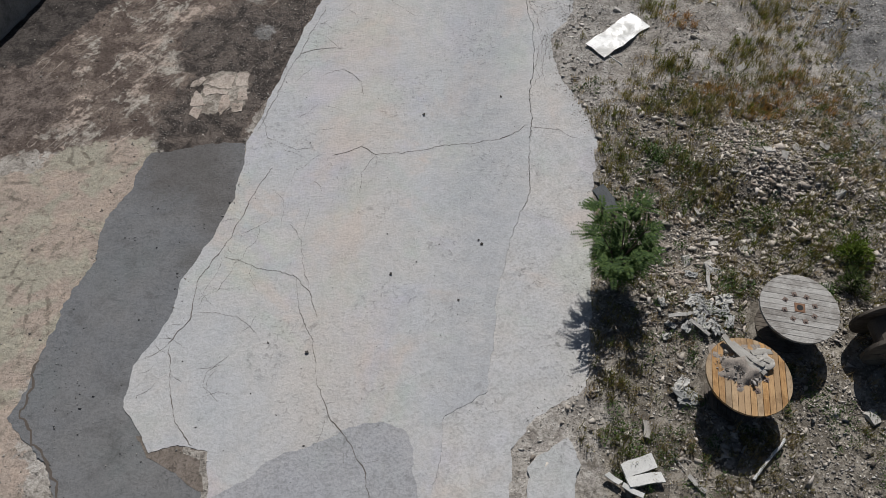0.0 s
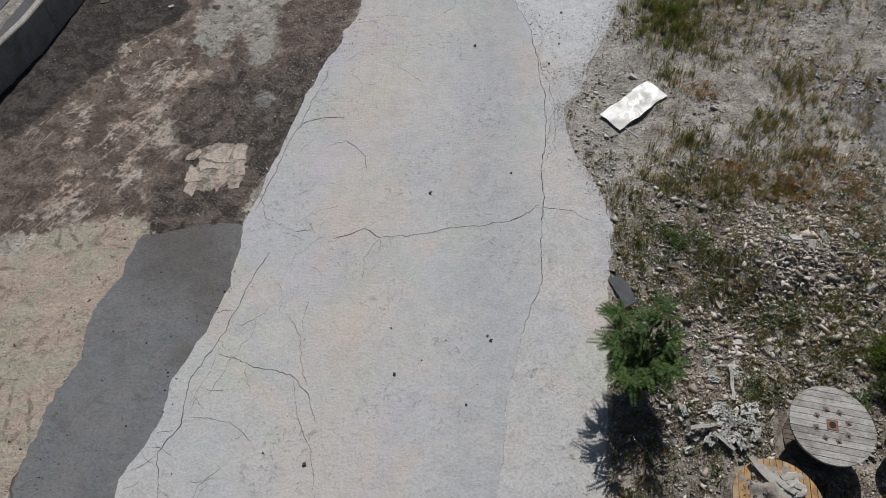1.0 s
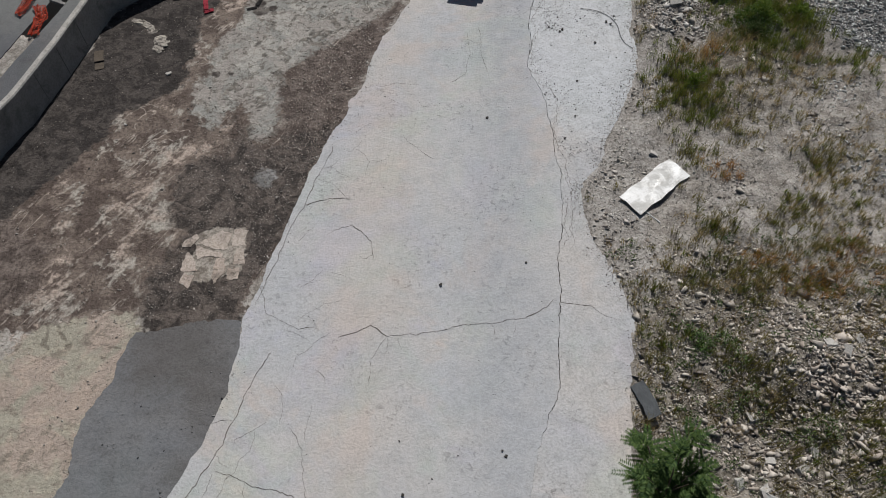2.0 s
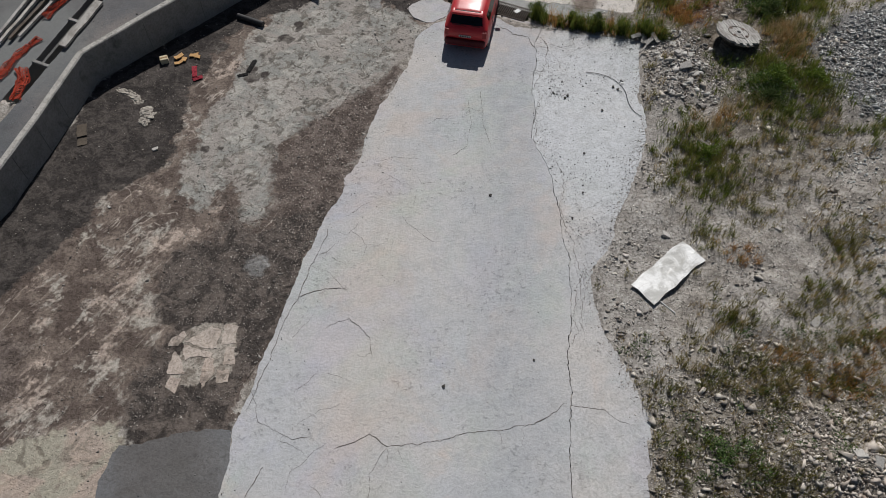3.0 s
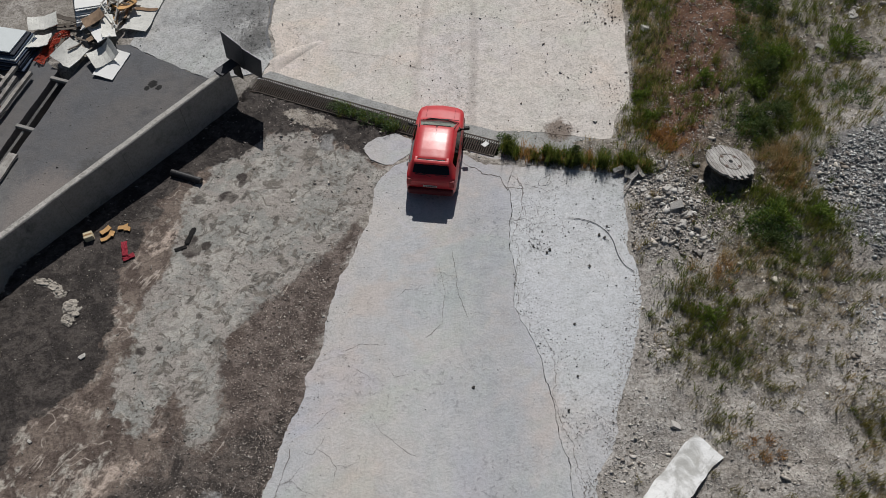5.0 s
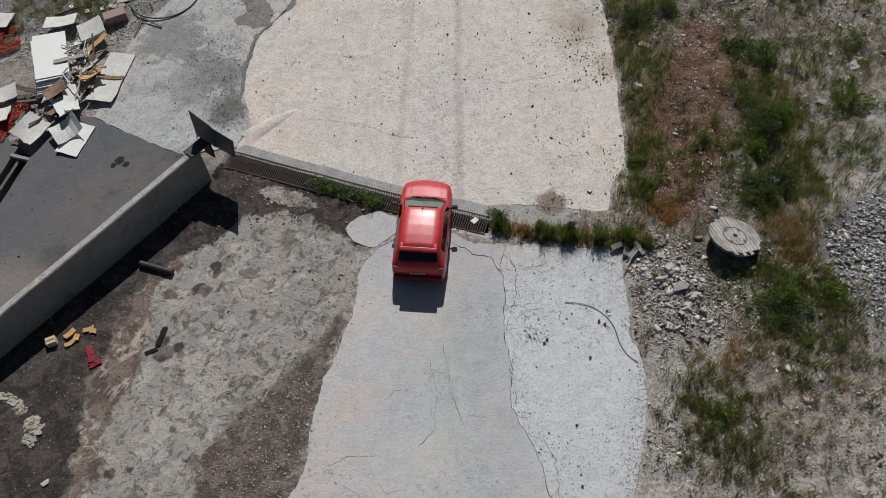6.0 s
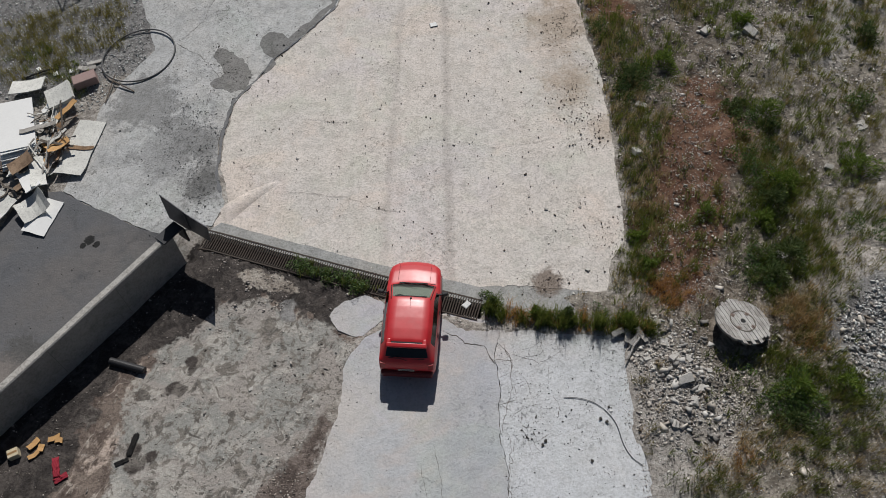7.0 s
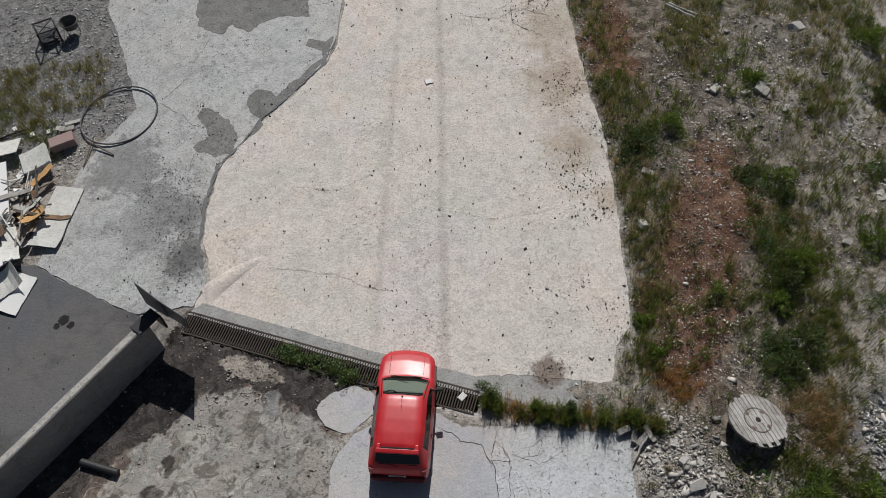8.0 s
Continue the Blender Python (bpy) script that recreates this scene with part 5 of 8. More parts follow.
    part("steering_wheel", bm2, TRIM, t)


CAR, CAR_PITCH = (0.45, 30.64, -10.9), 0.6
build_car()


# ---- timber cable drums ----
def plank_disc(t, R, thick, z, n, material, broken=0.0):
    """A round flange of n planks, each cut to the circle."""
    w = 2 * R / n
    for i in range(n):
        y0, y1 = -R + i * w + 0.006, -R + (i + 1) * w - 0.006
        y0, y1 = max(y0, -R * 0.992), min(y1, R * 0.992)
        top = [(math.sqrt(max(0, R * R - y * y)), y) for y in np.linspace(y0, y1, 6)]
        cut_a, cut_b = 1 - broken * random.random() ** 3, 1 - broken * random.random() ** 3
        ring = [(x * cut_a, y) for x, y in top] + [(-x * cut_b, y) for x, y in top[::-1]]
        bm = bmesh.new()
        dz = random.uniform(-0.004, 0.004)
        lo = [bm.verts.new((x, y, z + dz)) for x, y in ring]
        hi = [bm.verts.new((x, y, z + thick + dz)) for x, y in ring]
        bm.faces.new(lo[::-1])
        bm.faces.new(hi)
        for a in range(len(ring)):
            b = (a + 1) % len(ring)
            bm.faces.new((lo[a], lo[b], hi[b], hi[a]))
        part("plank", bm, material, t)


def build_spool(m, R, height, planks, material, label, bolts=6, broken=0.0, foot=0.97, ring=0.0, hub_look=None):
    t = thing("cable_spool", m, label, "cable spool", "cable spools in the field")
    # lower flange and staves get dark wood for the shade under the top
    plank_disc(t, R * foot, 0.07, 0.0, planks, DARK_SHADE_WOOD)
    plank_disc(t, R, 0.07, height - 0.07, planks, material, broken)
    # one disc for the crossed under-boards, added to keep sun out of plank gaps
    bm = bmesh.new()
    bmesh.ops.create_cone(bm, cap_ends=True, segments=48, radius1=R * 0.965, radius2=R * 0.965, depth=0.026, matrix=pose(0, 0, height - 0.09))
    part("cross_boards", bm, DARK_SHADE_WOOD, t)
    n = 16
    for i in range(n):
        a = 2 * math.pi * i / n
        bm = bmesh.new()
        box(bm, (0.05, 2 * math.pi * R * 0.5 / n * 1.14, height - 0.16), pose(math.cos(a) * R * 0.42, math.sin(a) * R * 0.42, height / 2, 0, 0, math.degrees(a)), 0.008)
        part("stave", bm, DARK_SHADE_WOOD, t)
    for i in range(bolts):
        a = 2 * math.pi * (i + 0.4) / bolts
        bm = bmesh.new()
        box(bm, (0.115, 0.115, 0.012), pose(math.cos(a) * R * 0.40, math.sin(a) * R * 0.40, height + 0.008, 0, 0, math.degrees(a)), 0.004)
        bmesh.ops.create_cone(bm, cap_ends=True, segments=6, radius1=0.028, radius2=0.028, depth=0.03, matrix=pose(math.cos(a) * R * 0.40, math.sin(a) * R * 0.40, height + 0.025))
        part("bolt_plate", bm, IRON_BROWN, t)
    bm = bmesh.new()
    box(bm, (0.25, 0.25, 0.014), pose(0, 0, height + 0.008), 0.005)
    hub = part("hub_plate", bm, hub_look or RUST, t, "" if hub_look else "rusty square hub plate")
    bm = bmesh.new()
    bmesh.ops.create_cone(bm, cap_ends=True, segments=16, radius1=0.075, radius2=0.075, depth=0.012, matrix=pose(0, 0, height + 0.014))
    part("hub_hole", bm, RUBBER, hub)
    if ring:
        inner = bmesh.new()
        loops = [[inner.verts.new((r_ * math.cos(k * 0.1309), r_ * math.sin(k * 0.1309), height + h_)) for k in range(48)] for r_, h_ in ((ring - 0.022, 0.0), (ring - 0.012, 0.012), (ring + 0.012, 0.012), (ring + 0.022, 0.0))]
        for a, b in zip(loops, loops[1:]):
            for k in range(48):
                inner.faces.new((a[k], b[k], b[(k + 1) % 48], a[(k + 1) % 48]))
        part("drum_groove", inner, DARK_SHADE_WOOD, t)
    return t


RUST = plain("hub_rust", (0.24, 0.135, 0.085), 0.85, 0.0, 0.4, scale=14)
IRON_BROWN = plain("brown_iron", (0.20, 0.15, 0.128), 0.85, 0.0, 0.35)
build_spool(pose(8.62, 8.52, gz(8.62, 8.52) - 0.02, 1, -1, -12), 0.93, 1.05, 12, OLDWOOD, "weathered grey wooden cable spool standing on its flange", 8, foot=0.78)
build_spool(pose(7.01, 6.77, gz(7.08, 6.98) - 0.04, 1, 2, 80), 0.98, 1.05, 14, NEWWOOD, "orange-brown wooden cable spool covered with rubble and planks", foot=0.74)
# lying spool: shade on its near flange is put into the plank colour
build_spool(pose(10.62, 8.35, gz(10.62, 7.9) + 0.76, 90, 0, 4), 0.76, 0.9, 9, DARK_SHADE_WOOD, "wooden cable spool lying on its rims, planks coloured dark for shade")
build_spool(pose(9.69, 29.02, gz(9.69, 29.02) - 0.12, -7, 9, 0) @ pose(0, 0, 0, 0, 0, -80), 0.8, 0.47, 13, OLDWOOD, "small grey split wooden cable spool standing among weeds", 4, 0.17, 0.5, 0.36, OLDWOOD)


# ---- loose boards and sheets ----
def board(name, x, y, z, size, turn, tip=0.0, tilt=0.0, material=None, label="", category="board", group="", bend=0.0, ragged=0.0):
    """A board or sheet, a little bent, with uneven ends."""
    bm = bmesh.new()
    lx, ly, lz = size
    nx, ny = max(2, int(lx / 0.18)), max(1, int(ly / 0.25))
    grid = []
    seed = random.random() * 50
    for k in (0, 1):
        layer = []
        for i in range(nx + 1):
            row = []
            for j in range(ny + 1):
                u, v = i / nx - 0.5, j / ny - 0.5
                ex = ragged * noise.noise((v * 4, seed, 0)) if i in (0, nx) else 0.0
                ey = ragged * noise.noise((u * 5, 0, seed)) if j in (0, ny) else 0.0
                w = bend * (4 * u * u - 0.3) + 0.25 * bend * noise.noise((u * 2, v * 2, seed))
                row.append(bm.verts.new((u * lx + ex, v * ly + ey, w + k * lz)))
            layer.append(row)
        grid.append(layer)
    lo, hi = grid
    for i in range(nx):
        for j in range(ny):
            bm.faces.new((lo[i][j], lo[i][j + 1], lo[i + 1][j + 1], lo[i + 1][j]))
            bm.faces.new((hi[i][j], hi[i + 1][j], hi[i + 1][j + 1], hi[i][j + 1]))
    for i in range(nx):
        bm.faces.new((lo[i][0], lo[i + 1][0], hi[i + 1][0], hi[i][0]))
        bm.faces.new((lo[i + 1][ny], lo[i][ny], hi[i][ny], hi[i + 1][ny]))
    for j in range(ny):
        bm.faces.new((lo[0][j + 1], lo[0][j], hi[0][j], hi[0][j + 1]))
        bm.faces.new((lo[nx][j], lo[nx][j + 1], hi[nx][j + 1], hi[nx][j]))
    ob = finish(name, bm, material)
    ob.matrix_world = pose(x, y, z, tip, tilt, turn)
    return tagged(ob, label, category, group)


def stick(name, a, b, r, material, label, category="stick", seg=7):
    bm = bmesh.new()
    a, b = Vector(a), Vector(b)
    k = 6
    pts = [a.lerp(b, i / k) + (Vector(noise.noise_vector(a * 3 + Vector((i, 0, 0)))) * r * 0.8 if 0 < i < k else Vector()) for i in range(k + 1)]
    for p, q in zip(pts, pts[1:]):
        rod(bm, p, q, r, seg, r * 0.97)
    return tagged(finish(name, bm, material), label, category)


def tube(name, points, r, material, label, category, closed=False):
    """A bent hose or hoop as a swept curve."""
    cu = bpy.data.curves.new(name, "CURVE")
    cu.dimensions, cu.bevel_depth, cu.bevel_resolution, cu.resolution_u = "3D", r, 2, 6
    sp = cu.splines.new("NURBS")
    sp.points.add(len(points) - 1)
    for p, q in zip(sp.points, points):
        p.co = (*q, 1)
    sp.use_endpoint_u, sp.use_cyclic_u, sp.order_u = not closed, closed, 4
    tmp = bpy.data.objects.new(name, cu)
    scene.collection.objects.link(tmp)
    me = bpy.data.meshes.new_from_object(tmp.evaluated_get(bpy.context.evaluated_depsgraph_get()))
    bpy.data.objects.remove(tmp)
    for f in me.polygons:
        f.use_smooth = True
    me.materials.clear()
    me.materials.append(material)
    return tagged(new(name, me), label, category)


def crumple(name, x, y, z, size, material, label, category, seed=0.0, turn=0.0, n=14, rough=0.35):
    """Crumpled cloth, plastic or paper lying in folds."""
    bm = bmesh.new()
    bmesh.ops.create_grid(bm, x_segments=n, y_segments=n, size=0.5)
    for v in bm.verts:
        q = Vector((v.co.x * 3 + seed, v.co.y * 3, seed))
        d = noise.noise_vector(q) * rough * 0.5 + noise.noise_vector(q * 2.3) * rough * 0.35
        edge = max(abs(v.co.x), abs(v.co.y)) * 2
        v.co = Vector(((v.co.x + d.x * 0.6) * size[0], (v.co.y + d.y * 0.6) * size[1], size[2] * (0.25 + abs(d.z) * 2.2 * (1.15 - 0.8 * edge))))
    bmesh.ops.solidify(bm, geom=bm.faces, thickness=0.012)
    ob = finish(name, bm, material, smooth=True)
    ob.matrix_world = pose(x, y, z, 0, 0, turn)
    return tagged(ob, label, category)


# the white panel beside the road, with its loose lath
board("white_panel", 5.83, 19.45, gz(5.83, 19.45) + 0.07, (2.25, 0.86, 0.03), 41, 1, -1, DIRTY, "large white sheet panel, dirty and bent, lying on gravel", "panel", bend=0.05, ragged=0.07)
stick("lath", (5.38, 18.62, gz(5.38, 18.62) + 0.04), (5.85, 18.2, gz(5.85, 18.2) + 0.03), 0.022, WHITE, "short white lath on the gravel")
# broken foam and scraps south of the drums
for x, y, sx, sy, turn, tip in ((4.45, 5.02, 0.8, 0.34, 18, 4), (4.56, 4.72, 0.84, 0.24, 10, -4), (4.24, 4.47, 0.5, 0.11, -24, 5), (3.84, 4.72, 0.36, 0.12, -38, 6)):
    board("foam_sheet", x, y, gz(x, y) + 0.125, (sx, sy, 0.06), turn, tip, 3, FOAM, "broken white foam sheet lying in rubble", "foam", "broken foam sheets", 0.02, 0.07)
stick("lath", (7.0, 4.7, gz(7, 4.7) + 0.12), (7.88, 5.6, gz(7.9, 5.6) + 0.2), 0.034, WHITE, "long white lath leaning on stones")
stick("branch", (5.21, 5.4, gz(5.21, 5.4) + 0.06), (5.53, 4.93, gz(5.53, 4.93) + 0.05), 0.014, OLDWOOD, "grey broken branch on rubble")
board("scrap_plank", 5.72, 4.63, gz(5.72, 4.63) + 0.07, (0.5, 0.1, 0.03), -48, 5, 3, OLDWOOD, "short grey plank on the rubble south of the spools", "plank", "planks in the rubble", 0.01, 0.05)
board("scrap_plank", 4.77, 5.9, gz(4.77, 5.9) + 0.08, (0.42, 0.15, 0.04), 84, 4, 3, PALEWOOD, "pale broken board end lying in weeds", "plank", "planks in the rubble", 0.01, 0.05)
# what lies on the orange drum
top = gz(7.08, 6.98) + 1.03
for x, y, sx, turn, tip, tilt in ((6.86, 7.32, 1.05, -59, 0, 2), (7.06, 7.28, 0.85, -45, 5, -4), (7.4, 7.36, 0.5, 8, 0, 5), (7.2, 7.05, 0.6, -52, 3, 3), (7.36, 7.2, 0.42, -28, 0, -4)):
    board("scrap_plank", x, y, top + 0.05 + 0.04 * random.random(), (sx, 0.13, 0.03), turn, tip, tilt, PALEWOOD, "split grey plank lying on the orange cable spool", "plank", "planks on the spool", 0.01, 0.05)
crumple("cement_sack", 7.28, 7.12, top + 0.0, (0.66, 0.52, 0.30), plain("sack_grey", (0.42, 0.40, 0.37), 0.9, vary=0.25), "torn grey sack with rubble on the spool", "sack", 3.0, 20)
bm = bmesh.new()
bmesh.ops.create_grid(bm, x_segments=26, y_segments=26, size=0.62)
for v in list(bm.verts):
    r_ = math.hypot(v.co.x, v.co.y) / 0.46 + 0.9 * noise.noise((v.co.x * 4, v.co.y * 4, 2.0))
    v.co.z = 0.16 * math.exp(-r_ * r_ * 1.4) + 0.035 * noise.noise((v.co.x * 14, v.co.y * 14, 1.0)) * max(0.0, 1.1 - r_) - 0.05 * min(1.0, r_)
heap_ = finish("dirt_mound", bm, plain("grey_dirt", (0.33, 0.29, 0.255), 0.95, vary=0.45, scale=14, bump=0.9), smooth=True)
heap_.matrix_world = pose(6.86, 6.98, top - 0.002)
tagged(heap_, "grey dirt and rubble dust heaped on the orange spool", "dirt")
# plastic and planks in the rubble heap
PALE_FILM = plain("pale_film", (0.52, 0.51, 0.485), 0.6, vary=0.35, scale=9)
FILM = plain("grey_film", (0.36, 0.362, 0.352), 0.55, vary=0.45, scale=9, spec=0.5)
for k, (x, y, s) in enumerate([(6.5 + random.gauss(0, 0.55), 9.15 + random.gauss(0, 0.5), random.uniform(0.2, 0.46)) for _ in range(22)] + [(5.83, 6.8, 0.6), (5.86, 6.62, 0.42), (5.78, 7.0, 0.4)]):
    crumple("plastic_film", x, y, gz(x, y) + 0.02, (s, s * 0.6, 0.17), FILM if k % 4 else PALE_FILM, "crumpled dusty plastic film in the rubble", "plastic film", k * 3.3, k * 47, 18, 0.55)
for x, y, sx, turn in ((6.0, 8.75, 0.7, 12), (6.9, 9.85, 0.9, 82), (6.4, 8.4, 0.6, -40)):
    board("scrap_plank", x, y, gz(x, y) + 0.12, (sx, 0.09, 0.03), turn, 6, 4, OLDWOOD, "weathered grey plank in the rubble heap", "plank", "planks in the rubble", 0.01, 0.06)
# a slate-grey slab at the road's edge under the tree
board("stone_slab", 4.62, 12.55, gz(4.62, 12.55) + 0.14, (1.0, 0.36, 0.04), -72, 24, -8, plain("slate", (0.10, 0.107, 0.113), 0.6, vary=0.5), "dark grey broken slab leaning at the road edge", "slab", ragged=0.07)

# ---- the yard below the wall ----
bm = bmesh.new()
rod(bm, (-8.25, 30.5, gz(-8.25, 30.5) + 0.1), (-7.25, 30.08, gz(-7.25, 30.08) + 0.1), 0.105, 20)
bmesh.ops.bevel(bm, geom=[e for e in bm.edges if e.calc_length() < 0.1], offset=0.012, segments=1, affect="EDGES")
pipe = tagged(finish("pipe", bm, plain("black_pipe", (0.035, 0.035, 0.037), 0.45), smooth=False), "short black plastic pipe lying in the wall's shade", "pipe")
for rx, ry, rz_, sx, sy, sz, c, lab in ((-10.4, 28.02, 20, 0.27, 0.24, 0.2, (0.60, 0.52, 0.36), "pale cardboard box on the muddy yard"),):
    bm = bmesh.new()
    box(bm, (sx, sy, sz), pose(0, 0, sz / 2), 0.01)
    b_ = finish("carton", bm, plain("carton_card", c, 0.85))
    b_.matrix_world = pose(rx, ry, gz(rx, ry), 0, 0, rz_)
    tagged(b_, lab, "carton")
    bm = bmesh.new()
    box(bm, (sx * 0.9, 0.06, 0.005), pose(0, 0, sz + 0.004))
    part("tape", bm, plain("tape_brown", (0.3, 0.18, 0.08), 0.5), b_)
ORANGE = plain("orange_wood", (0.56, 0.33, 0.14), 0.8, vary=0.35)
for x, y, sx, sy, turn in ((-9.95, 28.25, 0.34, 0.15, 55), (-9.9, 27.95, 0.3, 0.12, 35), (-9.75, 28.12, 0.2, 0.16, 80), (-9.45, 28.36, 0.3, 0.13, 10), (-9.3, 28.3, 0.2, 0.14, -12)):
    board("wood_scrap", x, y, gz(x, y) + 0.03, (sx, sy, 0.04), turn, 5, 3, ORANGE, "splintered orange wood scrap on mud", "wood scrap", "wood scraps", 0.015, 0.07)
crumple("red_cloth", -9.28, 27.55, gz(-9.28, 27.55), (0.17, 0.55, 0.16), plain("red_cloth", (0.27, 0.022, 0.038), 0.85, vary=0.3), "crumpled dark red cloth on mud", "cloth", 4.0, 12, 16, 0.4)
crumple("red_cloth", -9.12, 27.25, gz(-9.12, 27.25), (0.34, 0.17, 0.14), plain("red_cloth", (0.27, 0.022, 0.038), 0.85, vary=0.3), "small crumpled red cloth on mud", "cloth", 9.0, 30, 14, 0.4)
PLASTER = plain("dirty_plaster", (0.39, 0.355, 0.31), 0.9, vary=0.35, scale=7, bump=0.6)
for x, y, sx, sy, turn in ((-11.5, 26.5, 0.42, 0.2, -20), (-11.2, 26.38, 0.4, 0.24, -30), (-10.98, 26.15, 0.42, 0.3, -45), (-10.8, 26.0, 0.26, 0.16, 30), (-10.5, 25.62, 0.36, 0.4, 10), (-10.4, 25.35, 0.4, 0.36, 60), (-10.47, 25.1, 0.3, 0.22, -10)):
    crumple("plaster_crust", x, y, gz(x, y) - 0.005, (sx, sy, 0.055), PLASTER, "pale dried plaster crust on dark mud", "plaster", x * 7 + y, turn, 18, 1.0)
crumple("black_rag", -7.38, 27.95, gz(-7.38, 27.95), (0.14, 0.62, 0.12), plain("black_rag", (0.012, 0.011, 0.011), 0.9), "wet black rag on the yard", "rag", 6.0, -14, 14, 0.4)
crumple("black_rag", -7.62, 27.5, gz(-7.62, 27.5), (0.34, 0.13, 0.1), plain("black_rag", (0.012, 0.011, 0.011), 0.9), "small black rag on the yard", "rag", 2.0, 20, 12, 0.4)
# hose on the whitish strip, paper scraps
tube("hose", [(x, y, z_at(x, y) + 0.05) for x, y in ((4.35, 27.75), (4.7, 27.72), (5.1, 27.55), (5.4, 27.25), (5.62, 26.8), (5.6, 26.4), (5.66, 26.0), (5.8, 25.75), (5.98, 25.6))], 0.009, plain("dusty_hose", (0.07, 0.07, 0.07), 0.7), "thin black hose lying on the concrete strip", "hose")
for x, y, s, up, turn in ((2.62, 43.3, 0.3, 0.035, 10), (2.12, 31.08, 0.24, 0.045, 40), (5.55, 27.2, 0.1, 0.035, 0)):
    crumple("paper", x, y, z_at(x, y) + up, (s, s * 0.75, 0.05), WHITE, "scrap of white paper on the ground", "paper", x, turn, 8, 0.2)

# ---- the ramp's channel and building litter behind the wall ----
A_, B_ = Vector((-13.2, 36.8, 0)), Vector((-16.9, 28.2, 0))
D_ = (B_ - A_).normalized()
TURN_ = math.degrees(math.atan2(D_.y, D_.x))
channel = thing("channel_frame", Matrix.Translation((0, 0, 0)), "concrete beam and cross ties in the open channel", "channel")
for s in (0.6, 2.9, 5.2, 7.5):
    p = A_ + D_ * s
    bm = bmesh.new()
    box(bm, (0.14, 0.78, 0.12), pose(p.x, p.y, z_at(p.x, p.y) + 0.0, 0, 0, TURN_), 0.01)
    part("cross_tie", bm, CONC_WALL, channel)
for s0, s1 in ((0.72, 2.8), (3.02, 5.1), (5.32, 7.4)):
    p, q = A_ + D_ * s0, A_ + D_ * s1
    bm = bmesh.new()
    side = Vector((-D_.y, D_.x, 0)) * -0.06
    rod(bm, (p.x + side.x, p.y + side.y, z_at(p.x, p.y) - 0.07), (q.x + side.x, q.y + side.y, z_at(q.x, q.y) - 0.07), 0.055, 4)
    part("beam", bm, CONC_WALL, channel)


def ramp_z(x, y):
    return z_at(x, y) + 0.035


def lying(name, x, y, size, turn, material, label, up=0.0, tip=0.0, tilt=0.0, category="plank", group="planks behind the wall", bend=0.01, ragged=0.03):
    slope = math.degrees(math.atan(0.1 * (math.cos(radians(turn)) + math.sin(radians(turn)))))
    return board(name, x, y, ramp_z(x, y) + up, size, turn, tip, tilt - slope, material, label, category, group, bend, ragged)


lying("timber", -14.95, 31.75, (2.5, 0.34, 0.09), TURN_, PALEWOOD, "pale weathered timber lying beside the channel", 0.05, ragged=0.06)
for k in range(4):
    off = Vector((-D_.y, D_.x, 0)) * -(1.15 + 0.33 * k)
    p = A_ + D_ * (2.4 + 0.5 * (k % 2)) + off
    lying("timber", p.x, p.y, (3.4 + 0.3 * (k % 3), 0.15, 0.12), TURN_ + (k % 2) * 2 - 1, PALEWOOD if k % 2 == 0 else OLDWOOD, "long grey squared timber beside the red netting", 0.14 + 0.05 * k)
for k in range(9):
    p = A_ + D_ * (1.0 + 0.33 * k) + Vector((-D_.y, D_.x, 0)) * -2.8
    lying("slat", p.x, p.y, (1.9, 0.12, 0.06), TURN_ + 78 + random.uniform(-5, 5), DARK_SHADE_WOOD if k % 3 else OLDWOOD, "dark weathered slat of a pallet stack", 0.12 + 0.02 * (k % 3), group="slats behind the wall")
for k in range(4):
    p = A_ + D_ * (5.2 + 0.25 * k) + Vector((-D_.y, D_.x, 0)) * -(1.6 + 0.35 * k)
    lying("timber", p.x, p.y, (3.0, 0.13, 0.1), TURN_ + 2 * k - 3, (OLDWOOD, DARK_SHADE_WOOD, PALEWOOD, OLDWOOD)[k], "long loose timber on the concrete floor", 0.05)
NETRED = plain("red_netting", (0.55, 0.075, 0.035), 0.6, vary=0.3, scale=12)


def netting(x, y, length, wide, turn, seed):
    """Crumpled plastic warning net: strands crossing in folds."""
    bm = bmesh.new()
    nu, nv = int(length / 0.07), int(wide / 0.06)

    def at(i, j):
        u, v = i / nu * length - length / 2, j / nv * wide - wide / 2
        q = Vector((u * 1.7 + seed, v * 5, seed))
        d = noise.noise_vector(q)
        px, py = u + d.x * 0.12, v * (0.75 + 0.5 * noise.noise((u * 2, seed, 1))) + d.y * 0.15 + 0.1 * math.sin(u * 2.3 + seed)
        return Vector((px, py, 0.05 + 0.16 * abs(d.z) + 0.1 * abs(noise.noise((u * 6, v * 9, seed)))))
    for i in range(nu + 1):
        for j in range(nv + 1):
            a = at(i, j)
            for b in ([at(i + 1, j)] if i < nu else []) + ([at(i, j + 1)] if j < nv else []):
                s = (b - a).cross(Vector((0, 0, 1)))
                s = s.normalized() * 0.019 if s.length > 1e-6 else Vector((0.019, 0, 0))
                bm.faces.new([bm.verts.new(c) for c in (a - s, a + s, b + s, b - s)])
    bmesh.ops.solidify(bm, geom=bm.faces, thickness=0.006)
    ob = finish("safety_net", bm, NETRED)
    ob.matrix_world = pose(x, y, ramp_z(x, y) - 0.03, 0, -math.degrees(math.atan(0.1 * (math.cos(radians(turn)) + math.sin(radians(turn))))), turn)
    tagged(ob, "crumpled orange-red plastic safety netting", "netting", "safety netting")


netting(-15.9, 33.7, 3.1, 0.42, TURN_, 1.0)
netting(-17.15, 30.3, 2.2, 0.45, TURN_ - 8, 5.0)
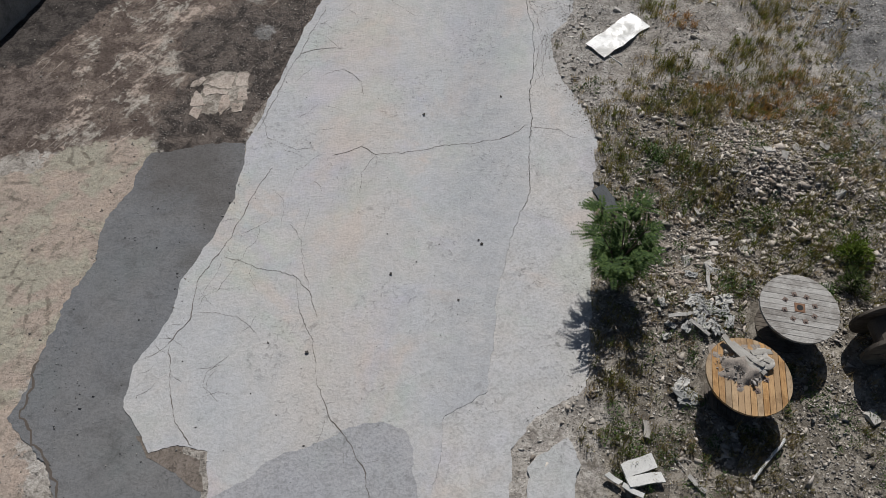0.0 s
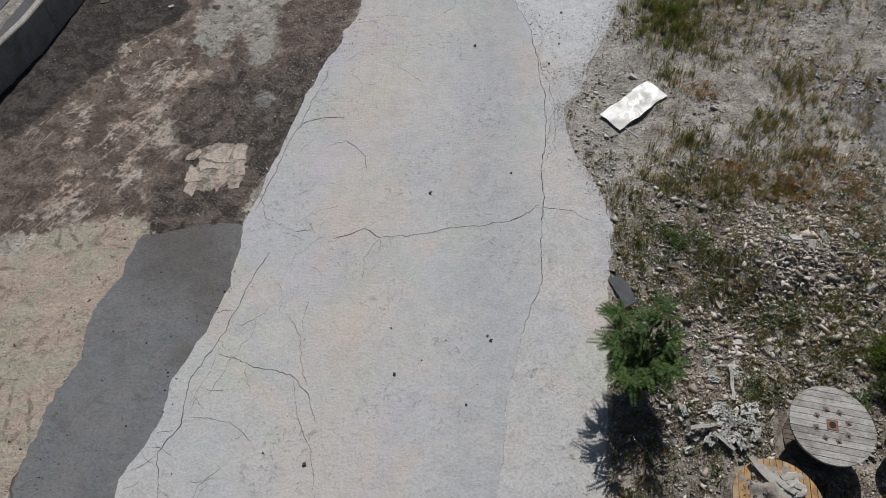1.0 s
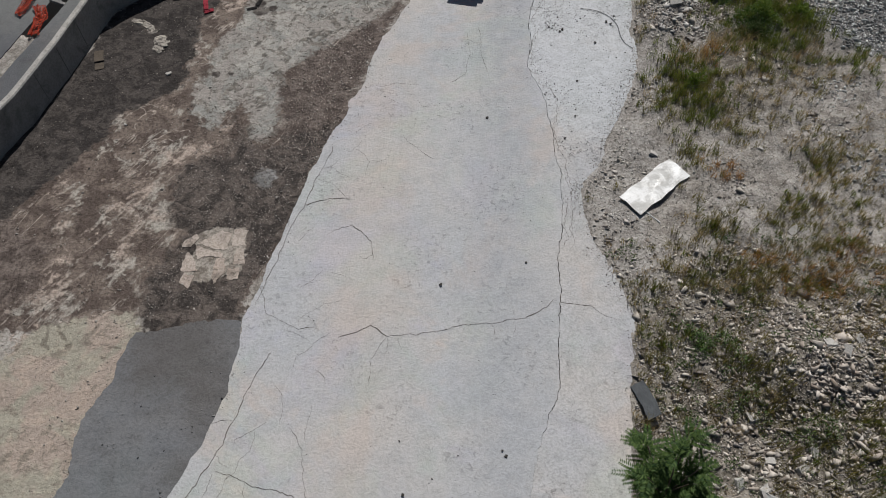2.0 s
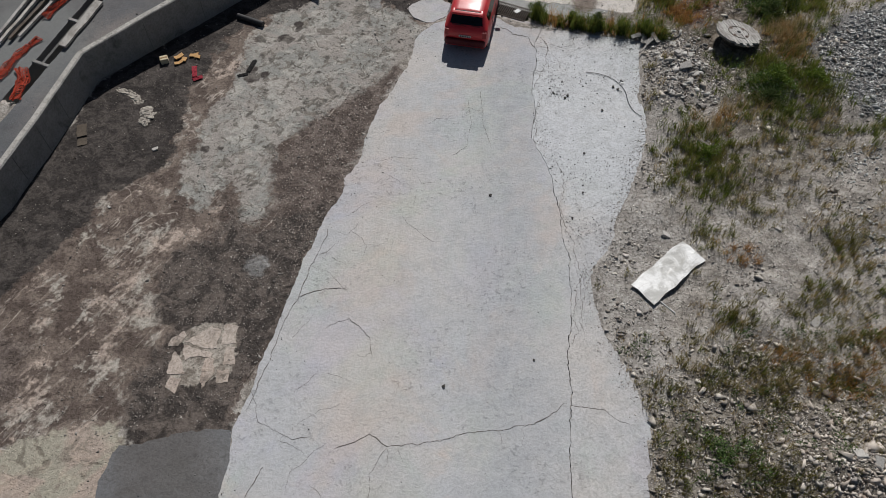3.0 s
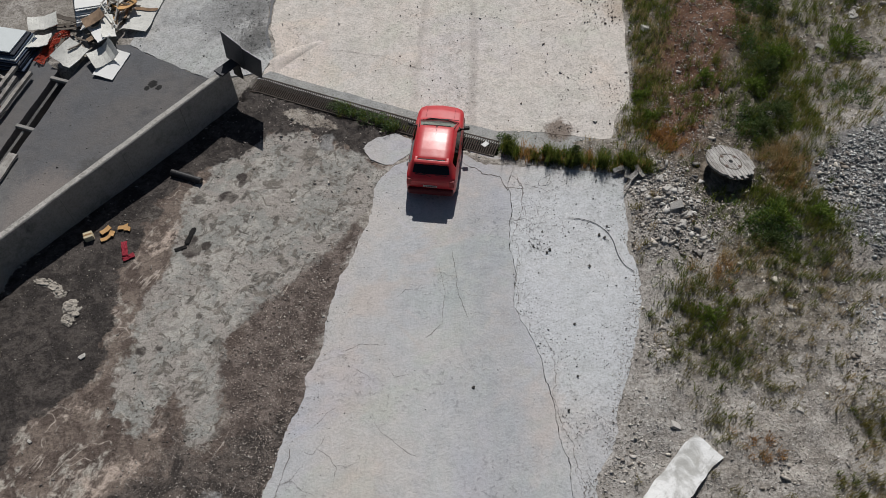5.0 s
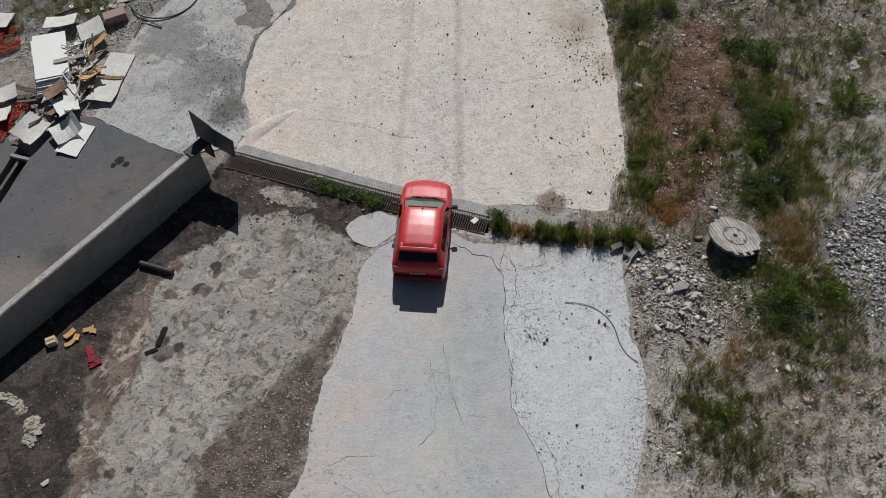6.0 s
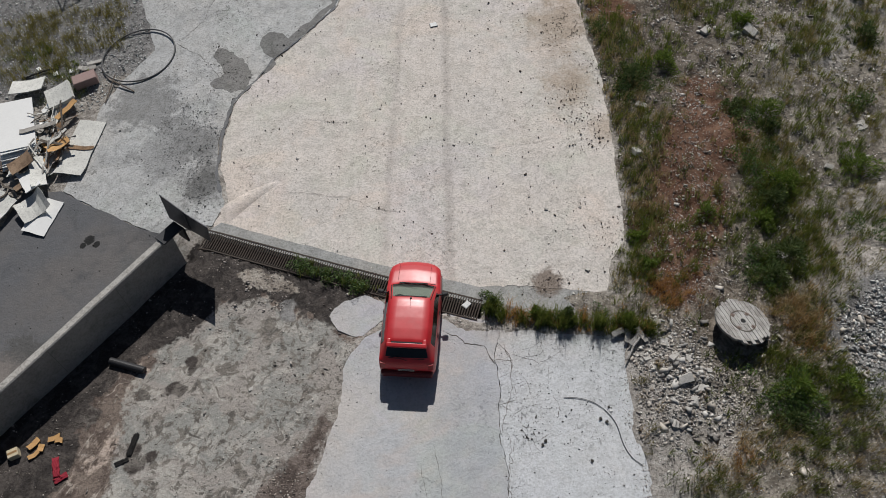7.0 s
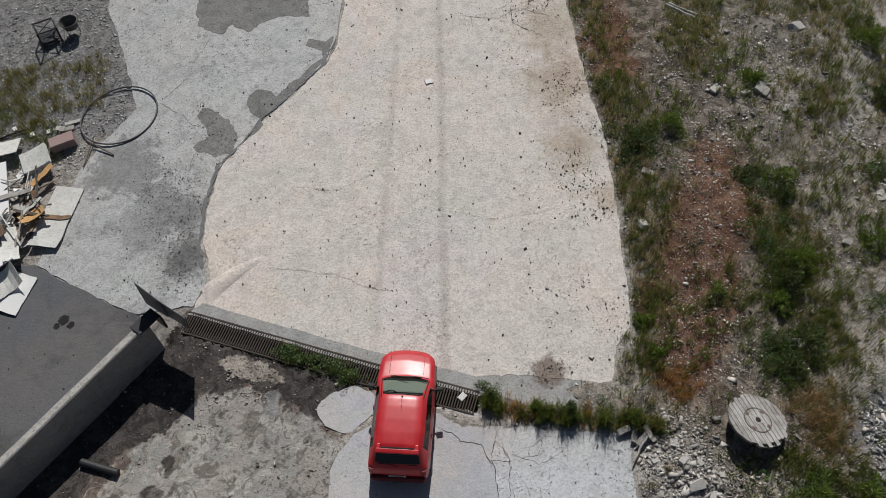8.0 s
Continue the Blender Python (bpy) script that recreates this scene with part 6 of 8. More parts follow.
netting(-16.75, 28.9, 1.5, 0.5, TURN_ + 30, 8.0)
netting(-13.95, 38.35, 1.1, 0.7, 30, 12.0)
netting(-14.15, 37.6, 0.9, 0.5, 75, 21.0)
netting(-15.1, 42.45, 1.0, 0.6, 60, 15.0)
netting(-15.05, 41.75, 1.3, 0.7, 8, 18.0)


def panel_stack():
    t = thing("panel_stack", pose(-15.75, 37.75, ramp_z(-15.75, 37.75), 0, 0, -16), "stack of dark blue and white insulation panels", "panel stack")
    blue, dark = plain("blue_panel", (0.05, 0.075, 0.12), 0.6, vary=0.2), plain("navy_panel", (0.02, 0.026, 0.04), 0.6, vary=0.2)
    pale = plain("pale_panel", (0.62, 0.66, 0.66), 0.55, vary=0.1)
    for k in range(10):
        bm = bmesh.new()
        box(bm, (2.2 - 0.09 * max(0, k - 6), 1.5 - 0.08 * max(0, k - 6), 0.055), pose(random.uniform(-0.05, 0.05) - 0.03 * k, random.uniform(-0.05, 0.05) + 0.03 * k, 0.05 + k * 0.07, 0, 0, random.uniform(-3, 3)), 0.006)
        part("panel", bm, pale if k in (6, 9) else (blue if k % 2 else dark), t)


panel_stack()

# heap of boards, sheets and splintered wood on the apron
CREAM = plain("cream_board", (0.66, 0.655, 0.61), 0.75, vary=0.3, scale=2.5)
CLEAN = plain("clean_white_board", (0.80, 0.80, 0.78), 0.5, vary=0.06, scale=3)
PINK = plain("pinkish_box", (0.34, 0.24, 0.22), 0.8, vary=0.2)
HEAP = "boards of the waste heap"
lying("sheet", -10.42, 39.25, (2.35, 0.98, 0.03), 74, CREAM, "large cream sheet with a brown worn band", 0.08, 1, 2, "sheet", HEAP, 0.03, 0.04)
lying("sheet", -10.42, 39.25 - 0.03, (0.16, 0.9, 0.006), 78, BROWNWOOD, "brown torn band across the cream sheet", 0.128, 1, 2, "sheet", HEAP, 0.0, 0.08)
lying("sheet", -11.45, 36.62, (1.35, 0.88, 0.03), 66, CLEAN, "white sheet lying flat on the ramp", 0.03, 0, 0, "sheet", HEAP, 0.02, 0.03)
lying("sheet", -11.74, 37.0, (1.05, 0.85, 0.02), 28, CREAM, "cream curled sheet on the white one", 0.2, 10, -10, "sheet", HEAP, 0.2, 0.04)
for k in range(7):
    lying("door_panel", -12.72 - 0.02 * (k % 3), 39.9 + 0.085 * k, (2.3, 1.2 - 0.02 * (k % 2), 0.035), 102 + 1.5 * (k % 3), CLEAN, "clean white panel in a slanting pile", 0.1 + 0.065 * k, 2, 1.5 * (k % 2), "panel", "white panels of the heap", 0.01, 0.0)
lying("sheet", -12.1, 38.15, (1.6, 0.55, 0.03), -58, CLEAN, "long white folded sheet propped on the heap", 0.32, 8, -8, "sheet", HEAP, 0.06, 0.05)
lying("sheet", -11.72, 38.25, (1.4, 0.5, 0.03), -74, CREAM, "stained cream sheet propped on the heap", 0.36, -12, -4, "sheet", HEAP, 0.05, 0.05)
lying("sheet", -12.3, 38.65, (0.85, 0.55, 0.025), 28, BROWNWOOD, "brown torn board on the white sheets", 0.5, 4, -6, "sheet", HEAP, 0.06, 0.08)
lying("sheet", -11.1, 39.2, (0.8, 0.5, 0.02), 35, ORANGE, "orange-brown thin board leaning on splinters", 0.42, -14, 8, "sheet", HEAP, 0.1, 0.08)
lying("sheet", -12.7, 42.39, (1.2, 0.75, 0.03), 4, CREAM, "grey-white sheet lying on weeds", 0.28, -6, 4, "sheet", HEAP, 0.06, 0.05)
lying("sheet", -11.35, 41.63, (0.95, 0.85, 0.14), 20, CREAM, "cream torn box lid on the heap", 0.25, 8, -5, "sheet", HEAP, 0.05, 0.05)
lying("sheet", -13.08, 37.25, (1.1, 1.05, 0.03), -39, CREAM, "mossy cream sheet beside the channel", 0.2, 8, 5, "sheet", HEAP, 0.1, 0.05)
lying("sheet", -14.47, 39.1, (1.1, 0.7, 0.03), 12, CREAM, "yellowed rippled sheet on the heap", 0.25, 8, 6, "sheet", HEAP, 0.12, 0.05)
lying("sheet", -14.5, 38.15, (0.9, 0.8, 0.03), 4, CREAM, "broken cream sheet beside the netting", 0.22, -6, 6, "sheet", HEAP, 0.08, 0.06)
lying("sheet", -15.4, 43.2, (1.2, 0.8, 0.03), -16, CREAM, "yellowed cream sheet at the back of the heap", 0.2, 4, 4, "sheet", HEAP, 0.08, 0.05)
for k in range(62):
    x, y = -11.6 + random.uniform(-0.6, 0.6), 39.7 + random.uniform(-1.2, 1.2)
    lying("splintered_board", x, y, (random.uniform(0.4, 1.4), random.choice((0.03, 0.04, 0.06, 0.09, 0.22)), 0.018), random.gauss(66, 42), random.choice((BROWNWOOD, ORANGE, PALEWOOD, PALEWOOD, DARK_SHADE_WOOD, CREAM)), "splintered brown board in the waste heap",
          0.1 + random.random() * 0.4, random.uniform(-12, 12), random.uniform(-14, 14), "board", "splintered boards of the heap", 0.01, 0.05)
for k in range(12):
    x, y = -12.9 + random.uniform(-1.0, 1.0), 38.4 + random.uniform(-0.9, 0.9)
    lying("splintered_board", x, y, (random.uniform(0.5, 1.3), random.uniform(0.05, 0.3), 0.03), random.uniform(0, 180), random.choice((DARK_SHADE_WOOD, DARK_SHADE_WOOD, BROWNWOOD, OLDWOOD)), "dark broken board in the waste heap",
          0.05 + random.random() * 0.2, random.uniform(-10, 10), random.uniform(-10, 10), "board", "splintered boards of the heap", 0.01, 0.06)
for k in range(26):
    x, y = -12.1 + random.uniform(-1.0, 0.9), 39.5 + random.uniform(-1.6, 1.8)
    lying("scrap", x, y, (random.uniform(0.15, 0.5), random.uniform(0.1, 0.35), 0.02), random.uniform(0, 180), random.choice((CLEAN, CREAM, CLEAN, BROWNWOOD)), "small torn scrap of white board",
          0.06 + random.random() * 0.2, random.uniform(-20, 20), random.uniform(-20, 20), "scrap", "scraps of the heap", 0.03, 0.05)
bm = bmesh.new()
box(bm, (0.85, 0.5, 0.32), pose(0, 0, 0.16, 0, 0, 0), 0.02)
crate = finish("crate", bm, PINK)
crate.matrix_world = pose(-10.55, 42.35, ramp_z(-10.55, 42.35), 0, -4, 18)
tagged(crate, "pinkish brown box beside the hoop", "box")
# hoop of black tube
tube("hoop", [(-8.65 + 1.42 * math.cos(a), 43.25 + 1.30 * math.sin(a), ramp_z(-8.65 + 1.42 * math.cos(a), 43.25 + 1.3 * math.sin(a)) + 0.045 + 0.03 * math.sin(a * 2)) for a in np.linspace(0, 2 * math.pi, 25)[:-1]], 0.028, plain("grey_tube", (0.11, 0.11, 0.11), 0.5), "large hoop of grey plastic tube on the apron", "hoop", True)
stick("rod", (-9.75, 41.2, ramp_z(-9.75, 41.2) + 0.03), (-9.45, 42.4, ramp_z(-9.45, 42.4) + 0.12), 0.02, IRON, "thin rusty iron rod beside the hoop", "rod")
stick("rod", (-8.7, 41.5, ramp_z(-8.7, 41.5) + 0.03), (-9.5, 42.1, ramp_z(-9.5, 42.1) + 0.1), 0.025, IRON, "short dark iron rod beside the hoop", "rod")


for x, y, sx, sy, turn in ((-10.55, 43.05, 0.5, 0.2, 10), (-10.35, 43.3, 0.55, 0.14, 20), (-10.75, 43.1, 0.4, 0.18, -8)):
    board("scrap_plank", x, y, gz(x, y) + 0.06, (sx, sy, 0.03), turn, 4, 3, PALEWOOD, "short pale plank beside the pinkish box", "plank", "planks beside the box", 0.01, 0.04)
stick("rod", (-13.15, 43.15, gz(-13.15, 43.15) + 0.05), (-12.0, 43.35, gz(-12.0, 43.35) + 0.06), 0.035, STEEL, "dark iron rod lying in the grass", "rod")
for x, y, s_ in ((-12.55, 43.5, 0.2), (-11.85, 43.1, 0.24), (-11.25, 43.1, 0.2)):
    crumple("paper", x, y, gz(x, y) + 0.03, (s_, s_ * 0.7, 0.08), CLEAN, "crumpled white scrap in the grass", "paper", x * 3, y * 40, 8, 0.3)


def metal_stand(x, y):
    t = thing("metal_stand", pose(x, y, gz(x, y) - 0.02, 0, 0, 24), "open black metal stand with crossed bars", "stand")
    s, h = 0.36, 0.72
    for a in (-1, 1):
        for b in (-1, 1):
            bm = bmesh.new()
            box(bm, (0.05, 0.05, h), pose(a * s, b * s, h / 2), 0.005)
            part("leg", bm, STEEL, t)
    for z in (0.12, h - 0.03):
        for a in (-1, 1):
            for turn in (0, 90):
                bm = bmesh.new()
                box(bm, (2 * s, 0.045, 0.045), pose(*((0, a * s) if turn == 0 else (a * s, 0)), z, 0, 0, turn), 0.005)
                part("rail", bm, STEEL, t)
    for z in (0.3, h - 0.06):
        for turn in (45, -45):
            bm = bmesh.new()
            box(bm, (2.7 * s, 0.03, 0.03), pose(0, 0, z + turn * 0.0003, 0, 0, turn), 0.004)
            part("brace", bm, STEEL, t)
    bm = bmesh.new()
    box(bm, (0.62, 0.62, 0.03), pose(0, 0, 0.2), 0.004)
    part("shelf", bm, STEEL, t)


metal_stand(-11.75, 47.75)
bm = bmesh.new()
bmesh.ops.create_cone(bm, cap_ends=False, segments=24, radius1=0.24, radius2=0.36, depth=0.3, matrix=pose(0, 0, 0.55))
bmesh.ops.create_circle(bm, cap_ends=True, segments=24, radius=0.24, matrix=pose(0, 0, 0.41))
for a in range(3):
    rod(bm, (0.26 * math.cos(a * 2.1), 0.26 * math.sin(a * 2.1), 0.0), (0.26 * math.cos(a * 2.1), 0.26 * math.sin(a * 2.1), 0.6), 0.018, 6)
bmesh.ops.solidify(bm, geom=bm.faces, thickness=0.012)
basin = finish("basin", bm, plain("basin_grey", (0.12, 0.12, 0.11), 0.6, 0.3))
basin.matrix_world = pose(-10.85, 47.95, gz(-10.85, 47.95) - 0.12, 3, -3, 0)
tagged(basin, "dark round metal basin on legs", "basin")
for (x0, y0), (x1, y1) in (((12.2, 45.7), (13.1, 44.8)), ((12.35, 45.75), (13.25, 45.0))):
    stick("lath", (x0, y0, gz(x0, y0) + 0.06), (x1, y1, gz(x1, y1) + 0.06), 0.035, WHITE, "white lath lying among weeds")
stick("branch", (6.3, 28.55, gz(6.4, 28.5) + 0.1), (6.85, 29.15, gz(6.85, 29.15) + 0.16), 0.03, OLDWOOD, "grey split stick at the slab's corner")
for k in range(4):
    x, y = 6.3 + 0.2 * k + random.uniform(-0.05, 0.05), 29.45 - 0.1 * k + random.uniform(-0.1, 0.1)
    board("scrap_plank", x, y, gz(x, y) + 0.14, (random.uniform(0.35, 0.55), 0.16, 0.03), 70 + random.uniform(-60, 60), 10, -8, PALEWOOD if k % 2 else OLDWOOD, "grey rotten plank at the end of the drain", "plank", "planks at the drain's end", 0.01, 0.06)


# ---- stones ----
def stone_shape(seed, points=9):
    """An angular broken stone: the hull of a few corners."""
    rng = random.Random(int(seed * 10))
    bm = bmesh.new()
    for _ in range(points):
        v = Vector((rng.gauss(0, 1), rng.gauss(0, 1), rng.gauss(0, 1))).normalized() * rng.uniform(0.28, 0.66)
        bm.verts.new((v.x * 1.15, v.y, v.z * 0.85))
    out = bmesh.ops.convex_hull(bm, input=bm.verts)
    bmesh.ops.delete(bm, geom=[g for g in set(out["geom_interior"] + out["geom_unused"]) if isinstance(g, bmesh.types.BMVert)], context="VERTS")
    bmesh.ops.recalc_face_normals(bm, faces=bm.faces)
    return bm


def clear(x, y):
    """True where nothing large lies flat on the ground."""
    a = radians(41)
    u, v = (x - 5.83) * math.cos(a) + (y - 19.45) * math.sin(a), -(x - 5.83) * math.sin(a) + (y - 19.45) * math.cos(a)
    free = ~((np.abs(u) < 1.2) & (np.abs(v) < 0.5))
    for cx, cy, r in ((8.62, 8.52, 0.95), (7.08, 6.98, 0.98), (9.69, 29.02, 0.8)):
        free &= np.hypot(x - cx, y - cy) > r
    return free


def pebbles(name, x, y, size, material, label, lift=0.0, on=None, category="stones", flat=1.0, corners=9):
    """Thousands of uneven stones as one heap of loose pieces."""
    shapes = []
    for k in range(7):
        bm = stone_shape(k + 0.5, corners)
        bm.verts.index_update()
        shapes.append((np.array([v.co[:] for v in bm.verts]), np.array([[v.index for v in f.verts] for f in bm.faces])))
        bm.free()
    if on is None:
        free = clear(x, y)
        x, y, size = x[free], y[free], size[free]
    rng = np.random.default_rng(len(x))
    z = (ground_z if on is None else on)(x, y) + lift
    V, F, base = [], [], 0
    kind = rng.integers(0, 7, len(x))
    for k, (v, f) in enumerate(shapes):
        sel = np.nonzero(kind == k)[0]
        m = len(sel)
        if not m:
            continue
        a = rng.uniform(0, 2 * np.pi, m)
        s = size[sel]
        st = np.stack([rng.uniform(0.75, 1.35, m), rng.uniform(0.7, 1.25, m), rng.uniform(0.7, 1.2, m) * flat], 1) * s[:, None]
        p = v[None] * st[:, None, :]
        c, d = np.cos(a)[:, None], np.sin(a)[:, None]
        q = np.stack([p[..., 0] * c - p[..., 1] * d, p[..., 0] * d + p[..., 1] * c, p[..., 2]], -1)
        tilt = rng.uniform(-0.5, 0.5, m)[:, None]
        q = np.stack([q[..., 0], q[..., 1] * np.cos(tilt) - q[..., 2] * np.sin(tilt), q[..., 1] * np.sin(tilt) + q[..., 2] * np.cos(tilt)], -1)
        q += np.stack([x[sel], y[sel], z[sel] + s * 0.12], 1)[:, None, :]
        V.append(q.reshape(-1, 3))
        F.append((f[None] + (np.arange(m) * len(v))[:, None, None]).reshape(-1, 3) + base)
        base += m * len(v)
    ob = raw(name, np.concatenate(V), np.concatenate(F), material)
    return tagged(ob, label, category, kind="stuff")


R_ = np.random.default_rng(7)


def paved(x, y):
    return np.maximum.reduce([inside(x, y, ROAD_WEST + STRIP_EAST), inside(x, y, NORTH), inside(x, y, APRON), inside(x, y, RAMP)])


def strew(n, x0, x1, y0, y1, keep):
    x, y = R_.uniform(x0, x1, n), R_.uniform(y0, y1, n)
    k = R_.random(n) < keep(x, y)
    return x[k], y[k]


def in_field(x, y):
    return (paved(x, y) < -0.05) & (x > 1.2)


def rubble_density(x, y):
    d = 0.42 + 0.6 * smooth01((fbm(x * 0.6, y * 0.6, 31) - 0.48) * 6)
    for cx, cy, r, g in ((9.0, 12.8, 2.6, 2.0), (7.0, 11.5, 2.0, 1.6), (6.5, 9.2, 2.0, 1.6), (7.6, 27.8, 1.3, 2.0), (10.5, 11.5, 2, 1.2), (9, 6, 2.5, 0.7), (10.8, 36, 1.6, 0.6), (13.5, 40.5, 2.0, 0.9)):
        d = d + g * np.exp(-((x - cx) ** 2 + (y - cy) ** 2) / r ** 2)
    return np.clip(d, 0, 1.6) / 1.6 * in_field(x, y)


x, y = strew(110000, 1.3, 20, 1.5, 50, lambda x, y: rubble_density(x, y) * 0.7)
pebbles("field_stones", x, y, np.clip(R_.lognormal(-3.2, 0.45, len(x)), 0.02, 0.13), STONE, "small pale stones strewn over bare earth", corners=7)
x, y = strew(60000, 3.0, 15, 13, 34, lambda x, y: in_field(x, y) * (0.25 + 0.75 * smooth01((fbm(x * 0.8, y * 0.8, 35) - 0.42) * 6)))
pebbles("field_gravel", x, y, np.clip(R_.lognormal(-3.45, 0.35, len(x)), 0.018, 0.07), varied("mixed_gravel", (0.10, 0.087, 0.077), (0.74, 0.70, 0.66)), "fine mixed gravel over the bare earth", category="gravel", corners=6)
x, y = strew(34000, 2.0, 14, 3, 33, lambda x, y: np.clip(rubble_density(x, y) - 0.3, 0, 1) * 1.2)
pebbles("rubble", x, y, np.clip(R_.lognormal(-2.55, 0.5, len(x)), 0.03, 0.30), varied("rubble_stone", (0.17, 0.142, 0.118), (0.70, 0.645, 0.575)), "heaps of broken stone and brick rubble", category="rubble", corners=6)
x, y = strew(24000, 11.5, 21, 21, 34, lambda x, y: smooth01((inside(x, y, [(21, 34), (16.0, 31.1), (13.6, 30.0), (12.2, 28.6), (12.0, 26.8), (13.0, 25.2), (21, 21)]) + (fbm(x, y, 8) - 0.5) * 1.4) / 0.6))
pebbles("gravel_heap", x, y, np.clip(R_.lognormal(-2.3, 0.3, len(x)), 0.05, 0.2), GRAVEL, "heap of clean grey broken gravel", category="gravel", corners=6)
x, y = strew(7000, 11.5, 20, 13, 24, lambda x, y: smooth01((fbm(x * 0.5, y * 0.5, 9) - 0.5) * 5))
pebbles("gravel", x, y, np.clip(R_.lognormal(-2.6, 0.3, len(x)), 0.03, 0.14), GRAVEL, "loose grey gravel on the ground", category="gravel")
x, y = strew(9000, -16, -8.2, 41, 50, lambda x, y: (paved(x, y) < -0.05) * 0.8)
pebbles("gravel", x, y, np.clip(R_.lognormal(-2.9, 0.35, len(x)), 0.02, 0.13), GRAVEL, "dark grey gravel beside the apron", category="gravel")


def yard_density(x, y):
    inside_yard = (x > np.interp(y, [p[1] for p in WALL_LINE], [p[0] for p in WALL_LINE]) + 0.1) & (paved(x, y) < -0.03) & (x < 1)
    return inside_yard * (0.12 + 0.6 * smooth01((fbm(x * 0.8, y * 0.8, 41) - 0.5) * 6) + 0.4 * smooth01(1 - (-inside(x, y, ROAD_WEST + STRIP_EAST)) / 2.0))


x, y = strew(34000, -15, 0.5, 3, 34.3, lambda x, y: yard_density(x, y) * 0.8)
pebbles("yard_grit", x, y, np.clip(R_.lognormal(-3.5, 0.42, len(x)), 0.014, 0.10), varied("yard_grit", (0.07, 0.06, 0.055), (0.42, 0.385, 0.35)), "fine grit and pebbles on the dirty yard", category="grit")


def slab_top(up):
    return lambda x, y: land(x, y) + up


def north_grit(x, y):
    d = inside(x, y, NORTH)
    east = smooth01((x - 4.6) / 3.0)
    return (d > 0.05) * (0.05 + 1.0 * east ** 2 * smooth01((fbm(x * 0.7, y * 0.7, 55) - 0.42) * 5))


x, y = strew(22000, -5, 8.6, 31, 48, north_grit)
pebbles("road_grit", x, y, np.clip(R_.lognormal(-3.45, 0.42, len(x)), 0.015, 0.12), varied("brown_grit", (0.05, 0.04, 0.033), (0.22, 0.18, 0.15)), "dark grit strewn on the pinkish concrete", on=slab_top(0.034), category="grit")


def strip_grit(x, y):
    d = inside(x, y, [(a, b) for a, b in JOINT] + STRIP_EAST)
    return (d > 0.04) * smooth01((y - 17) / 4) * (0.3 + 0.55 * smooth01(1 - d / 1.6)) * (0.25 + smooth01((fbm(x * 0.9, y * 0.9, 56) - 0.45) * 5))


x, y = strew(30000, 1.5, 7.2, 8, 29.6, strip_grit)
pebbles("strip_grit", x, y, np.clip(R_.lognormal(-4.1, 0.45, len(x)), 0.008, 0.1), STONE_DARK, "dark crumbs and stones on the whitish concrete strip", on=slab_top(0.034), category="grit")
x, y = strew(500, -6.5, 3, 4, 30, lambda x, y: (inside(x, y, ROAD_WEST + [(2.55, 30.2)] + JOINT[::-1][1:]) > 0.1) * 0.5)
pebbles("road_grit", x, y, np.clip(R_.lognormal(-3.8, 0.4, len(x)), 0.012, 0.08), STONE_DARK, "scattered dark crumbs on the grey roadway", on=slab_top(0.042), category="grit")
x, y = strew(4200, -11, -0.5, 35, 50, lambda x, y: (inside(x, y, APRON) > 0.1) * (0.08 + 0.7 * smooth01((fbm(x * 0.8, y * 0.8, 57) - 0.55) * 8) + np.exp(-((x + 6.0) ** 2 + (y - 36.7) ** 2) / 0.6) + np.exp(-((x + 5.1) ** 2 + (y - 41.7) ** 2) / 0.7) + 0.7 * np.exp(-((x + 2.8) ** 2 + (y - 43.3) ** 2) / 0.6)))
pebbles("apron_grit", x, y, np.clip(R_.lognormal(-3.45, 0.4, len(x)), 0.012, 0.1), STONE_DARK, "dark grit on the stained apron", on=slab_top(0.028), category="grit")
x, y = strew(1800, -10.2, -5.4, 1, 14.8, lambda x, y: (inside(x, y, ASPHALT_EDGE + [(-5.6, 13.6), (-6.8, 8.6), (-4.9, 1.0)]) > 0.02) * (0.15 + 0.8 * smooth01((fbm(x * 0.9, y * 0.9, 58) - 0.5) * 6)))
pebbles("asphalt_grit", x, y, np.clip(R_.lognormal(-3.55, 0.4, len(x)), 0.014, 0.08), varied("asphalt_grit", (0.03, 0.03, 0.03), (0.34, 0.33, 0.32)), "loose grit on the worn asphalt", on=slab_top(0.022), category="grit")
x, y = strew(420, -16, -7.5, 24, 37, lambda x, y: (inside(x, y, RAMP) > 0.1) * 0.5)
pebbles("ramp_grit", x, y, np.clip(R_.lognormal(-3.4, 0.45, len(x)), 0.015, 0.12), STONE_DARK, "scattered dark crumbs on the ramp", on=slab_top(0.033), category="grit")
FAR_RUBBLE = [(15.66, 43.09, 1.2), (16.58, 42.08, 1.0), (13.71, 41.89, 1.1), (12.63, 39.33, 0.8), (13.96, 40.2, 0.9), (11.06, 41.46, 0.8), (16.3, 36.2, 0.7), (17.44, 38.18, 1.2), (8.7, 36.4, 0.5), (12.0, 33.0, 0.8), (11.0, 37.9, 0.6), (13.4, 43.4, 1.0)]
x, y = strew(26000, 7.5, 20, 31, 48, lambda x, y: in_field(x, y) * np.clip(sum(np.exp(-((x - cx) ** 2 + (y - cy) ** 2) / r ** 2) for cx, cy, r in FAR_RUBBLE), 0, 1) * 0.55)
pebbles("rubble", x, y, np.clip(R_.lognormal(-2.65, 0.5, len(x)), 0.03, 0.26), varied("far_rubble_stone", (0.15, 0.128, 0.112), (0.74, 0.70, 0.655)), "heaps of broken pale stone among the weeds", category="rubble", corners=6)
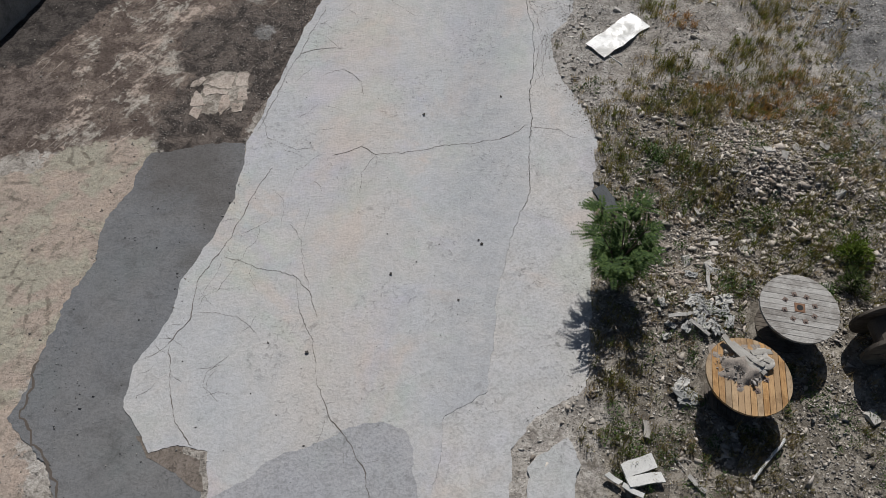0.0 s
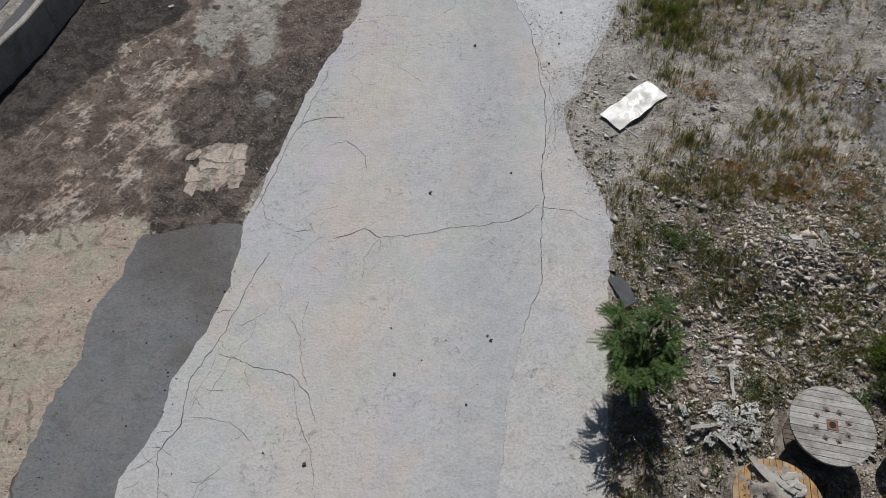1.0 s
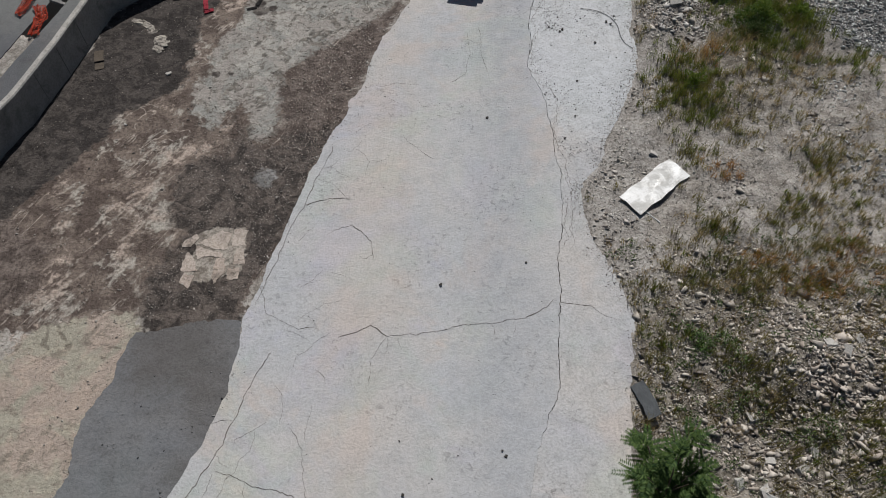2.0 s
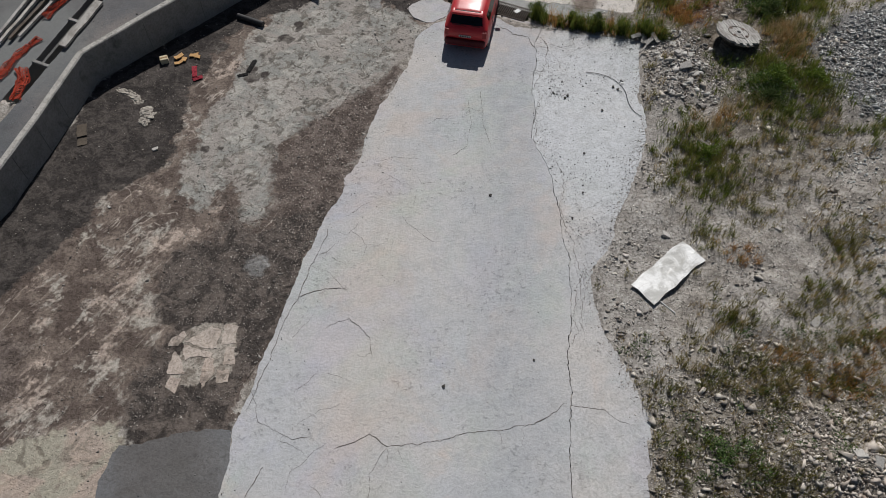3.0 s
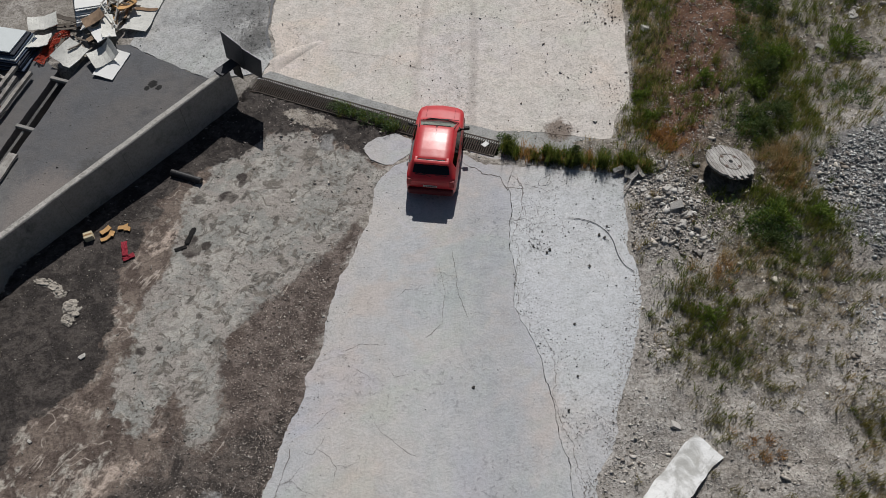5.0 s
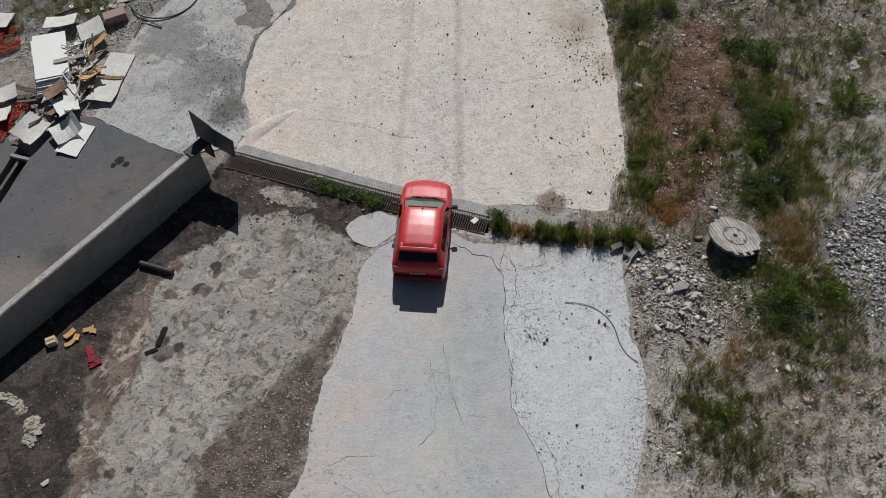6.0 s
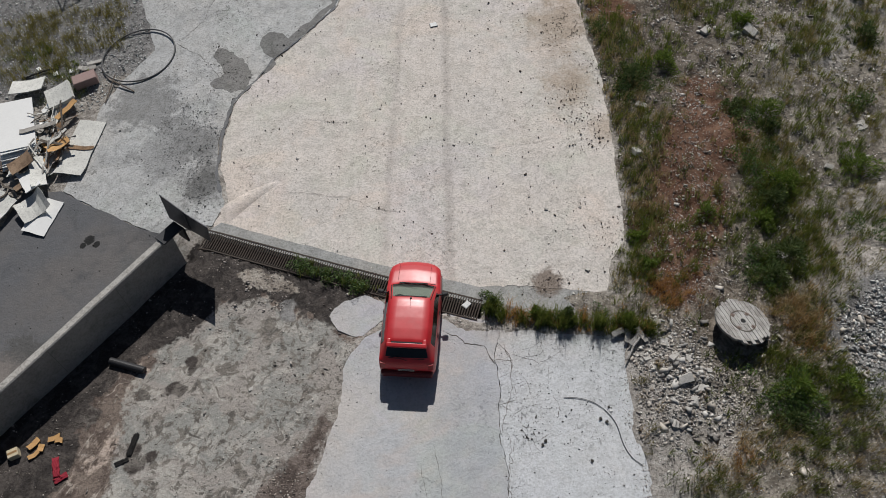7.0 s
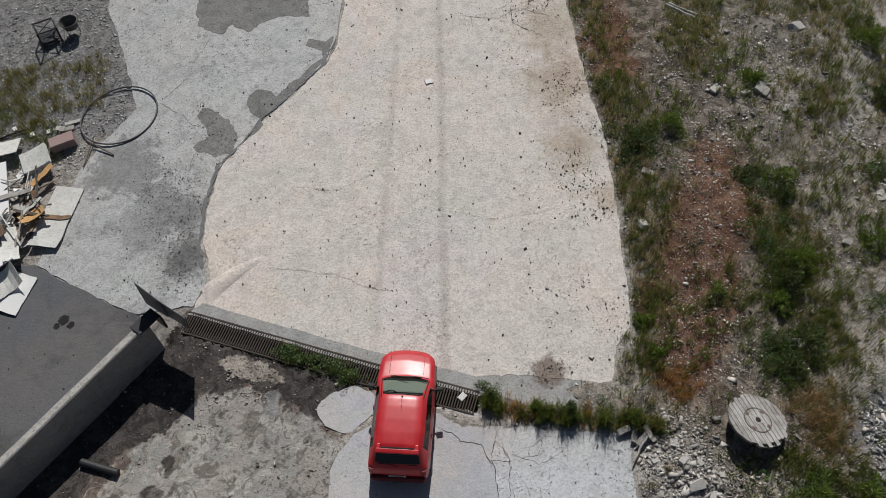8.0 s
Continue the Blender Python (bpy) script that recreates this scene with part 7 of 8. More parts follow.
x, y = strew(7000, 5.8, 9.6, 25.2, 30.0, lambda x, y: in_field(x, y) * np.clip(np.exp(-(((x - 7.75) / 0.8) ** 2 + ((y - 27.9) / 1.35) ** 2)) + 0.6 * np.exp(-(((x - 7.0) / 0.5) ** 2 + ((y - 29.3) / 0.5) ** 2)), 0, 1) * 0.6)
pebbles("rubble", x, y, np.clip(R_.lognormal(-2.45, 0.5, len(x)), 0.03, 0.3), varied("corner_rubble_stone", (0.16, 0.152, 0.142), (0.66, 0.64, 0.605)), "pale grey rubble heaped at the slab's corner", category="rubble", corners=6)
x, y = strew(9000, 5.2, 13.5, 7.5, 16.5, lambda x, y: in_field(x, y) * np.clip(sum(g * np.exp(-((x - cx) ** 2 + (y - cy) ** 2) / r ** 2) for cx, cy, r, g in ((9.3, 13.6, 1.5, 0.9), (7.2, 11.6, 1.3, 0.6), (9.2, 11.6, 1.6, 0.5), (11.3, 13.2, 1.3, 0.6), (6.2, 9.6, 1.0, 0.6), (10.6, 11.4, 1.2, 0.4))), 0, 1) * 0.5)
pebbles("rubble", x, y, np.clip(R_.lognormal(-2.15, 0.45, len(x)), 0.05, 0.34), varied("pale_rubble_stone", (0.27, 0.22, 0.18), (0.70, 0.635, 0.57)), "pale beige and pinkish broken stones in heaps", category="rubble", corners=7)
x, y = strew(30000, -8, -3, 35.2, 42, lambda x, y: (inside(x, y, APRON) > 0.05) * np.clip(np.exp(-((x + 5.9) ** 2 / 0.5 + (y - 36.9) ** 2 / 1.6)) + 0.55 * np.exp(-((x + 6.3) ** 2 / 1.2 + (y - 39.0) ** 2 / 3.5)), 0, 1) * smooth01((fbm(x * 2.0, y * 2.0, 59) - 0.32) * 5) * 0.5)
pebbles("apron_grit", x, y, np.clip(R_.lognormal(-3.6, 0.4, len(x)), 0.014, 0.07), varied("loose_grit", (0.07, 0.07, 0.07), (0.34, 0.34, 0.335)), "dark gravel washed against the apron's joint", on=slab_top(0.028), category="grit", corners=6)
x, y = strew(1500, 3.6, 6.6, 31.0, 32.2, lambda x, y: np.exp(-(((x - 4.75) / 0.65) ** 2 + ((y - 31.5) / 0.25) ** 2)) * 0.7)
pebbles("kerb_grit", x, y, np.clip(R_.lognormal(-3.5, 0.45, len(x)), 0.012, 0.09), varied("kerb_crumb", (0.08, 0.06, 0.05), (0.34, 0.27, 0.225)), "brown crumbs swept against the kerb", on=slab_top(0.036), category="grit", corners=6)
# flat broken shards between the stones
x, y = strew(26000, 3.6, 14, 3, 31, lambda x, y: np.clip(rubble_density(x, y) - 0.25, 0, 1))
pebbles("shards", x, y, np.clip(R_.lognormal(-2.7, 0.5, len(x)), 0.03, 0.3), varied("shard_stone", (0.17, 0.148, 0.132), (0.56, 0.52, 0.485)), "flat broken shards of brick and stone in rubble", flat=0.45, category="rubble", corners=6)
# crumbs in the ragged edge between concrete and yard
x, y = strew(9000, -8, 8.5, 4, 46, lambda x, y: (np.abs(np.maximum(inside(x, y, ROAD_WEST + STRIP_EAST), inside(x, y, NORTH)) + 0.12) < 0.14) * 0.8)
pebbles("edge_crumbs", x, y, np.clip(R_.lognormal(-3.3, 0.4, len(x)), 0.02, 0.12), STONE, "concrete crumbs along the ragged road edge", category="stones")

a_ = R_.normal(0, 0.25, (560, 2))
a_ = a_[np.hypot(a_[:, 0], a_[:, 1]) < 0.5]
pebbles("spool_rubble", 6.92 + 1.25 * a_[:, 0], 7.0 + a_[:, 1], np.clip(R_.lognormal(-3.3, 0.5, len(a_)), 0.018, 0.14), varied("spool_stone", (0.16, 0.145, 0.13), (0.46, 0.43, 0.40)), "grey rubble heaped on the orange spool", on=lambda x, y: top + 0.11 * np.exp(-((x - 6.86) ** 2 + (y - 6.98) ** 2) / 0.09), category="rubble", corners=6)
pebbles("spool_rubble", np.array([7.06, 7.16, 7.0, 7.3, 7.42]), np.array([6.6, 6.66, 6.72, 6.86, 7.0]), np.array([0.16, 0.1, 0.08, 0.12, 0.1]), varied("spool_block", (0.26, 0.25, 0.235), (0.42, 0.40, 0.38)), "broken grey lumps beside the dirt on the orange spool", on=lambda x, y: top + 0.03 + 0 * x, category="rubble")
# remains of a tiled floor in the yard
tiles = thing("tile_patch", Matrix.Translation((-7.0, 16.85, 0)), "pale pinkish broken floor tiles left in the yard", "tiles", kind="structure")
TILE = concrete("pale_tile", (0.50, 0.435, 0.385), (0.51, 0.42, 0.365), (0.16, 0.132, 0.115), 1.3, 1.0, scaling=2.4)
for k, ring in enumerate(([(-7.5, 17.15), (-7.0, 17.7), (-6.68, 17.6), (-6.68, 17.0), (-7.1, 17.05)], [(-7.48, 17.08), (-7.12, 16.98), (-6.7, 16.93), (-6.74, 16.8), (-7.0, 16.78), (-7.42, 16.62)],
                          [(-6.55, 17.75), (-6.2, 17.7), (-6.22, 17.1), (-6.58, 17.12)], [(-6.56, 17.02), (-6.2, 17.0), (-6.14, 16.5), (-6.5, 16.46)], [(-6.52, 16.4), (-6.15, 16.42), (-6.12, 16.1), (-6.48, 16.02)],
                          [(-7.0, 16.7), (-6.72, 16.75), (-6.66, 16.2), (-6.9, 15.8), (-7.0, 16.35)], [(-7.9, 17.1), (-7.6, 17.5), (-7.52, 17.35), (-7.6, 17.08)], [(-7.7, 16.9), (-7.52, 16.6), (-7.45, 16.2), (-7.8, 16.25), (-7.8, 16.5)],
                          [(-7.46, 16.1), (-7.6, 15.7), (-7.85, 15.85), (-7.8, 16.15)])):
    bm = bmesh.new()
    ring = jagged([(a + 7.0, b - 16.85) for a, b in ring], 0.09, 0.05, k + 3)
    cx, cy = sum(p[0] for p in ring) / len(ring), sum(p[1] for p in ring) / len(ring)
    hz = gz(cx - 7.0, cy + 16.85) + 0.014
    bm.faces.new([bm.verts.new((a, b, hz + (gz(a - 7.0, b + 16.85) + 0.014 - hz) * 0.6)) for a, b in ring])
    low = bmesh.ops.extrude_face_region(bm, geom=bm.faces[:])["geom"]
    for w in low:
        if isinstance(w, bmesh.types.BMVert):
            w.co.z -= 0.06
    bmesh.ops.recalc_face_normals(bm, faces=bm.faces)
    part("tile", bm, TILE, tiles)
x, y = strew(9000, -9.5, -0.3, 28.5, 34.3, lambda x, y: yard_density(x, y) * (0.25 + smooth01((y - 31.2) / 0.8)) * 0.9)
pebbles("drain_gravel", x, y, np.clip(R_.lognormal(-3.3, 0.5, len(x)), 0.018, 0.14), varied("drain_pebble", (0.09, 0.075, 0.066), (0.55, 0.50, 0.46)), "pebbles and crumbs in the mud beside the drain", category="gravel", corners=7)
x, y = strew(36000, 7.2, 17, 30.5, 50, lambda x, y: in_field(x, y) * (0.12 + 0.88 * smooth01((fbm(x * 0.7, y * 0.7, 36) - 0.44) * 6)) * 0.8)
pebbles("far_gravel", x, y, np.clip(R_.lognormal(-3.1, 0.45, len(x)), 0.025, 0.16), varied("far_pebble", (0.11, 0.095, 0.083), (0.62, 0.58, 0.54)), "mixed pale stones among the far weeds", category="stones", corners=7)
x, y = strew(32000, -9.2, -3.5, 14, 24, lambda x, y: smooth01((inside(x, y, [(-7.3, 22.8), (-7.0, 22.0), (-3.9, 21.8), (-4.8, 18.2), (-6.0, 14.9), (-8.4, 14.6), (-8.9, 15.4), (-8.1, 17.6), (-8.9, 20.0)]) + (fbm(x * 1.3, y * 1.3, 92) - 0.5) * 1.6) / 0.5) * (paved(x, y) < -0.03) * (inside(x, y, [(-7.95, 17.6), (-6.1, 17.9), (-6.0, 15.9), (-7.9, 15.6)]) < 0.0) * 0.6)
pebbles("dark_gravel", x, y, np.clip(R_.lognormal(-3.6, 0.4, len(x)), 0.014, 0.075), varied("dark_pebble", (0.05, 0.044, 0.04), (0.54, 0.485, 0.44)), "fine dark gravel washed over the yard", category="gravel", corners=6)
# fine dirt crumbs on the slab along its broken edges
x, y = strew(30000, -7, 7.2, 6, 30, lambda x, y: np.exp(-(np.maximum(inside(x, y, ROAD_WEST + STRIP_EAST), 0.0) / 0.22) ** 2) * (inside(x, y, ROAD_WEST + STRIP_EAST) > 0.0) * smooth01((fbm(x * 1.1, y * 1.1, 93) - 0.36) * 6))
pebbles("edge_dirt", x, y, np.clip(R_.lognormal(-3.85, 0.4, len(x)), 0.010, 0.06), varied("edge_crumb", (0.09, 0.078, 0.068), (0.40, 0.36, 0.33)), "fine dirt crumbs on the slab's ragged edge", on=slab_top(0.036), category="grit", corners=6)
x, y = strew(900, -12.2, -9.6, 23.5, 28.4, lambda x, y: 0.25 + 0.75 * np.exp(-((x + 11.0) ** 2 + (y - 27.3) ** 2) / 0.35))
pebbles("litter_crumbs", x, y, np.clip(R_.lognormal(-3.9, 0.45, len(x)), 0.010, 0.07), varied("litter_crumb", (0.16, 0.14, 0.12), (0.62, 0.57, 0.50)), "pale crumbs and litter on dark mud", category="litter", corners=6)
x, y = strew(60000, 3.0, 7.2, 15, 28.5, lambda x, y: smooth01(1 - np.maximum(inside(x, y, ROAD_WEST + STRIP_EAST), 0.0) / 0.75) ** 2 * (inside(x, y, ROAD_WEST + STRIP_EAST) > -0.02) * (x > 3.1) * smooth01((fbm(x * 1.3, y * 1.3, 94) - 0.34) * 5) * 0.55)
pebbles("spilled_gravel", x, y, np.clip(R_.lognormal(-3.75, 0.4, len(x)), 0.012, 0.06), varied("spill_pebble", (0.22, 0.195, 0.175), (0.60, 0.555, 0.515)), "fine gravel spilled over the strip's edge", on=slab_top(0.034), category="gravel", corners=6)
# brown pebbles beside the roadway
x, y = strew(16000, -6.5, -1.8, 19, 29, lambda x, y: smooth01((inside(x, y, [(-2.2, 28.2), (-3.0, 27.1), (-3.8, 26.6), (-5.2, 25.1), (-5.9, 24.2), (-5.9, 22.5), (-5.7, 21.0), (-4.6, 18.6), (-3.4, 23), (-2.6, 26.5)]) + (fbm(x, y, 91) - 0.5) * 1.2) / 0.4) * (paved(x, y) < -0.03) * 0.8)
pebbles("brown_gravel", x, y, np.clip(R_.lognormal(-3.45, 0.4, len(x)), 0.016, 0.09), varied("brown_pebble", (0.09, 0.072, 0.062), (0.52, 0.445, 0.39)), "reddish-brown gravel washed up along the roadway", category="gravel")
# stones and blocks that stand out singly
DARKS = [(0.98, 11.3), (1.06, 11.15), (-0.59, 15.97), (1.82, 16.72), (0.83, 22.3), (4.7, 25.9), (5.2, 27.0), (5.35, 26.9), (5.5, 27.3), (3.6, 26.6), (3.5, 26.5), (3.9, 24.0), (3.7, 22.4), (4.4, 21.0), (-3.6, 29.9),
         (-3.4, 7.9), (0.4, 9.4), (-1.4, 10.2)]
dark_stone = finish("stone", stone_shape(3.3, 12), plain("dark_stone", (0.06, 0.055, 0.05), 0.9))
for k, (x, y) in enumerate(DARKS):
    ob = dark_stone if not k else new("stone", dark_stone.data)
    s = random.uniform(0.06, 0.11)
    ob.matrix_world = Matrix.Translation((x, y, z_at(x, y) + 0.045 + s * 0.2)) @ pose(0, 0, 0, 0, 0, random.uniform(0, 360)) @ Matrix.Diagonal((s, s, s, 1))
    tagged(ob, "small dark stone lying on the concrete", "stone", "dark stones on the road")


def chunk_shape(seed):
    """A broken piece of concrete: a skewed slab with chipped corners."""
    rng = random.Random(seed)
    bm = bmesh.new()
    for a in (-0.5, 0.5):
        for b in (-0.5, 0.5):
            for c in (-0.3, 0.3):
                p = Vector((a * rng.uniform(0.6, 1.2), b * rng.uniform(0.5, 1.15), c * rng.uniform(0.8, 1.1)))
                for k in range(3):
                    q = p.copy()
                    q[k] *= rng.uniform(0.45, 0.9)
                    bm.verts.new(q)
    out = bmesh.ops.convex_hull(bm, input=bm.verts)
    bmesh.ops.delete(bm, geom=[g for g in set(out["geom_interior"] + out["geom_unused"]) if isinstance(g, bmesh.types.BMVert)], context="VERTS")
    bmesh.ops.recalc_face_normals(bm, faces=bm.faces)
    return bm


BLOCKS = [finish("stone", chunk_shape(k + 9), RUBBLE) for k in range(5)]
SINGLE = [(7.7, 27.7, 0.42), (7.6, 28.4, 0.34), (7.8, 27.1, 0.28), (7.5, 28.9, 0.3), (8.1, 27.4, 0.26), (8.0, 28.3, 0.24), (6.9, 28.5, 0.22), (7.1, 26.5, 0.26), (8.5, 27.9, 0.2), (10.1, 6.1, 0.42), (10.0, 9.6, 0.3),
          (7.1, 10.4, 0.36), (6.5, 10.5, 0.34), (7.2, 12.2, 0.34), (7.4, 11.1, 0.3), (8.5, 11.3, 0.28), (8.1, 10.9, 0.32), (11.1, 12.6, 0.34), (10.3, 14.2, 0.3), (9.4, 14.0, 0.38), (9.8, 13.8, 0.32), (11.1, 14.2, 0.28), (6.0, 20.8, 0.3),
          (7.9, 20.3, 0.26), (9.3, 20.9, 0.2), (9.6, 17.8, 0.36), (7.7, 18.4, 0.28), (8.1, 21.1, 0.2)]
SINGLE_NORTH = [(10.7, 23.2, 0.16), (8.68, 35.9, 0.5), (12.73, 41.15, 0.45), (9.37, 37.95, 0.4), (14.29, 40.83, 0.62), (14.75, 39.83, 0.42), (16.78, 43.8, 0.62), (14.7, 34.35, 0.32), (16.5, 35.9, 0.4), (17.0, 36.2, 0.34), (11.9, 31.2, 0.46), (16.6, 35.9, 0.36), (14.3, 40.8, 0.42), (13.7, 40.8, 0.34), (5.2, 34.2, 0.13),
                (2.3, 37.6, 0.11), (2.6, 37.3, 0.1), (2.2, 37.35, 0.09), (-2.8, 37.4, 0.1), (0.2, 39.3, 0.08), (6.0, 31.75, 0.15), (6.3, 34.1, 0.1), (-4.3, 29.2, 0.16), (-10.7, 21.6, 0.12), (-9.85, 23.95, 0.2)]
for k, (x, y, s) in enumerate(SINGLE + SINGLE_NORTH):
    on_slab = paved(np.array([x]), np.array([y]))[0] > 0
    m = Matrix.Translation((x, y, (z_at(x, y) + 0.035 if on_slab else gz(x, y)) + s * 0.06)) @ pose(0, 0, 0, random.uniform(-22, 22), random.uniform(-22, 22), random.uniform(0, 360))
    ob = BLOCKS[k] if k < 5 else new("stone", BLOCKS[k % 5].data)
    ob.matrix_world = m @ Matrix.Diagonal((s * 0.95, s * 0.72, s * 0.5, 1))
    tagged(ob, "pale broken concrete block lying in rubble" if s > 0.24 else "small loose stone lying on the ground", "stone", "single stones")


# ---- plants ----
def blades(name, cx, cy, spread, tall, per, wide, material, label, on=None, lean=0.45, category="grass"):
    """Tufts of thin bent blades round the given places."""
    free = clear(cx, cy)
    cx, cy = cx[free], cy[free]
    tall = np.broadcast_to(tall, free.shape)[free]
    rng = np.random.default_rng(len(cx) + per)
    n = len(cx) * per
    tall = np.repeat(np.broadcast_to(tall, (len(cx),)), per) * rng.uniform(0.45, 1.1, n)
    x = np.repeat(cx, per) + rng.normal(0, 1, n) * np.repeat(np.broadcast_to(spread, (len(cx),)), per)
    y = np.repeat(cy, per) + rng.normal(0, 1, n) * np.repeat(np.broadcast_to(spread, (len(cx),)), per)
    z = (ground_z if on is None else on)(x, y) - 0.01
    a, turn = rng.uniform(0, 2 * np.pi, n), rng.uniform(0, 2 * np.pi, n)
    l1 = rng.uniform(0.05, lean, n) * tall
    w = wide * rng.uniform(0.6, 1.4, n)
    sx, sy = np.cos(turn) * w, np.sin(turn) * w
    base = np.stack([x, y, z], 1)
    side = np.stack([sx, sy, np.zeros(n)], 1)
    mid = base + np.stack([np.cos(a) * l1 * 0.35, np.sin(a) * l1 * 0.35, tall * 0.6], 1)
    tip = base + np.stack([np.cos(a) * l1 * 1.3, np.sin(a) * l1 * 1.3, tall], 1)
    V = np.stack([base - side, base + side, mid - side * 0.7, mid + side * 0.7, tip], 1).reshape(-1, 3)
    F = (np.array([(0, 1, 3), (0, 3, 2), (2, 3, 4)])[None] + (np.arange(n) * 5)[:, None, None]).reshape(-1, 3)
    return tagged(raw(name, V, F, material), label, category, kind="stuff")


def leaves(name, cx, cy, radius, tall, per, size, material, label, on=None, category="weeds"):
    """Low leafy weeds: small pointed leaves scattered through uneven domes."""
    free = clear(cx, cy)
    cx, cy = cx[free], cy[free]
    rng = np.random.default_rng(len(cx) * 3 + per)
    n = len(cx) * per
    r, h = np.repeat(np.broadcast_to(radius, (len(cx),)), per), np.repeat(np.broadcast_to(tall, (len(cx),)), per)
    d = rng.normal(0, 1, (n, 3))
    d /= np.linalg.norm(d, axis=1)[:, None]
    d[:, 2] = np.abs(d[:, 2])
    q = rng.uniform(0.25, 1.0, n) ** 0.6
    x, y = np.repeat(cx, per) + d[:, 0] * r * q, np.repeat(cy, per) + d[:, 1] * r * q
    bumpy = 0.55 + 0.9 * fbm(x * 2.5, y * 2.5, 77)
    z = (ground_z if on is None else on)(x, y) + d[:, 2] * h * q * bumpy + 0.02
    s = size * rng.uniform(0.6, 1.5, n)
    u = rng.normal(0, 1, (n, 3))
    u /= np.linalg.norm(u, axis=1)[:, None]
    u[:, 2] *= 0.5
    v = np.cross(u, rng.normal(0, 1, (n, 3)))
    v /= np.linalg.norm(v, axis=1)[:, None] + 1e-9
    p = np.stack([x, y, z], 1)
    V = np.stack([p - u * s[:, None], p + v * s[:, None] * 0.38, p + u * s[:, None], p - v * s[:, None] * 0.38], 1).reshape(-1, 3)
    F = np.arange(n * 4).reshape(-1, 4)
    return tagged(raw(name, V, F, material), label, category, kind="stuff")


CLUMPS_FAR = [(9.5, 39.4), (11.0, 40.6), (9.7, 42.0), (9.0, 37.0), (8.5, 35.1), (7.9, 33.2), (7.5, 31.8), (12.9, 36.8), (12.6, 34.9), (12.3, 33.7), (12.7, 33.2), (11.3, 32.3), (11.1, 30.1), (10.0, 33.1), (13.4, 38.7), (13.5, 41.3),
              (14.5, 42.4), (19.0, 43.2), (18.6, 40.4), (16.7, 37.0), (15.4, 34.5), (14.7, 31.8), (12.1, 31.0), (10.4, 28.0), (9.5, 27.5), (11.4, 27.4), (14.8, 36.6), (16.6, 39.6), (8.4, 31.3), (7.3, 30.6)]
CLUMPS_MID = [(8.0, 33.7), (8.4, 33.4), (10.7, 33.4), (13.3, 33.6), (13.4, 32.3), (15.2, 32.9), (15.8, 32.2), (10.5, 27.8), (11.3, 28.2), (11.3, 27.0), (11.8, 26.2), (10.0, 26.8), (7.6, 24.5), (8.0, 24.0), (8.1, 22.8), (6.9, 23.5),
              (6.5, 22.5), (8.3, 21.6), (7.1, 20.9), (10.0, 18.7), (11.2, 20.5), (7.3, 17.9), (7.2, 16.3), (8.0, 16.0), (6.4, 16.2), (10.5, 17.4), (12.7, 30.3), (7.2, 31.4)]
CLUMPS_NEAR = [(7.4, 23.7), (8.1, 23.1), (8.8, 24.0), (7.3, 20.7), (11.0, 20.3), (11.4, 19.0), (7.4, 18.0), (7.5, 16.6), (9.3, 18.1), (9.9, 18.6), (9.1, 15.9), (5.2, 15.6), (5.5, 14.2), (6.7, 14.2), (6.9, 13.6), (7.8, 13.3), (7.3, 12.6),
               (8.9, 11.8), (8.2, 11.2), (7.6, 9.8), (9.2, 10.6), (10.6, 10.8), (5.2, 13.5), (4.9, 14.4), (10.2, 11.8), (10.8, 10.7), (11.0, 10.3), (10.0, 12.0), (9.9, 10.9), (4.3, 6.9), (4.5, 7.7), (4.0, 5.7), (4.4, 5.5), (4.4, 8.9)]


def around(points, count, spread, seed):
    rng = np.random.default_rng(seed)
    p = np.repeat(np.array(points), count, axis=0) + rng.normal(0, spread, (len(points) * count, 2))
    ok = in_field(p[:, 0], p[:, 1])
    return p[ok, 0], p[ok, 1]


CLUMPS_FAR += [(10.4, 25.2), (10.9, 25.9), (10.0, 26.1), (11.3, 26.9), (10.6, 27.9), (11.0, 25.0), (7.4, 24.6), (7.0, 23.6), (7.9, 23.0), (8.3, 24.9), (7.3, 22.4), (13.2, 32.4), (12.4, 31.4), (13.9, 33.6), (14.9, 36.0), (15.5, 39.4), (13.6, 42.2), (11.6, 44.0), (14.4, 45.8), (17.0, 41.2), (11.5, 30.6), (12.3, 29.9), (10.4, 31.5), (11.7, 32.6), (9.3, 32.2), (13.0, 31.4), (11.9, 27.6), (12.5, 26.2), (13.2, 24.6)]
x, y = around(CLUMPS_FAR, 24, 0.55, 1)
blades("green_grass", x, y, 0.07, 0.36, 18, 0.0075, GREEN, "tufts of tall green grass in rubble")
x, y = around(CLUMPS_MID + CLUMPS_NEAR, 10, 0.36, 2)
blades("olive_grass", x, y, 0.07, 0.34, 17, 0.007, OLIVE, "half-dry olive grass tufts on stony ground")
x, y = around(CLUMPS_MID + CLUMPS_NEAR, 5, 0.34, 3)
blades("green_grass", x, y, 0.06, 0.30, 18, 0.0075, GREEN, "small tufts of green grass on stony ground")


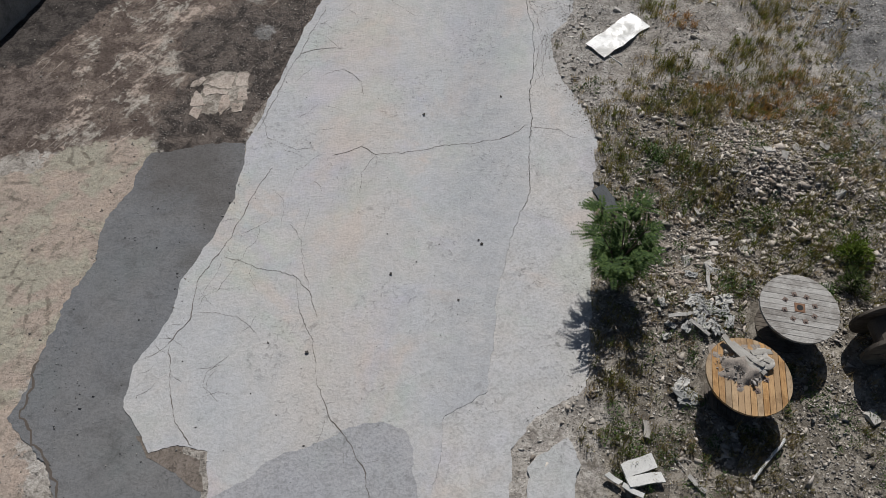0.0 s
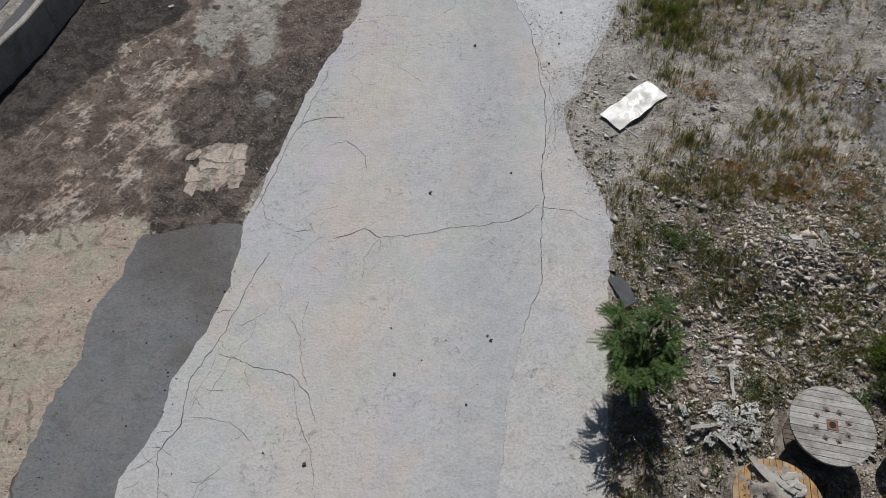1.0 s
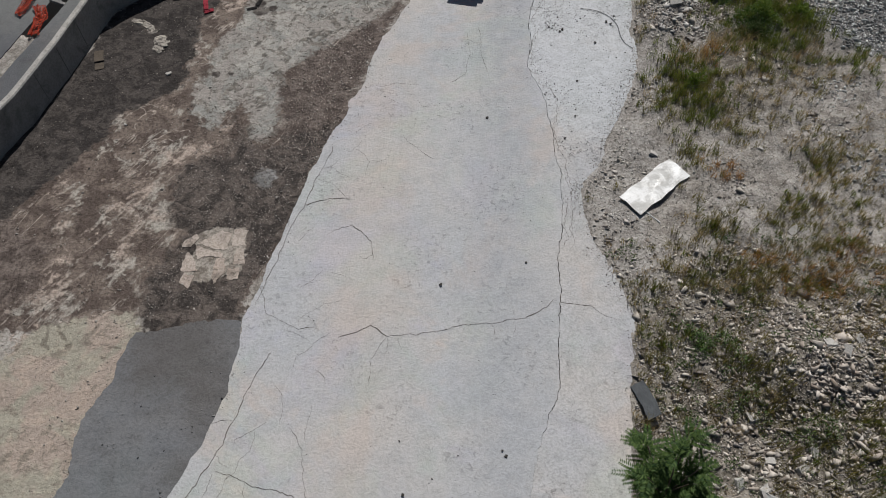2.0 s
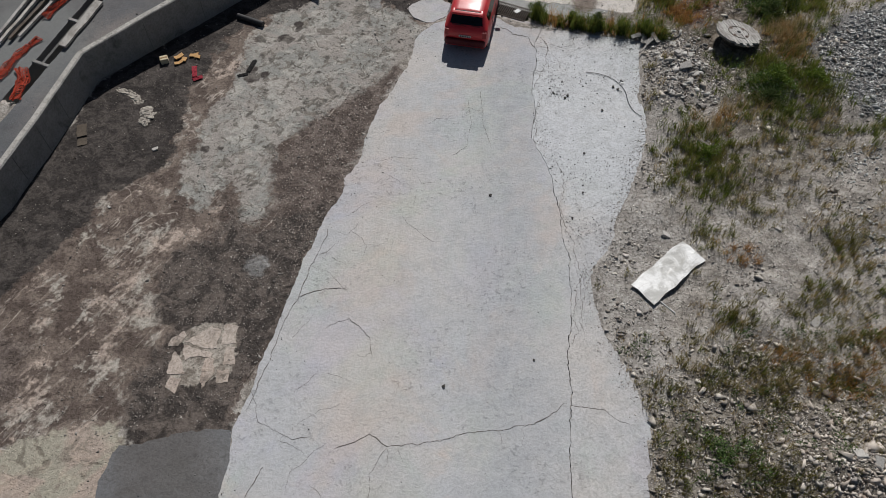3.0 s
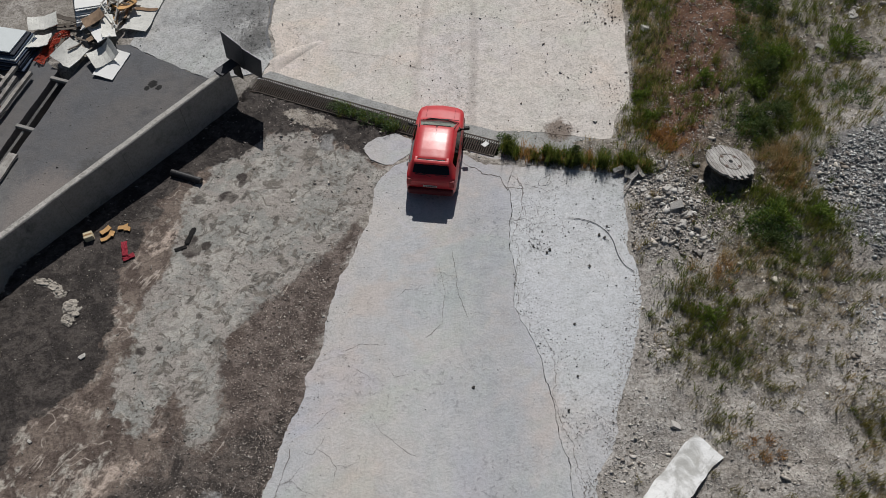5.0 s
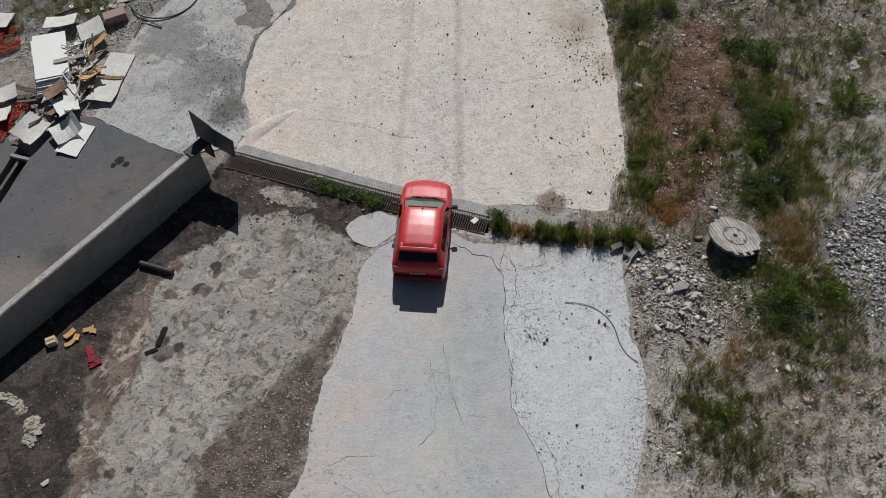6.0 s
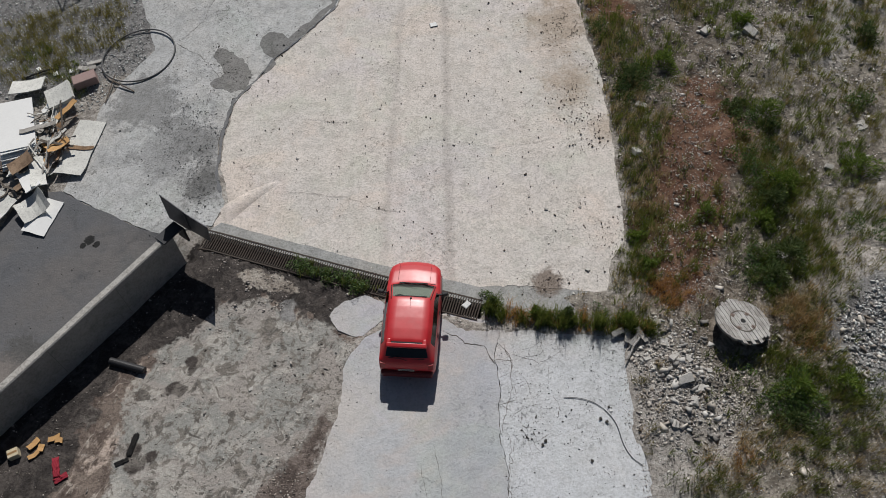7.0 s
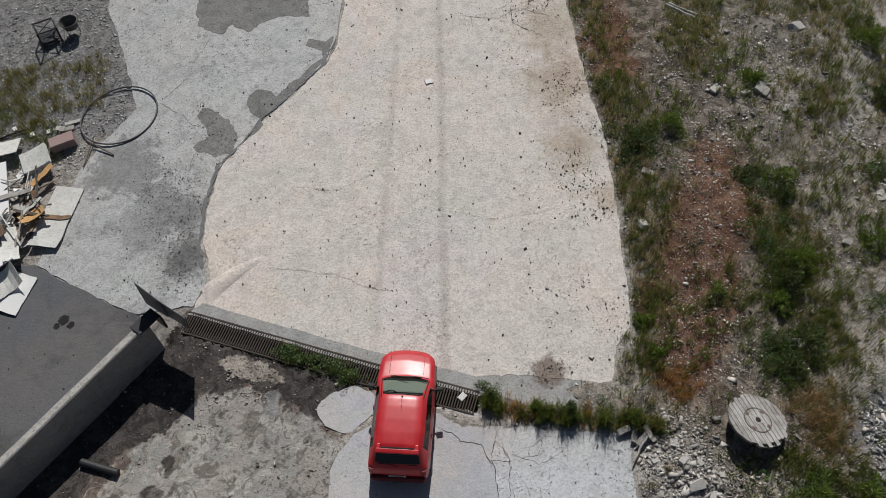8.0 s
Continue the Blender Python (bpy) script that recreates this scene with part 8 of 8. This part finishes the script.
def meadow(x, y):
    d = smooth01((fbm(x * 0.55, y * 0.4, 61) - 0.46) * 7)
    track = smooth01((inside(x, y, [(18.2, 43.4), (19.6, 42.5), (18.0, 39.9), (16.6, 38.3), (15.7, 36.5), (14.9, 34.2), (14.8, 32.6), (13.9, 31.2), (13.3, 32.0), (14.3, 34.0), (14.3, 36.4), (15.0, 38.5), (17.0, 40.6)]) + 0.25) / 0.5)
    gravel = smooth01((inside(x, y, [(22, 34), (15.7, 31.1), (13.6, 29.7), (12.2, 28.4), (12.0, 26.8), (13.2, 25.2), (22, 21)]) + 0.3) / 0.5)
    red = smooth01((inside(x, y, [(8.4, 33.5), (9.7, 36.3), (10.6, 39.0), (12.2, 38.5), (12.0, 35.4), (10.8, 32.3), (9.8, 31.4), (8.6, 31.0)]) + 0.2) / 0.6)
    bare = smooth01((inside(x, y, [(4, 15.5), (6.2, 17.5), (7, 21.5), (5.7, 25.5), (3.5, 22)]) + 0.1) / 0.5)
    return in_field(x, y) * (1 - gravel) * (1 - 0.92 * track) * (1 - 0.9 * red) * (1 - 0.95 * bare) * (0.03 + 0.97 * d)


x, y = strew(4700, 3.5, 20, 3, 50, lambda x, y: meadow(x, y) * 0.6)
blades("dry_grass", x, y, 0.075, R_.uniform(0.16, 0.42, len(x)), 22, 0.006, DRY, "dry straw-coloured grass tufts over the field")
x, y = strew(5600, 3.5, 20, 3, 50, lambda x, y: meadow(x, y) * 0.75)
blades("olive_grass", x, y, 0.065, R_.uniform(0.14, 0.36, len(x)), 21, 0.006, OLIVE, "olive-brown grass tufts over the field")
x, y = strew(6500, 8, 20, 26, 50, lambda x, y: np.clip(meadow(x, y) + 0.5 * meadow(x, y) * (x > 12), 0, 1) * 0.9)
blades("green_grass", x, y, 0.06, R_.uniform(0.14, 0.34, len(x)), 12, 0.0065, GREEN, "green grass tufts over the far field")
x, y = strew(3000, 3.8, 14, 4, 34, lambda x, y: meadow(x, y) * 0.4 + 0.06 * in_field(x, y))
blades("dead_stalks", x, y, 0.03, R_.uniform(0.15, 0.35, len(x)), 4, 0.005, varied("dead_stalk", (0.04, 0.03, 0.02), (0.13, 0.095, 0.055)), "dark dead stalks standing in the field", lean=0.2)
x, y = around([(8.1, 30.6), (8.4, 30.8), (7.8, 31.0), (8.3, 30.3), (10.1, 16.1), (9.6, 15.9), (10.8, 17.0), (11.8, 15.9), (11.4, 28.9), (11.9, 29.3), (11.6, 28.5), (8.6, 25.4), (7.9, 19.9), (8.5, 16.6)], 16, 0.32, 5)
blades("rust_weeds", x, y, 0.06, 0.30, 17, 0.006, RUSTY, "rust-orange dried weeds in the field", lean=0.8, category="weeds")
x, y = around([(11.4, 28.9), (11.9, 29.3), (11.7, 28.3), (11.2, 29.5), (9.3, 25.5), (8.2, 25.3)], 22, 0.4, 6)
blades("dry_grass", x, y, 0.08, 0.45, 18, 0.006, DRY, "thick dry grass beside the small spool", lean=0.9)
x, y = strew(5200, 12, 21, 30, 48, lambda x, y: meadow(x, y) * 0.4 + in_field(x, y) * 0.32 * smooth01((fbm(x * 0.9, y * 0.7, 64) - 0.42) * 6))
blades("olive_grass", x, y, 0.08, R_.uniform(0.12, 0.36, len(x)), 18, 0.0065, OLIVE, "olive grass tufts on the stony far field")
# green strip along the edge of the far roadway
x, y = strew(800, 7.2, 10.2, 31, 50, lambda x, y: in_field(x, y) * smooth01(1.3 - np.abs(inside(x, y, NORTH) + 0.7)) * smooth01((fbm(x * 0.8, y * 0.6, 71) - 0.36) * 6))
blades("green_grass", x, y, 0.07, R_.uniform(0.2, 0.5, len(x)), 16, 0.007, GREEN, "green grass strip along the far roadway")
x, y = strew(900, 7.2, 10.2, 31, 50, lambda x, y: in_field(x, y) * smooth01(1.3 - np.abs(inside(x, y, NORTH) + 0.7)) * smooth01((fbm(x * 0.8, y * 0.6, 72) - 0.4) * 6))
blades("dry_grass", x, y, 0.06, R_.uniform(0.2, 0.5, len(x)), 14, 0.006, DRY, "dry grass strip along the far roadway")
# leafy weeds
x, y = around([(12.6, 34.9), (12.3, 33.9), (12.9, 36.8), (12.5, 35.6), (9.5, 39.4), (9.3, 38.6), (16.5, 37), (18.9, 43.4), (10.2, 27.3), (10.7, 26.6), (9.8, 26.9), (14.7, 31.8), (10.9, 30.4), (11.1, 31.2), (9.2, 41.8)], 5, 0.35, 8)
leaves("leafy_weeds", x, y, 0.32, 0.5, 150, 0.035, LEAF, "dark green leafy weeds among stones")
x, y = around([(6.7, 14.2), (6.9, 13.6), (6.4, 13.9), (6.2, 14.4), (8.9, 11.8), (10.9, 10.5), (7.6, 9.8), (8.4, 8.9), (9.9, 9.4), (7.3, 12.6), (4.2, 5.8)], 4, 0.3, 9)
leaves("leafy_weeds", x, y, 0.26, 0.34, 110, 0.03, varied("bright_leaf", (0.04, 0.085, 0.018), (0.10, 0.16, 0.04), 0.5), "fresh green leafy weeds in the rubble")
# along the drain
drain_top = slab_top(0.02)
HEDGE = [(2.85, 30.85, 0.75, 15), (3.1, 30.6, 0.5, 8), (3.7, 30.45, 0.45, 9), (4.25, 30.3, 0.8, 15), (4.5, 30.2, 0.7, 8), (4.95, 30.1, 0.75, 13), (5.5, 30.0, 0.4, 8), (5.9, 29.85, 0.85, 14), (6.25, 29.75, 0.5, 8), (6.7, 29.6, 0.75, 13), (7.15, 29.45, 0.6, 11)]
x, y = around([p[:2] for p in HEDGE for _ in range(p[3])], 1, 0.13, 10)
tall_ = np.array([min(HEDGE, key=lambda p: abs(p[0] - a))[2] for a in x]) * R_.uniform(0.5, 1.05, len(x))
blades("green_grass", x, y, 0.07, tall_, 34, 0.0075, GREEN, "row of tall green grass tufts along the drain")
x, y = around([(3.35, 30.6), (3.6, 30.5), (3.9, 30.35), (4.6, 30.15), (5.3, 30.0), (5.6, 29.95), (6.4, 29.7), (7.0, 29.5)], 9, 0.2, 11)
blades("dry_grass", x, y, 0.06, R_.uniform(0.25, 0.6, len(x)), 16, 0.006, RUSTY, "dry stalks along the drain")
x, y = around([(2.7, 31.15), (2.95, 31.0), (4.3, 30.5), (5.9, 30.1)], 6, 0.2, 12)
leaves("leafy_weeds", x, y, 0.18, 0.28, 60, 0.028, LEAF, "leafy weeds at the end of the drain")
p = np.array([(-2.8, 33.1), (-2.4, 32.85), (-2.0, 32.7), (-1.6, 32.5), (-1.2, 32.3), (-0.9, 32.15)])
x, y = (np.repeat(p, 5, axis=0) + R_.normal(0, 0.13, (30, 2))).T
leaves("drain_weeds", x, y, 0.2, 0.3, 90, 0.03, varied("bright_leaf", (0.04, 0.085, 0.018), (0.10, 0.16, 0.04), 0.5), "fresh green weeds growing through the drain grate", on=drain_top)
x, y = (np.repeat(p, 6, axis=0) + R_.normal(0, 0.14, (36, 2)) + (0.1, -0.12)).T
blades("drain_grass", x, y, 0.05, 0.32, 14, 0.007, GREEN, "green grass tufts at the drain's edge", on=drain_top)
# beside the apron and the waste heap
x, y = strew(330, -15, -9.2, 42.5, 46.5, lambda x, y: (paved(x, y) < -0.05) * smooth01((fbm(x * 0.7, y * 0.7, 66) - 0.42) * 6))
blades("olive_grass", x, y, 0.09, 0.32, 20, 0.0075, OLIVE, "olive grass behind the waste heap", on=ground_z)
x, y = strew(260, -15, -9.2, 41.5, 44.8, lambda x, y: (paved(x, y) < -0.05) * smooth01((fbm(x * 0.7, y * 0.7, 67) - 0.45) * 6))
blades("green_grass", x, y, 0.08, 0.3, 18, 0.0075, GREEN, "green grass behind the waste heap", on=ground_z)


x, y = strew(9000, 3.9, 14, 3, 17.5, lambda x, y: in_field(x, y) * smooth01((fbm(x * 0.9, y * 0.9, 81) - 0.44) * 6) * 0.6 * (1 - 0.6 * np.exp(-((x - 9.3) ** 2 + (y - 13.4) ** 2) / 2.5)))
blades("olive_grass", x, y, 0.05, R_.uniform(0.1, 0.28, len(x)), 9, 0.0065, OLIVE, "thin olive grass growing through rubble")
x, y = strew(6000, 3.9, 14, 3, 17.5, lambda x, y: in_field(x, y) * smooth01((fbm(x * 0.9, y * 0.9, 82) - 0.45) * 6) * 0.4)
blades("dry_grass", x, y, 0.05, R_.uniform(0.1, 0.3, len(x)), 9, 0.006, DRY, "thin dry grass growing through rubble")
x, y = strew(1500, 3.9, 14, 3, 17.5, lambda x, y: in_field(x, y) * smooth01((fbm(x * 0.7, y * 0.7, 83) - 0.5) * 8) * 0.8)
leaves("leafy_weeds", x, y, 0.16, 0.2, 34, 0.028, LEAF, "low green weeds scattered in rubble")
x, y = strew(2400, 7, 20, 25, 50, lambda x, y: np.clip(meadow(x, y) * 1.4, 0, 1) * smooth01((fbm(x * 0.8, y * 0.8, 84) - 0.45) * 8) * 0.9)
leaves("leafy_weeds", x, y, 0.22, 0.34, 46, 0.03, varied("olive_leaf", (0.05, 0.07, 0.02), (0.15, 0.17, 0.055), 0.6), "low olive weeds over the far field")


def bush(x, y, r, h, n, material, label):
    """A weed bush: stems from one root, leaves thick on the crown and thin at the rim."""
    rng = np.random.default_rng(int(x * 31 + y * 17))
    a, q = rng.uniform(0, 2 * np.pi, n), rng.uniform(0, 1, n) ** 0.55
    lobe = 0.72 + 0.32 * np.sin(a * 3 + x) + 0.16 * np.sin(a * 7 + y)
    px_, py_ = x + np.cos(a) * r * q * lobe, y + np.sin(a) * r * q * lobe
    top_ = h * (1.0 - 0.75 * q ** 2) * (0.6 + 0.8 * fbm(px_ * 4, py_ * 4, 78))
    pz_ = ground_z(px_, py_) + top_ * rng.uniform(0.25, 1.0, n)
    size = 0.06 * rng.uniform(0.5, 1.5, n)
    u = np.stack([np.cos(a) + rng.normal(0, 0.5, n), np.sin(a) + rng.normal(0, 0.5, n), rng.uniform(0.1, 1.4, n)], 1)
    u /= np.linalg.norm(u, axis=1)[:, None]
    v = np.cross(u, rng.normal(0, 1, (n, 3)))
    v /= np.linalg.norm(v, axis=1)[:, None] + 1e-9
    p = np.stack([px_, py_, pz_], 1)
    V = np.stack([p - u * size[:, None], p + v * size[:, None] * 0.2, p + u * size[:, None], p - v * size[:, None] * 0.2], 1).reshape(-1, 3)
    root = Vector((x, y, gz(x, y)))
    t = thing("bush", Matrix.Translation(root), label, "bush", "weed bushes in the field")
    raw("foliage", V - np.array(root), np.arange(n * 4).reshape(-1, 4), material, t)
    bm = bmesh.new()
    for k in range(7):
        b = k * 0.9 + x
        rod(bm, (0, 0, -0.03), (math.cos(b) * r * 0.5, math.sin(b) * r * 0.5, h * 0.6), 0.008, 5, 0.004)
    part("stems", bm, BARK, t)


FRESH = plant("fresh_leaf", (0.07, 0.125, 0.018), (0.20, 0.265, 0.045), 0.4)
DEEP = plant("deep_leaf", (0.035, 0.062, 0.02), (0.12, 0.155, 0.048), 0.4)
for x, y, r, h, n, material in ((18.97, 42.6, 0.75, 0.75, 1500, FRESH), (15.45, 34.1, 0.9, 0.6, 1500, FRESH), (12.86, 33.8, 0.75, 0.7, 1500, FRESH), (12.3, 33.2, 0.7, 0.6, 1300, DEEP), (13.48, 36.9, 0.65, 0.6, 1200, FRESH), (13.3, 36.2, 0.5, 0.5, 700, DEEP),
                                (11.79, 32.6, 0.55, 0.5, 900, FRESH), (12.0, 31.2, 0.8, 0.7, 1600, DEEP), (10.58, 39.6, 0.7, 0.5, 1200, FRESH), (9.24, 39.1, 0.75, 0.65, 1500, DEEP), (7.7, 32.6, 0.34, 0.45, 600, FRESH), (7.75, 31.5, 0.36, 0.45, 600, FRESH), (10.06, 33.1, 0.4, 0.4, 500, FRESH),
                                (14.1, 41.3, 0.6, 0.5, 900, FRESH), (18.4, 40.0, 0.7, 0.7, 1200, DEEP), (12.47, 37.3, 0.5, 0.5, 700, DEEP), (11.3, 30.6, 0.6, 0.6, 1100, DEEP), (10.6, 27.0, 0.8, 0.6, 1500, FRESH), (10.2, 26.2, 0.6, 0.5, 1000, DEEP), (11.9, 26.9, 0.55, 0.5, 800, FRESH), (7.7, 23.8, 0.55, 0.4, 800, FRESH), (10.9, 10.6, 0.6, 0.6, 1200, FRESH), (10.6, 9.7, 0.55, 0.5, 1000, DEEP), (4.95, 30.15, 0.34, 0.8, 800, DEEP), (4.05, 30.4, 0.25, 0.6, 400, FRESH), (2.85, 30.9, 0.24, 0.65, 400, DEEP), (6.6, 29.75, 0.3, 0.55, 500, FRESH)):
    bush(x, y, r, h, n, material, "bright yellow-green weed bush on stony ground" if material == FRESH else "dark green weed bush on stony ground")


def build_tree(x, y):
    """A young tree: forked trunk, limbs, and feathered fronds of narrow leaflets."""
    rng = random.Random(4)
    t = thing("tree", Matrix.Translation((x, y, gz(x, y) - 0.05)), "young green feather-leaved tree at the road edge", "tree")
    bm = bmesh.new()
    limbs = []
    for k in range(9):
        a = k * 2.4 + rng.uniform(-0.3, 0.3)
        reach, high = rng.uniform(0.25, 0.9), rng.uniform(1.2, 2.45)
        p = Vector((rng.uniform(-0.06, 0.06), rng.uniform(-0.06, 0.06), 0))
        tip = Vector((math.cos(a) * reach, math.sin(a) * reach, high))
        prev, r = p, 0.03
        for i in range(1, 6):
            q = p.lerp(tip, i / 5) + Vector((math.cos(a), math.sin(a), 0)) * 0.12 * math.sin(i / 5 * math.pi) * -1
            rod(bm, prev, q, r, 6, r * 0.82)
            limbs.append((q, a, i / 5))
            prev, r = q, r * 0.82
    part("trunk", bm, BARK, t)
    V, F = [], []
    for q, a, s in limbs:
        if s < 0.35:
            continue
        for _ in range(7):
            b = a + rng.gauss(0, 1.0)
            d = Vector((math.cos(b), math.sin(b), rng.uniform(-0.15, 0.75))).normalized()
            ln = rng.uniform(0.35, 0.7)
            side = d.cross(Vector((0, 0, 1))).normalized()
            for i in range(3, 15):
                f = i / 14
                c = q + d * ln * f + Vector((0, 0, -0.22 * ln * f * f))
                for sg in (-1, 1):
                    lv = (side * sg + d * 0.55 + Vector((0, 0, rng.uniform(-0.35, 0.15)))).normalized()
                    size = 0.12 * (1.15 - 0.75 * abs(f - 0.4))
                    w = lv.cross(Vector((rng.uniform(-0.3, 0.3), rng.uniform(-0.3, 0.3), 1))).normalized() * size * 0.17
                    n = len(V)
                    m = c + lv * size * 0.45
                    V += [c, m + w, c + lv * size, m - w]
                    F.append((n, n + 1, n + 2, n + 3))
    crown = raw("crown", [tuple(v) for v in V], F, LEAF, t)
    crown["label"] = "crown of many narrow green leaflets"


build_tree(4.5, 10.1)

# ---- loose bits on the yard's mud and along the road's west edge ----
x, y = strew(2600, -14, -4, 14, 33, lambda x, y: (x > np.interp(y, [p[1] for p in WALL_LINE], [p[0] for p in WALL_LINE]) + 0.4) * (paved(x, y) < -0.03) * (0.12 + 0.75 * smooth01((fbm(x * 1.1, y * 1.1, 71) - 0.5) * 6)) * smooth01((-7.6 - x) / 2.5))
pebbles("mud_bits", x, y, np.clip(R_.lognormal(-3.75, 0.42, len(x)), 0.012, 0.06), varied("mud_bit", (0.10, 0.09, 0.075), (0.62, 0.56, 0.45)), "pale chips and straw crumbs strewn over dark mud", category="grit", corners=6)
x, y = strew(2400, -6.2, -1.5, 20.5, 29, lambda x, y: smooth01(1 - np.abs(-inside(x, y, ROAD_WEST + STRIP_EAST) - 1.0) / 1.2) * (paved(x, y) < -0.05) * (0.1 + smooth01((fbm(x * 0.9, y * 0.9, 73) - 0.42) * 6)))
pebbles("yard_pebbles", x, y, np.clip(R_.lognormal(-3.2, 0.4, len(x)), 0.02, 0.1), varied("yard_pebble", (0.20, 0.17, 0.15), (0.62, 0.57, 0.52)), "pale pebbles lying on the brown gritty yard", category="stones", corners=7)
x, y = strew(12000, -6, 2, 16, 30, lambda x, y: (lambda d: (d > 0.04) * smooth01(1 - d / 1.3))(inside(x, y, ROAD_WEST + STRIP_EAST)) * (x < 0.6) * smooth01((fbm(x * 1.6, y * 1.6, 75) - 0.42) * 6) * 0.6)
pebbles("road_grit", x, y, np.clip(R_.lognormal(-3.95, 0.45, len(x)), 0.010, 0.07), varied("edge_grit", (0.06, 0.055, 0.05), (0.26, 0.24, 0.22)), "dark crumbs washed onto the roadway's ragged edge", on=slab_top(0.042), category="grit", corners=6)
for x, y, sx, sy, turn in ((-12.34, 24.64, 0.54, 0.31, -74), (-12.21, 24.17, 0.32, 0.3, -76)):
    board("cardboard", x, y, gz(x, y) + 0.02, (sx, sy, 0.008), turn, 1, -1, plain("muddy_card", (0.105, 0.086, 0.068), 0.95, vary=0.45, scale=9), "flat muddy cardboard trodden into the dark mud", "cardboard", "muddy cardboard", 0.012, 0.04)
x, y = 3.18 + R_.normal(0, 0.14, 70), 26.88 + R_.normal(0, 0.12, 70)
pebbles("strip_grit", x, y, np.clip(R_.lognormal(-3.6, 0.5, 70), 0.012, 0.09), STONE_DARK, "dark crumbs gathered on the whitish concrete strip", on=slab_top(0.034), category="grit", corners=6)
x, y = strew(46000, 4.2, 15, 3, 31, lambda x, y: in_field(x, y) * (0.25 + 0.75 * smooth01((fbm(x * 0.8, y * 0.8, 77) - 0.42) * 5)) * 0.75)
pebbles("field_grit", x, y, np.clip(R_.lognormal(-3.3, 0.4, len(x)), 0.02, 0.09), varied("field_pebble", (0.10, 0.09, 0.08), (0.66, 0.62, 0.57)), "small grey and pale pebbles strewn over the field", category="stones", corners=6)
x, y = strew(9000, 7.6, 13, 30, 41, lambda x, y: in_field(x, y) * np.exp(-(((x - 10.1) / 1.6) ** 2)) * (0.3 + 0.7 * smooth01((fbm(x * 0.9, y * 0.9, 79) - 0.42) * 5)) * 0.6)
pebbles("field_grit", x, y, np.clip(R_.lognormal(-3.05, 0.45, len(x)), 0.025, 0.16), varied("red_soil_pebble", (0.13, 0.095, 0.08), (0.60, 0.52, 0.46)), "brown and pale stones strewn over reddish soil", category="stones", corners=6)
